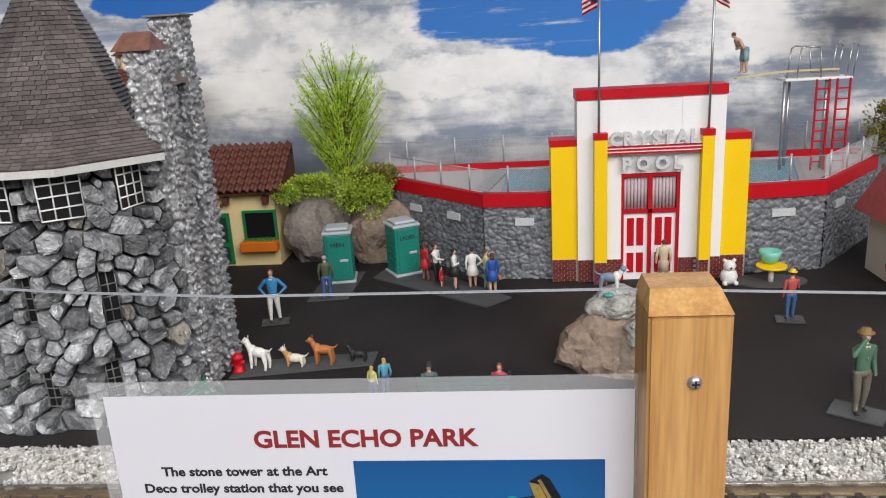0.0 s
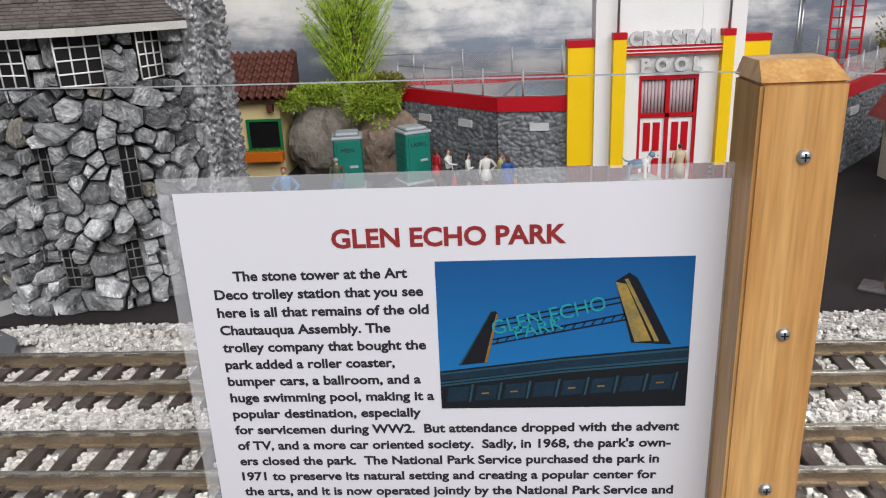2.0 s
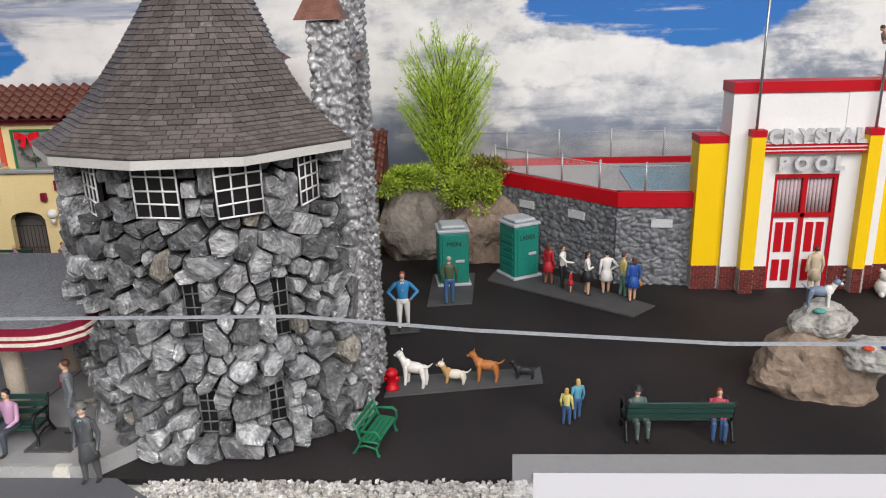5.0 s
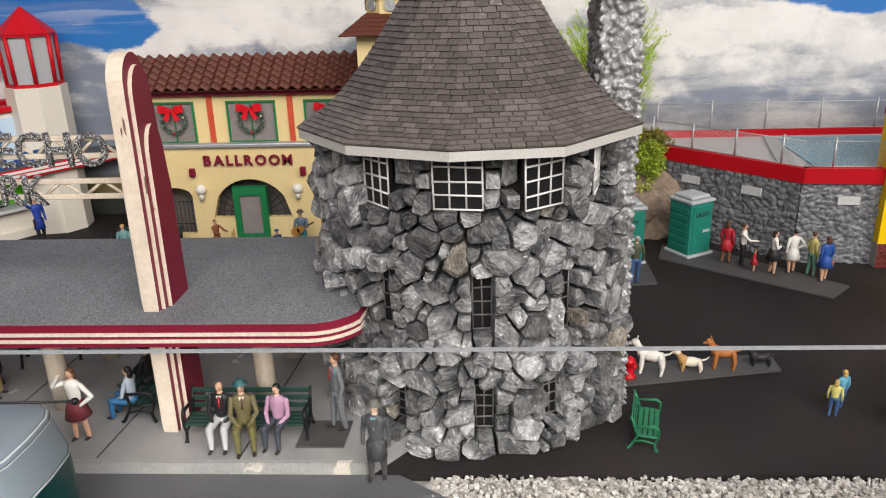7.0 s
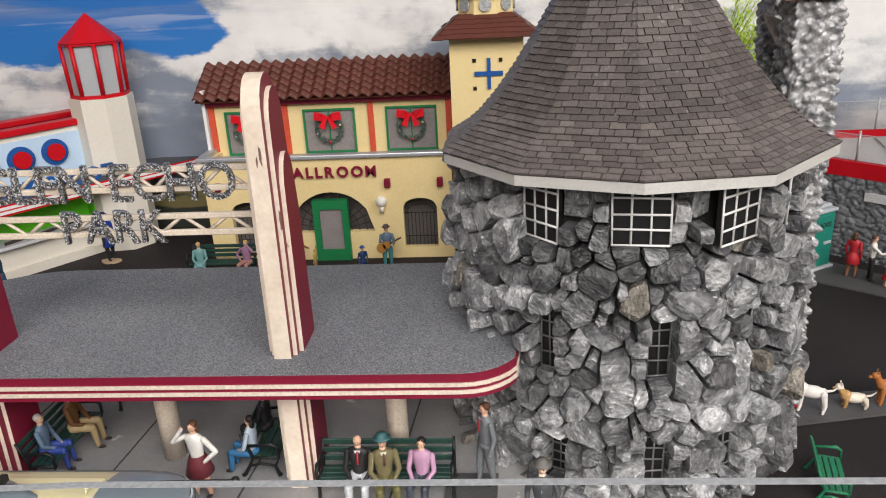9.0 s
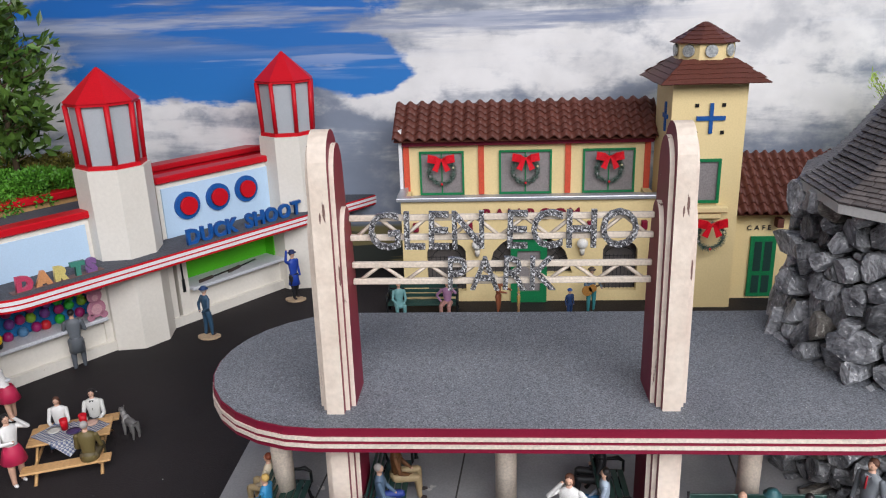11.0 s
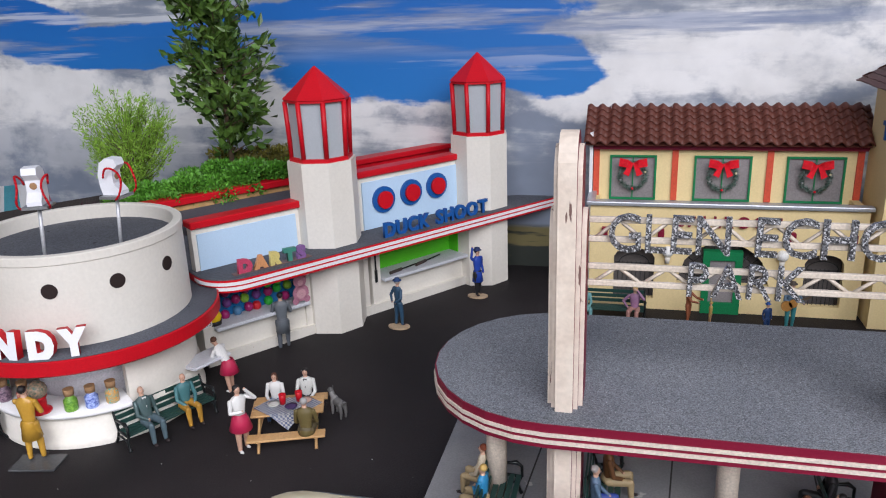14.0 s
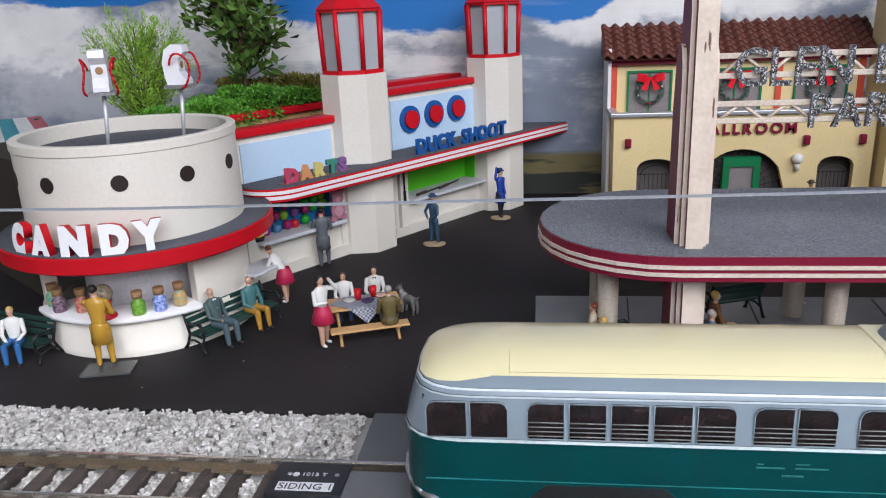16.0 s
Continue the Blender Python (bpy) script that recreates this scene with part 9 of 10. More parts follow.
def bench(pos, yaw, length=0.085, label="dark green slatted park bench with black iron ends", slat=None, size=1.0, ends=None):
    th = thing("park_bench", Matrix.Translation(pos) @ Matrix.Rotation(radians(yaw), 4, "Z") @ Matrix.Scale(size, 4), label, "bench", group="park benches")
    hw = length / 2
    for k in range(4):
        bm_ = B()
        bevelled(bm_, -hw, hw, -0.0165 + 0.0062 * k, -0.0115 + 0.0062 * k, 0.0180, 0.0198, 0.0004, 1)
        part("seat_slat", bm_, slat or darkgreen, th)
    for k in range(3):
        bm_ = B()
        y = 0.0085 + 0.0022 * k
        bevelled(bm_, -hw, hw, y, y + 0.0016, 0.0225 + 0.0066 * k, 0.0278 + 0.0066 * k, 0.0004, 1)
        part("back_slat", bm_, slat or darkgreen, th)
    for x in (-hw, hw):
        bm_ = B()
        tube(bm_, [(x, a, b_) for a, b_ in ((-0.0165, 0.0), (-0.0150, 0.002), (-0.013, 0.010), (-0.017, 0.018), (-0.004, 0.0186), (0.006, 0.0185), (0.010, 0.010), (0.0145, 0.002), (0.0165, 0.0))], (0.0024, 0.0017, 0.0015, 0.0016, 0.0016, 0.0016, 0.0015, 0.0017, 0.0024))
        end_ = part("bench_end", bm_, ends or iron, th, "" if ends else "black cast iron end")
        for nm_, line_, r_ in (("back_post", ((0.006, 0.0185), (0.0085, 0.026), (0.011, 0.033), (0.0145, 0.0425)), (0.0016, 0.0015, 0.0015, 0.0012)), ("armrest", ((-0.017, 0.018), (-0.0168, 0.029), (-0.0115, 0.0325), (-0.006, 0.0315), (0.009, 0.0305)), (0.0014, 0.0015, 0.0024, 0.0016, 0.0014)), ("brace", ((-0.013, 0.010), (0.0, 0.0125), (0.010, 0.010)), (0.0012, 0.0012, 0.0012))):
            bm_ = B()
            tube(bm_, [(x, a, b_) for a, b_ in line_], r_)
            part(nm_, bm_, ends or iron, end_)
    return th


# portable toilets
def toilet(pos, yaw, word, label):
    th = thing("portable_toilet", Matrix.Translation(pos) @ Matrix.Rotation(radians(yaw), 4, "Z") @ Matrix.Scale(0.95, 4), label, "portable toilet", group="portable toilets")
    bm_ = B()
    bevelled(bm_, -0.0235, 0.0235, -0.0235, 0.0235, 0.003, 0.088, 0.0025, 2)
    part("cabin", bm_, pottygreen, th)
    for k in range(6):
        for s_ in (-1, 1):
            bm_ = B()
            bevelled(bm_, s_ * 0.0240 - 0.0006, s_ * 0.0240 + 0.0006, -0.018, 0.018, 0.010 + 0.012 * k, 0.0185 + 0.012 * k, 0.0005, 1)
            part("side_rib", bm_, pottygreen, th)
    bm_ = B()
    bevelled(bm_, -0.027, 0.027, -0.028, 0.027, 0.0, 0.0045, 0.001, 1)
    part("skid", bm_, pottytop, th, "pale grey skid")
    bm_ = B()
    bevelled(bm_, -0.0255, 0.0255, -0.0255, 0.0255, 0.0875, 0.0925, 0.0015, 2)
    bevelled(bm_, -0.020, 0.020, -0.020, 0.020, 0.0925, 0.0985, 0.0035, 2)
    part("roof", bm_, pottytop, th, "pale grey domed roof")
    bm_ = B()
    bevelled(bm_, -0.0185, 0.0185, -0.0250, -0.0232, 0.006, 0.084, 0.0008, 1)
    part("door", bm_, pottygreen, th)
    bm_ = B()
    bevelled(bm_, 0.002, 0.0165, -0.0265, -0.0248, 0.039, 0.0435, 0.0005, 1)
    part("latch", bm_, pottytop, th)
    me_ = lettering(word, 0.0075, 0.0006, width=0.022 if word == "MEN" else 0.027)
    me_.materials.append(ink)
    piece("word", me_, th, Matrix.Translation((0, -0.0252, 0.066)))


toilet((-0.238, 1.232, 0.0026), 8, "MEN", "teal-green portable toilet marked for men on a grey plate")
toilet((-0.135, 1.262, 0.0026), 30, "LADIES", "teal-green portable toilet marked for ladies on a grey plate")
plate([(-0.272, 1.128), (-0.208, 1.138), (-0.204, 1.27), (-0.270, 1.265)], "grey plate under a portable toilet")
plate([(-0.185, 1.235), (0.008, 1.083), (0.046, 1.122), (-0.100, 1.275), (-0.165, 1.30)], "long grey plate under the waiting figures")
ZP = 0.0026
doll((-0.240, 1.136, ZP), 190, "man figurine in a green jacket and jeans on the plate", dye(0.07, 0.09, 0.05), JEANS, hair="grey", coat=False)
doll((-0.093, 1.213, ZP), 130, "woman figurine in a red dress with a black bag", dye(0.42, 0.02, 0.03), dye(0.42, 0.02, 0.03), skin="brown", hair="brown", skirt=dye(0.42, 0.02, 0.03), bag=BLACK_, long_hair=True, size=0.066)
doll((-0.074, 1.200, ZP), 60, "woman figurine in a white blouse and black trousers", WHITE_, BLACK_, hair="brown", arms=("reach", "down"), size=0.066)
doll((-0.064, 1.178, ZP), 60, "small child figurine in a red coat", dye(0.42, 0.02, 0.03), dye(0.42, 0.02, 0.03), size=0.034, skirt=dye(0.42, 0.02, 0.03), hair="brown")
doll((-0.042, 1.168, ZP), 80, "woman figurine in a white blouse and black skirt", WHITE_, BLACK_, hair="black", skirt=BLACK_, long_hair=True, arms=("fold", "down"), size=0.066)
doll((-0.014, 1.172, ZP), 190, "woman figurine in white blouse and shorts", WHITE_, WHITE_, hair="black", skirt=WHITE_, arms=("hip", "down"), size=0.066)
doll((0.008, 1.160, ZP), 100, "woman figurine in a yellow top and green trousers", dye(0.55, 0.50, 0.18), dye(0.12, 0.25, 0.20), hair="brown", size=0.066)
doll((0.018, 1.141, ZP), 200, "woman figurine in a blue dress with an orange bag", dye(0.02, 0.08, 0.33), dye(0.02, 0.08, 0.33), hair="brown", skirt=dye(0.02, 0.08, 0.33), bag=dye(0.50, 0.16, 0.02), long_hair=True, size=0.066)
doll((-0.297, 1.047, 0.003), 5, "man figurine in a bright blue jacket and white trousers", dye(0.04, 0.24, 0.50), WHITE_, hair="red", arms=("hip", "hip"), size=0.080, stride=0.05, shirt=dye(0.6, 0.6, 0.6))
clear_base(-0.297, 1.047, 12, 0.040, 0.026)

# dogs on their plate
plate([(-0.302, 0.862), (-0.128, 0.894), (-0.128, 0.932), (-0.298, 0.908)], "long grey plate under the dog figurines")
dog((-0.270, 0.887, ZP), 250, "white bull terrier figurine with a blue collar", dye(0.72, 0.70, 0.66), 0.042)
dog((-0.226, 0.893, ZP), 262, "white and tan bulldog figurine crouching", dye(0.68, 0.62, 0.52), 0.036, dye(0.45, 0.26, 0.10), low=True)
dog((-0.190, 0.897, ZP), 262, "tan boxer dog figurine with a white muzzle", dye(0.42, 0.15, 0.04), 0.038)
dog((-0.148, 0.904, ZP), 265, "small black dog figurine lying on the plate", BLACK_, 0.032, low=True)
hy = thing("fire_hydrant", Matrix.Translation((-0.295, 0.880, ZP)), "small red fire hydrant beside a dog", "hydrant")
bm = B()
lathe(bm, [(0.0, 0.0), (0.008, 0.0), (0.008, 0.002), (0.0055, 0.003), (0.0055, 0.016), (0.0075, 0.017), (0.0065, 0.021), (0.003, 0.024), (0.0, 0.0255)], 16)
part("barrel", bm, redpaint, hy)
for s_ in (-1, 1):
    bm = B()
    rod(bm, (0, 0, 0.012), (s_ * 0.0085, 0, 0.012), 0.0026, n=10)
    part("nozzle", bm, redpaint, hy)
bench((-0.300, 0.774, 0.0), 76, 0.060, "bright green slatted bench beside the stone tower", slat=mat("bench_green", (0.010, 0.16, 0.075), 0.4), ends=mat("bench_green", (0.010, 0.16, 0.075)), size=0.80)
# bench with seated figures near the track
bench((-0.008, 0.790, 0.0), 180, 0.100, "dark green bench near the railway with two seated figurines")
doll((-0.112, 0.806, 0.0), 150, "small figurine with blond hair and a yellow shirt", dye(0.60, 0.55, 0.18), JEANS, hair="blond", long_hair=True, size=0.042)
doll((-0.100, 0.818, 0.0), 200, "small figurine with blond hair and a pale blue shirt", dye(0.10, 0.32, 0.45), JEANS, hair="blond", long_hair=True, size=0.046)
doll((-0.046, 0.792, 0.0), 10, "seated figurine with a black hat and grey-green suit", dye(0.10, 0.13, 0.12), dye(0.10, 0.13, 0.12), hair="grey", hat=BLACK_, sit=True, arms=("lap", "lap"), size=0.062)
doll((0.031, 0.790, 0.0), -10, "seated figurine with red hair and a red top", dye(0.42, 0.05, 0.08), JEANS, hair="red", long_hair=True, sit=True, arms=("lap", "lap"), size=0.062)
# square in front of the pool
doll((0.280, 1.172, 0.0), 175, "man figurine in a cream trench coat by the pool doors", dye(0.58, 0.48, 0.33), dye(0.58, 0.48, 0.33), hair="brown", coat=True)
dog((0.163, 0.897, 0.088), 75, "grey and white shaggy dog figurine on a stone", dye(0.18, 0.24, 0.33), 0.036, WHITE_)
bm = B()
ball(bm, (0, 0, 0.012), 0.014, 2, 0, (0.95, 0.9, 1.0))
ball(bm, (0, -0.002, 0.029), 0.0095, 2, 0)
for s_ in (-1, 1):
    ball(bm, (s_ * 0.008, -0.010, 0.004), 0.0055, 1, 0, (0.8, 1.3, 0.8))
    ball(bm, (s_ * 0.007, 0.0, 0.037), 0.0035, 1, 0)
ball(bm, (0, -0.0115, 0.028), 0.0018, 1, 1)
solo("dog_figurine", bm, [WHITE_, BLACK_], "white sitting sheepdog figurine by the pool wall", "dog figurine", m=Matrix.Translation((0.376, 1.163, 0)), group="dog figurines")
ts = thing("round_table", Matrix.Translation((0.437, 1.165, 0)), "small yellow round toy table on a dark oval base", "table")
bm = B()
prism(bm, [(0.055 * math.cos(radians(a)), 0.030 * math.sin(radians(a))) for a in range(0, 360, 15)], 0.0004, 0.003)
part("oval_base", bm, plategrey, ts)
bm = B()
rod(bm, (0, -0.006, 0.003), (0, -0.006, 0.026), 0.004, n=10)
part("stem", bm, white, ts)
bm = B()
rod(bm, (0, -0.006, 0.026), (0, -0.006, 0.029), 0.022, n=28)
part("tabletop", bm, yellowpaint, ts, "yellow round top")
bm = B()
lathe(bm, [(0.006, 0.029), (0.011, 0.032), (0.0155, 0.041), (0.0165, 0.049), (0.015, 0.049), (0.0, 0.040)], 20, cy=0.004)
part("bowl", bm, mat("mint_bowl", (0.18, 0.52, 0.42), 0.4), ts, "mint green bowl")
clear_base(0.413, 1.010, -10, 0.036, 0.026)
doll((0.413, 1.010, 0.003), 185, "worker figurine in a checked red shirt and yellow helmet", dye(0.42, 0.08, 0.07), JEANS, hair="brown", hat=dye(0.65, 0.50, 0.03), arms=("fold", "down"), size=0.068)
clear_base(0.392, 0.757, -35, 0.052, 0.034)
doll((0.392, 0.757, 0.003), 15, "man figurine in a green jacket, grey trousers and brimmed hat", dye(0.07, 0.15, 0.10), dye(0.12, 0.11, 0.085), hair="grey", hat=dye(0.22, 0.13, 0.04), arms=("brow", "down"), size=0.090, shirt=dye(0.5, 0.48, 0.36))
doll((0.580, 1.095, 0.0), 20, "figurine in a red top and dark trousers", dye(0.40, 0.03, 0.06), dye(0.03, 0.03, 0.06), hair="black", arms=("down", "fold"))
bm = B()
ball(bm, (0, 0, 0), 0.010, 2)
solo("green_ball", bm, greenpaint, "green ball held above a figurine", "ball", m=Matrix.Translation((0.583, 1.100, 0.083)))
# diver
doll((0.441, 1.36, 0.2985), -82, "stooping diver figurine in teal patterned swimming shorts on the springboard", SK["light"], mat("teal_pattern", (0.02, 0.17, 0.20), 0.5, color2=(0.30, 0.42, 0.40), scale=6, amount=1.0), hair="brown", shoes=SK["light"], lean=38, size=0.074, arms=("fold", "fold"), shorts=mat("teal_pattern", (0.02, 0.17, 0.20)))

# ---- on the platform ----
PZ = 0.0166
doll((-0.826, 0.742, PZ), -15, "woman figurine shading her eyes, white blouse and maroon skirt", WHITE_, dye(0.16, 0.03, 0.04), skirt=dye(0.16, 0.03, 0.04), hair="brown", arms=("brow", "hip"), long_hair=True, size=0.076)
bench((-0.669, 0.752, PZ), 0, 0.112, "dark green bench with black iron ends on the platform")
doll((-0.690, 0.742, PZ), 0, "seated man figurine in a black suit, red tie and pale trousers", BLACK_, dye(0.50, 0.52, 0.55), skin="light", hair="grey", bald=True, sit=True, arms=("lap", "lap"), size=0.078, shirt=WHITE_, tie=dye(0.42, 0.02, 0.03))
doll((-0.669, 0.738, PZ), 15, "seated man figurine in an olive suit and teal hat", dye(0.14, 0.12, 0.06), dye(0.14, 0.13, 0.05), sit=True, hat=dye(0.03, 0.10, 0.11), arms=("lap", "lap"), size=0.080, shirt=dye(0.60, 0.55, 0.45), tie=dye(0.10, 0.05, 0.04))
doll((-0.638, 0.742, PZ), -10, "seated woman figurine in a pink blouse and dark jeans", dye(0.42, 0.24, 0.36), dye(0.05, 0.06, 0.08), sit=True, hair="black", arms=("lap", "lap"), size=0.074)
bench((-0.784, 0.800, PZ), 90, 0.060, "dark green bench end-on to the track")
doll((-0.792, 0.778, PZ), 265, "seated woman figurine in a pale blue blouse and jeans", dye(0.35, 0.42, 0.50), dye(0.03, 0.14, 0.30), sit=True, hair="black", long_hair=True, arms=("lap", "lap"))
doll((-0.790, 0.815, PZ), 265, "seated figurine in dark clothes and a black hat", BLACK_, BLACK_, sit=True, hat=BLACK_, hair="black", arms=("fold", "fold"), size=0.078)
doll((-0.586, 0.757, PZ + 0.002), -60, "man figurine in a grey suit and red tie by the tower", GREYC, GREYC, hair="brown", size=0.080, stride=0.05, shirt=dye(0.45, 0.50, 0.55), tie=dye(0.42, 0.02, 0.03))
plate([(-0.622, 0.728), (-0.578, 0.728), (-0.576, 0.770), (-0.620, 0.770)], "grey plate under a standing figure on the platform", z0=PZ, th=0.002)
doll((-0.543, 0.699, 0.006), -8, "figurine in grey coat, cap and white bandaged face", dye(0.075, 0.080, 0.088), dye(0.075, 0.078, 0.08), skin="pale", hat=dye(0.12, 0.12, 0.11), size=0.078, coat=True, shirt=dye(0.20, 0.38, 0.45))
bench((-0.980, 0.800, PZ), 90, 0.085, "dark green bench facing along the platform")
doll((-0.985, 0.782, PZ), 95, "seated figurine with white hair in a blue jacket", dye(0.10, 0.16, 0.24), dye(0.03, 0.06, 0.28), sit=True, hair="grey", arms=("lap", "lap"))
doll((-0.975, 0.815, PZ), 95, "seated man figurine in a brown jacket and khaki trousers", dye(0.14, 0.06, 0.02), KHAKI, sit=True, hair="blond", arms=("lap", "lap"), size=0.078)
bench((-0.94, 0.900, PZ), 200, 0.060, "black iron bench at the back of the platform")
bench((-1.070, 0.775, PZ), 90, 0.070, "green bench at the open end of the platform")
doll((-1.082, 0.768, PZ), 260, "seated boy figurine in a bright blue jacket and khaki trousers", dye(0.03, 0.22, 0.42), KHAKI, sit=True, hair="blond", arms=("fold", "fold"), size=0.070)
doll((-1.088, 0.800, PZ), 260, "seated figurine in a cream shirt and khaki trousers", dye(0.55, 0.47, 0.34), KHAKI, sit=True, hair="red", arms=("lap", "lap"), size=0.070)

# ---- in front of the ballroom ----
bench((-0.990, 1.285, 0.0), 0, 0.105, "dark green bench in front of the ballroom")
doll((-1.025, 1.276, 0.0), 15, "seated old woman figurine in a teal patterned dress", dye(0.16, 0.34, 0.34), dye(0.16, 0.34, 0.34), sit=True, hair="blond", skirt=dye(0.16, 0.34, 0.34), arms=("lap", "lap"), size=0.068)
doll((-0.952, 1.276, 0.0), -10, "seated old woman figurine in a mauve top", dye(0.34, 0.18, 0.30), dye(0.45, 0.24, 0.20), sit=True, hair="blond", arms=("hip", "brow"), size=0.070)
doll((-0.738, 1.285, 0.0), 10, "guitar player figurine in a blue shirt and hat", dye(0.10, 0.16, 0.22), dye(0.05, 0.25, 0.27), hat=dye(0.08, 0.06, 0.05), arms=("fold", "reach"), size=0.070)
gt = thing("guitar", Matrix.Translation((-0.740, 1.274, 0.040)) @ Matrix.Rotation(radians(-28), 4, "Y"), "small wooden guitar held by a figurine", "guitar")
bm = B()
rod(bm, (-0.006, 0, 0), (-0.006, 0.004, 0), 0.0075, n=14)
rod(bm, (0.003, 0, 0), (0.003, 0.004, 0), 0.0058, n=14)
part("body", bm, mat("guitar_wood", (0.42, 0.20, 0.05), 0.35), gt)
bm = B()
box(bm, 0.006, 0.028, 0.0005, 0.0025, -0.0012, 0.0012)
part("neck", bm, bark, gt)
doll((-0.876, 1.283, 0.0), 60, "child figurine in a brown coat", dye(0.28, 0.09, 0.04), dye(0.28, 0.09, 0.04), hair="red", size=0.058, arms=("reach", "reach"))
doll((-0.846, 1.272, 0.0), 260, "small child figurine in yellow", dye(0.48, 0.33, 0.10), dye(0.35, 0.2, 0.1), hair="blond", size=0.040, arms=("wave", "down"))
doll((-0.772, 1.262, 0.0), 30, "figurine in a dark uniform and blue cap", NAVY, NAVY, hat=dye(0.02, 0.08, 0.30), size=0.046)

# ---- kiosk square ----
doll((-1.578, 0.790, 0.003), 190, "man figurine in a shiny mustard yellow suit at the counter", mat("mustard_gloss", (0.48, 0.27, 0.035), 0.25, bump=0.1), mat("mustard_gloss", (0.48, 0.27, 0.035)), hair="black", arms=("fold", "reach"), size=0.090, coat=True)
clear_base(-1.573, 0.785, 12, 0.050, 0.030)
bench((-1.476, 0.880, 0.0), 62, 0.108, "dark green bench with black iron ends beside the kiosk")
doll((-1.4835, 0.857, 0.0), 62, "seated old man figurine in a grey-green suit", dye(0.06, 0.10, 0.10), dye(0.08, 0.12, 0.14), sit=True, hair="grey", bald=True, arms=("lap", "down"), size=0.080, lean=-14, shirt=WHITE_)
doll((-1.462, 0.899, 0.0), 58, "seated man figurine in a teal jacket and mustard trousers", dye(0.06, 0.17, 0.18), dye(0.42, 0.22, 0.03), sit=True, hair="red", bald=True, arms=("lap", "lap"), size=0.078)
doll((-1.446, 0.974, 0.0), 262, "waitress figurine on skates leaning forward, white blouse and red skirt", WHITE_, dye(0.45, 0.02, 0.07), skirt=dye(0.45, 0.02, 0.07), hair="brown", shoes=WHITE_, arms=("reach", "reach"), lean=32, size=0.078)
doll((-1.365, 0.852, 0.0), 60, "waitress figurine on skates with a tray, white blouse and red skirt", WHITE_, dye(0.45, 0.02, 0.07), skirt=dye(0.45, 0.02, 0.07), hair="black", shoes=WHITE_, long_hair=True, arms=("fold", "brow"), size=0.080)
PTM = Matrix.Translation((-1.331, 0.899, 0)) @ Matrix.Rotation(radians(20), 4, "Z")
pic = thing("picnic_table", PTM, "light wood picnic table with two plank benches", "picnic table")
for k in range(3):
    bm = B()
    bevelled(bm, -0.040, 0.040, -0.018 + 0.0125 * k, -0.006 + 0.0125 * k, 0.0290, 0.0315, 0.0006, 1)
    part("top_plank", bm, woodlight, pic)
for y in (-0.042, 0.042):
    bm = B()
    bevelled(bm, -0.042, 0.042, y - 0.0075, y + 0.0075, 0.0165, 0.0190, 0.0006, 1)
    part("bench_plank", bm, woodlight, pic)
for x in (-0.031, 0.031):
    for s_ in (-1, 1):
        bm = B()
        rod(bm, (x, s_ * 0.008, 0.029), (x, s_ * 0.044, 0.0), 0.0018, n=4)
        part("leg", bm, woodlight, pic)
    bm = B()
    box(bm, x - 0.0012, x + 0.0012, -0.046, 0.046, 0.0140, 0.0165)
    part("cross_beam", bm, woodlight, pic)
# chequered cloth laid over the table
cm = bpy.data.materials.new("blue_check_cloth")
cm.use_nodes = True
cn, cl_ = cm.node_tree.nodes, cm.node_tree.links
cc = cn.new("ShaderNodeTexChecker")
cc.inputs["Scale"].default_value = 420
cc.inputs["Color1"].default_value, cc.inputs["Color2"].default_value = (0.72, 0.72, 0.72, 1), (0.20, 0.24, 0.38, 1)
ct = cn.new("ShaderNodeTexCoord")
cl_.new(ct.outputs["Object"], cc.inputs["Vector"])
cl_.new(cc.outputs["Color"], cn["Principled BSDF"].inputs["Base Color"])
cn["Principled BSDF"].inputs["Roughness"].default_value = 0.8
bm = B()
gr_ = [[bm.verts.new(((i / 12 - 0.5) * 0.044 * 1.25, (j / 12 - 0.5) * 0.044 * 1.25, 0.0)) for j in range(13)] for i in range(13)]
for row_ in gr_:
    for v in row_:
        v.co = Matrix.Rotation(radians(45), 3, "Z") @ v.co
        over = max(0.0, abs(v.co.y) - 0.0195)
        v.co.z = 0.0322 - over * 0.9 + 0.0002 * noise.noise(v.co * 300)
        if over > 0:
            v.co.y = math.copysign(0.0195 + over * 0.25, v.co.y)
for i in range(12):
    for j in range(12):
        bm.faces.new((gr_[i][j], gr_[i + 1][j], gr_[i + 1][j + 1], gr_[i][j + 1]))
bmesh.ops.solidify(bm, geom=bm.faces[:], thickness=0.0004)
solo("tablecloth", bm, cm, "blue and white chequered cloth on the picnic table", "tablecloth", m=PTM)
for x, y in ((-0.006, 0.004), (0.012, 0.008)):
    bm = B()
    lathe(bm, [(0.0, 0.0), (0.0032, 0.0), (0.0042, 0.012), (0.0036, 0.012), (0.0, 0.010)], 14)
    solo("red_cup", bm, redpaint, "red drinking cup on the chequered cloth", "cup", m=PTM @ Matrix.Translation((x, y, 0.0326)), group="cups")
for x, y, c in ((-0.016, 0.002, (0.5, 0.5, 0.45)), (0.004, -0.006, (0.05, 0.03, 0.10)), (0.020, 0.006, (0.55, 0.36, 0.28))):
    bm = B()
    lathe(bm, [(0.0, 0.0), (0.005, 0.0), (0.0072, 0.0022), (0.004, 0.0018), (0.0, 0.0022)], 18)
    solo("food_plate", bm, dye(*c), "small plate of food on the chequered cloth", "plate", m=PTM @ Matrix.Translation((x, y, 0.0326)), group="plates of food")
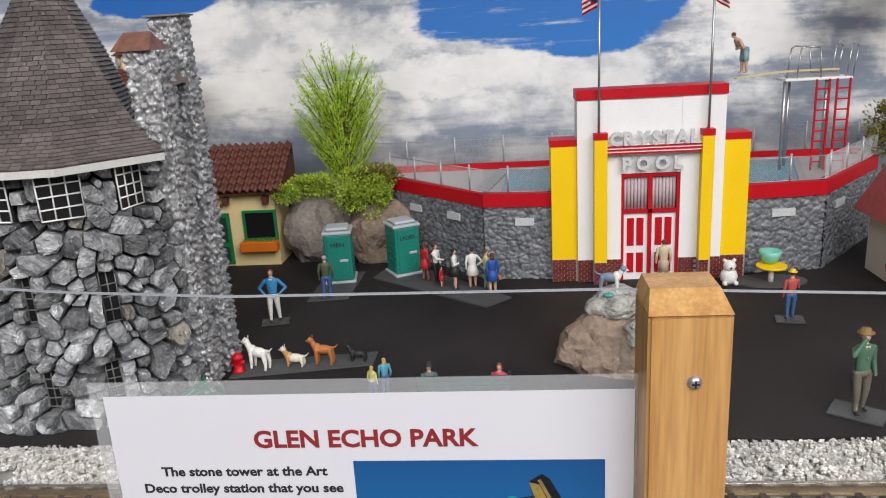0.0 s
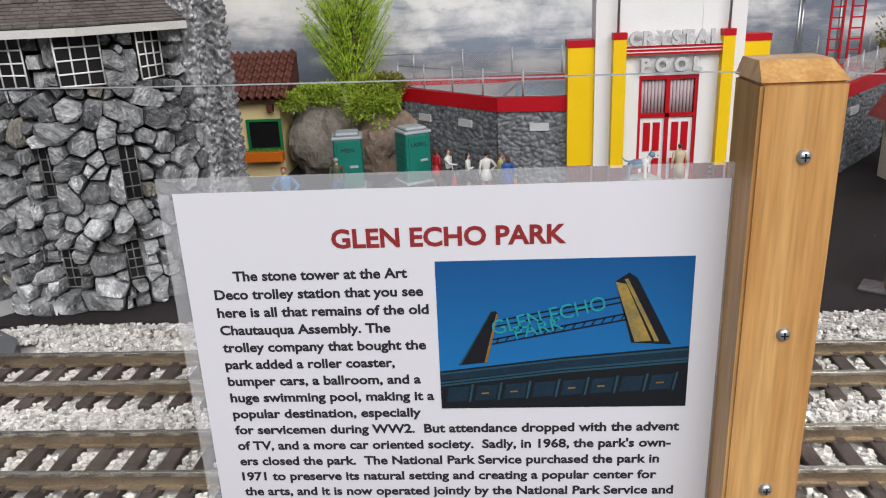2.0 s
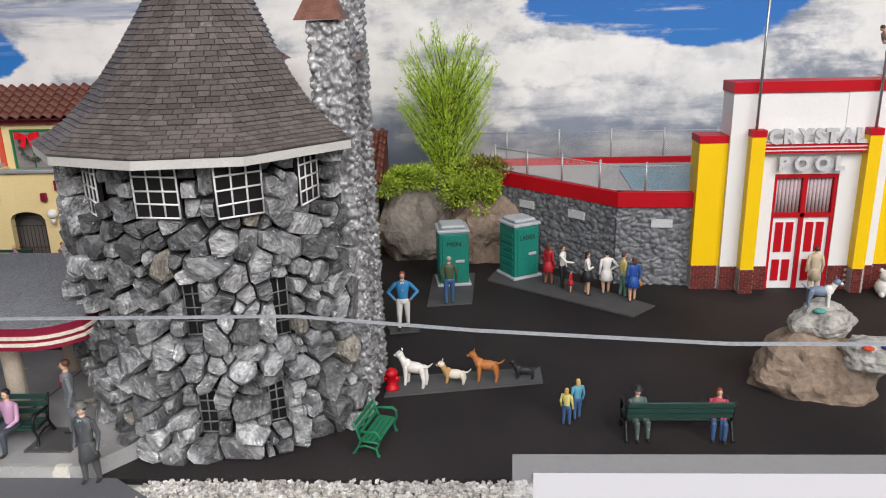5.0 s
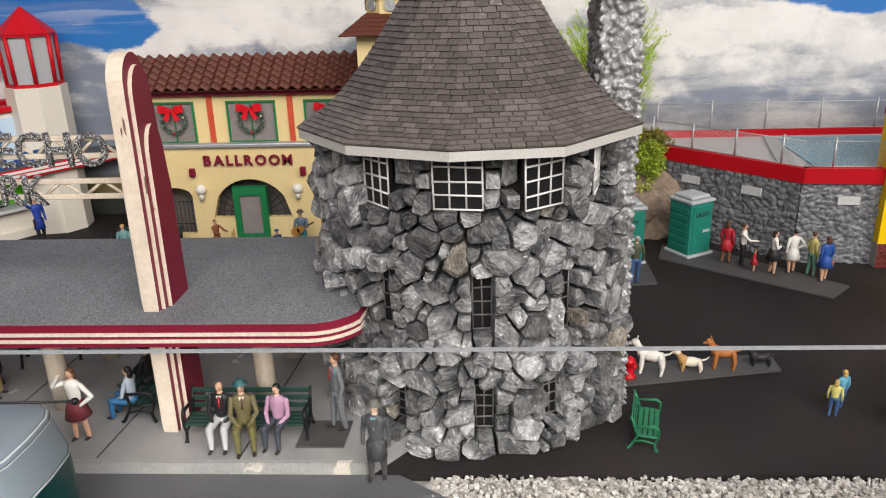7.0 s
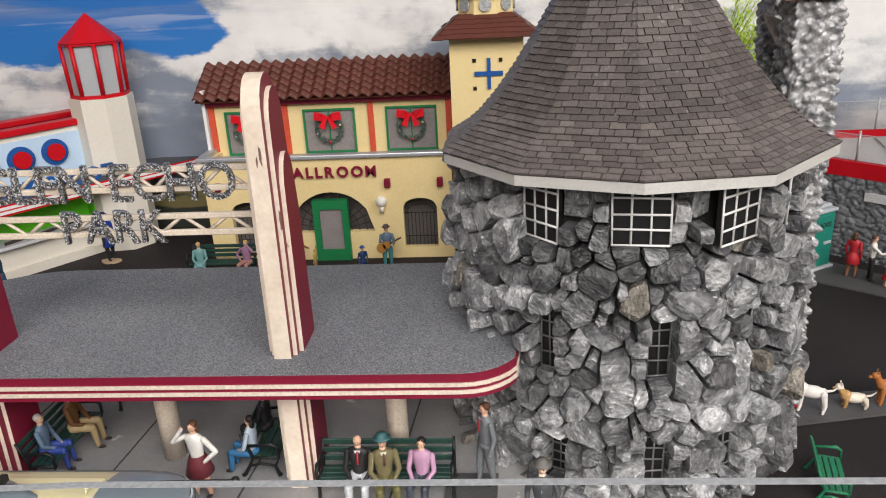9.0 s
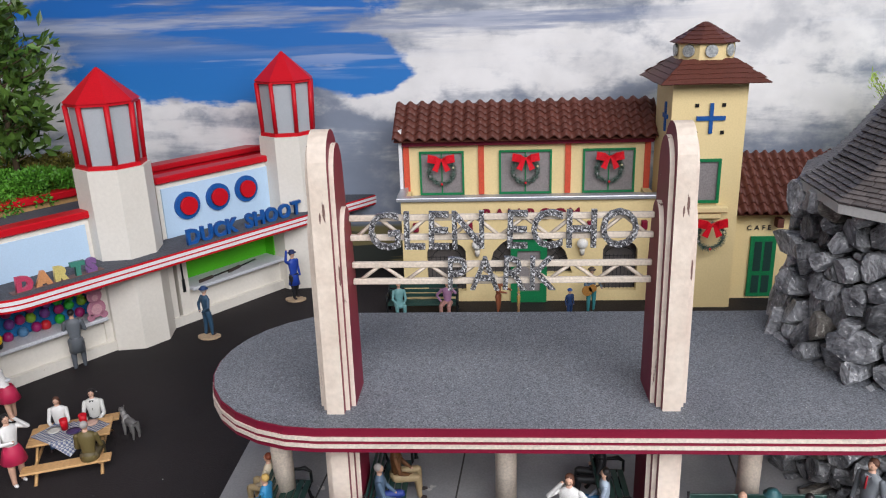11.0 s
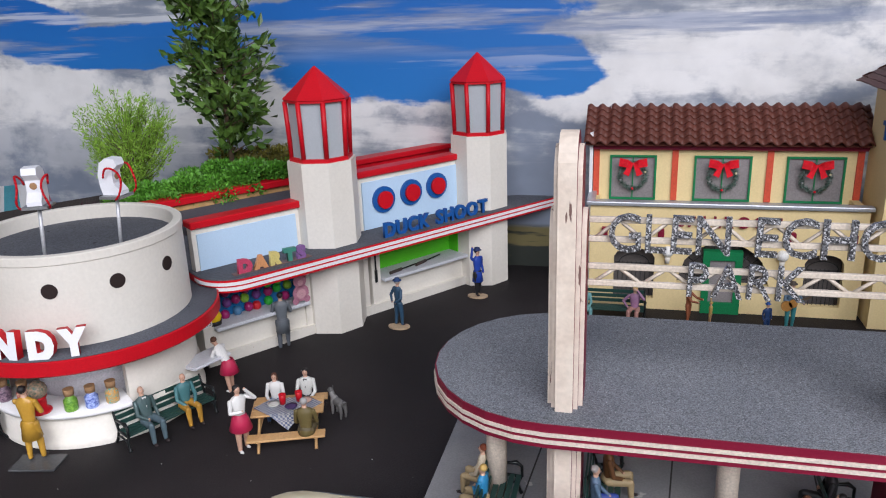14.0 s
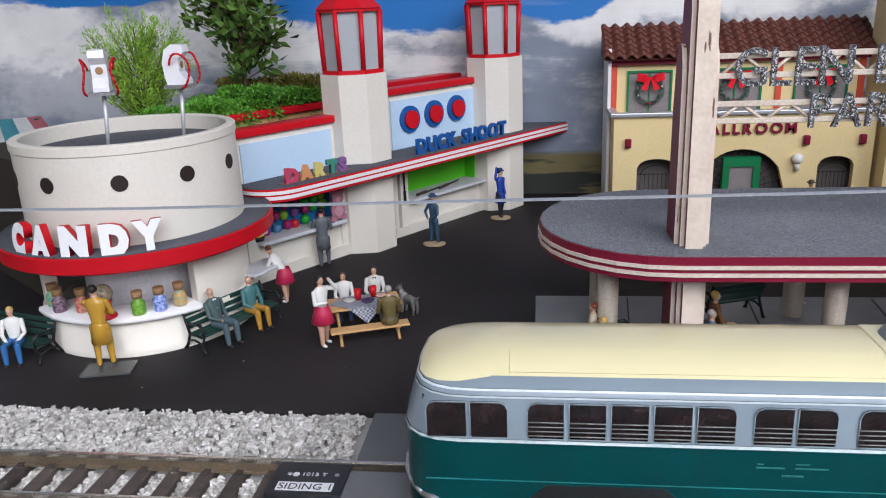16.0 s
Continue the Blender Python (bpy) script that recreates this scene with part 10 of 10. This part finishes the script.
doll(tuple(PTM @ Vector((-0.018, 0.040, -0.001))), 14, "seated woman figurine in a white blouse with long brown hair", WHITE_, JEANS, sit=True, hair="brown", long_hair=True, arms=("lap", "lap"), size=0.070)
doll(tuple(PTM @ Vector((0.018, 0.040, -0.001))), 14, "seated man figurine in a white jacket with black hair", dye(0.62, 0.62, 0.58), BLACK_, sit=True, hair="black", arms=("lap", "lap"), size=0.074, shirt=BLACK_)
doll(tuple(PTM @ Vector((0.022, -0.040, -0.001))), 194, "seated old man figurine in an olive coat", dye(0.13, 0.10, 0.035), dye(0.10, 0.08, 0.04), sit=True, hair="grey", arms=("lap", "lap"), size=0.080, coat=True)
dog((-1.288, 0.940, 0.0), 235, "grey dog figurine standing by the picnic table", dye(0.13, 0.125, 0.12), 0.034, dye(0.24, 0.23, 0.22))
doll((-1.433, 1.104, 0.0), 205, "man figurine in a long grey coat at the darts stall", dye(0.125, 0.14, 0.155), dye(0.09, 0.10, 0.115), hair="black", arms=("fold", "fold"), coat=True, size=0.086)


def round_base(x, y):
    bm_ = B()
    prism(bm_, [(x + (0.016 + 0.0015 * math.sin(a * 0.05)) * math.cos(radians(a)), y + 0.010 * math.sin(radians(a))) for a in range(0, 360, 20)], 0.0004, 0.0035)
    solo("base_plate", bm_, tanbase, "rounded tan base under a uniformed figurine", "base plate")


round_base(-1.292, 1.198)
doll((-1.292, 1.200, 0.0035), 140, "postman figurine in a navy uniform and cap", dye(0.03, 0.075, 0.13), dye(0.03, 0.075, 0.13), hair="grey", hat=NAVY, arms=("back", "back"), size=0.074)
round_base(-1.200, 1.338)
doll((-1.200, 1.340, 0.0035), 60, "policeman figurine with a raised arm in a blue coat", dye(0.02, 0.06, 0.36), BLACK_, hair="black", hat=dye(0.02, 0.03, 0.10), arms=("wave", "down"), size=0.080, coat=True)
bm = B()
lathe(bm, [(0.0, 0.0), (0.009, 0.0), (0.010, 0.006), (0.0, 0.006)], 14, mi=0)
lathe(bm, [(0.009, 0.006), (0.0105, 0.012), (0.007, 0.020), (0.0, 0.022)], 14, mi=1)
ball(bm, (0, 0, 0.025), 0.0065, 2, 2)
lathe(bm, [(0.0075, 0.028), (0.005, 0.035), (0.001, 0.044), (0.0, 0.044)], 12, mi=3)
ball(bm, (0, -0.005, 0.020), 0.005, 2, 4, (1, 0.7, 1.4))
solo("garden_gnome", bm, [BLACK_, yellowpaint, SK["light"], redpaint, WHITE_], "garden gnome in yellow and red on the darts counter", "gnome", m=DL @ Matrix.Translation((0.014, 0.006, 0.0556)))
bench((-1.703, 0.822, 0.0), -14, 0.105, "dark green bench with black iron ends in front of the tent")
doll((-1.688, 0.808, 0.0), 20, "seated woman figurine in a white blouse and blue jeans", WHITE_, dye(0.03, 0.13, 0.34), sit=True, hair="blond", arms=("lap", "lap"), size=0.076)
doll((-1.725, 0.812, 0.0), -20, "seated woman figurine in a pale teal top", dye(0.18, 0.36, 0.38), JEANS, sit=True, hair="brown", arms=("lap", "lap"), size=0.076)
for x, y in ((-1.44, 0.81), (-1.33, 0.80), (-1.22, 0.86), (-1.52, 0.75), (-1.38, 1.04), (0.33, 0.86), (0.46, 0.93)):
    bm = B()
    t = chip(int(abs(x) * 100), 9)
    join(bm, t, Matrix.Diagonal((0.0018, 0.0018, 0.0012, 1)))
    solo("pebble", bm, gravel_mat, "stray white pebble on the asphalt", "pebble", m=Matrix.Translation((x, y, 0.0004)), group="stray pebbles")
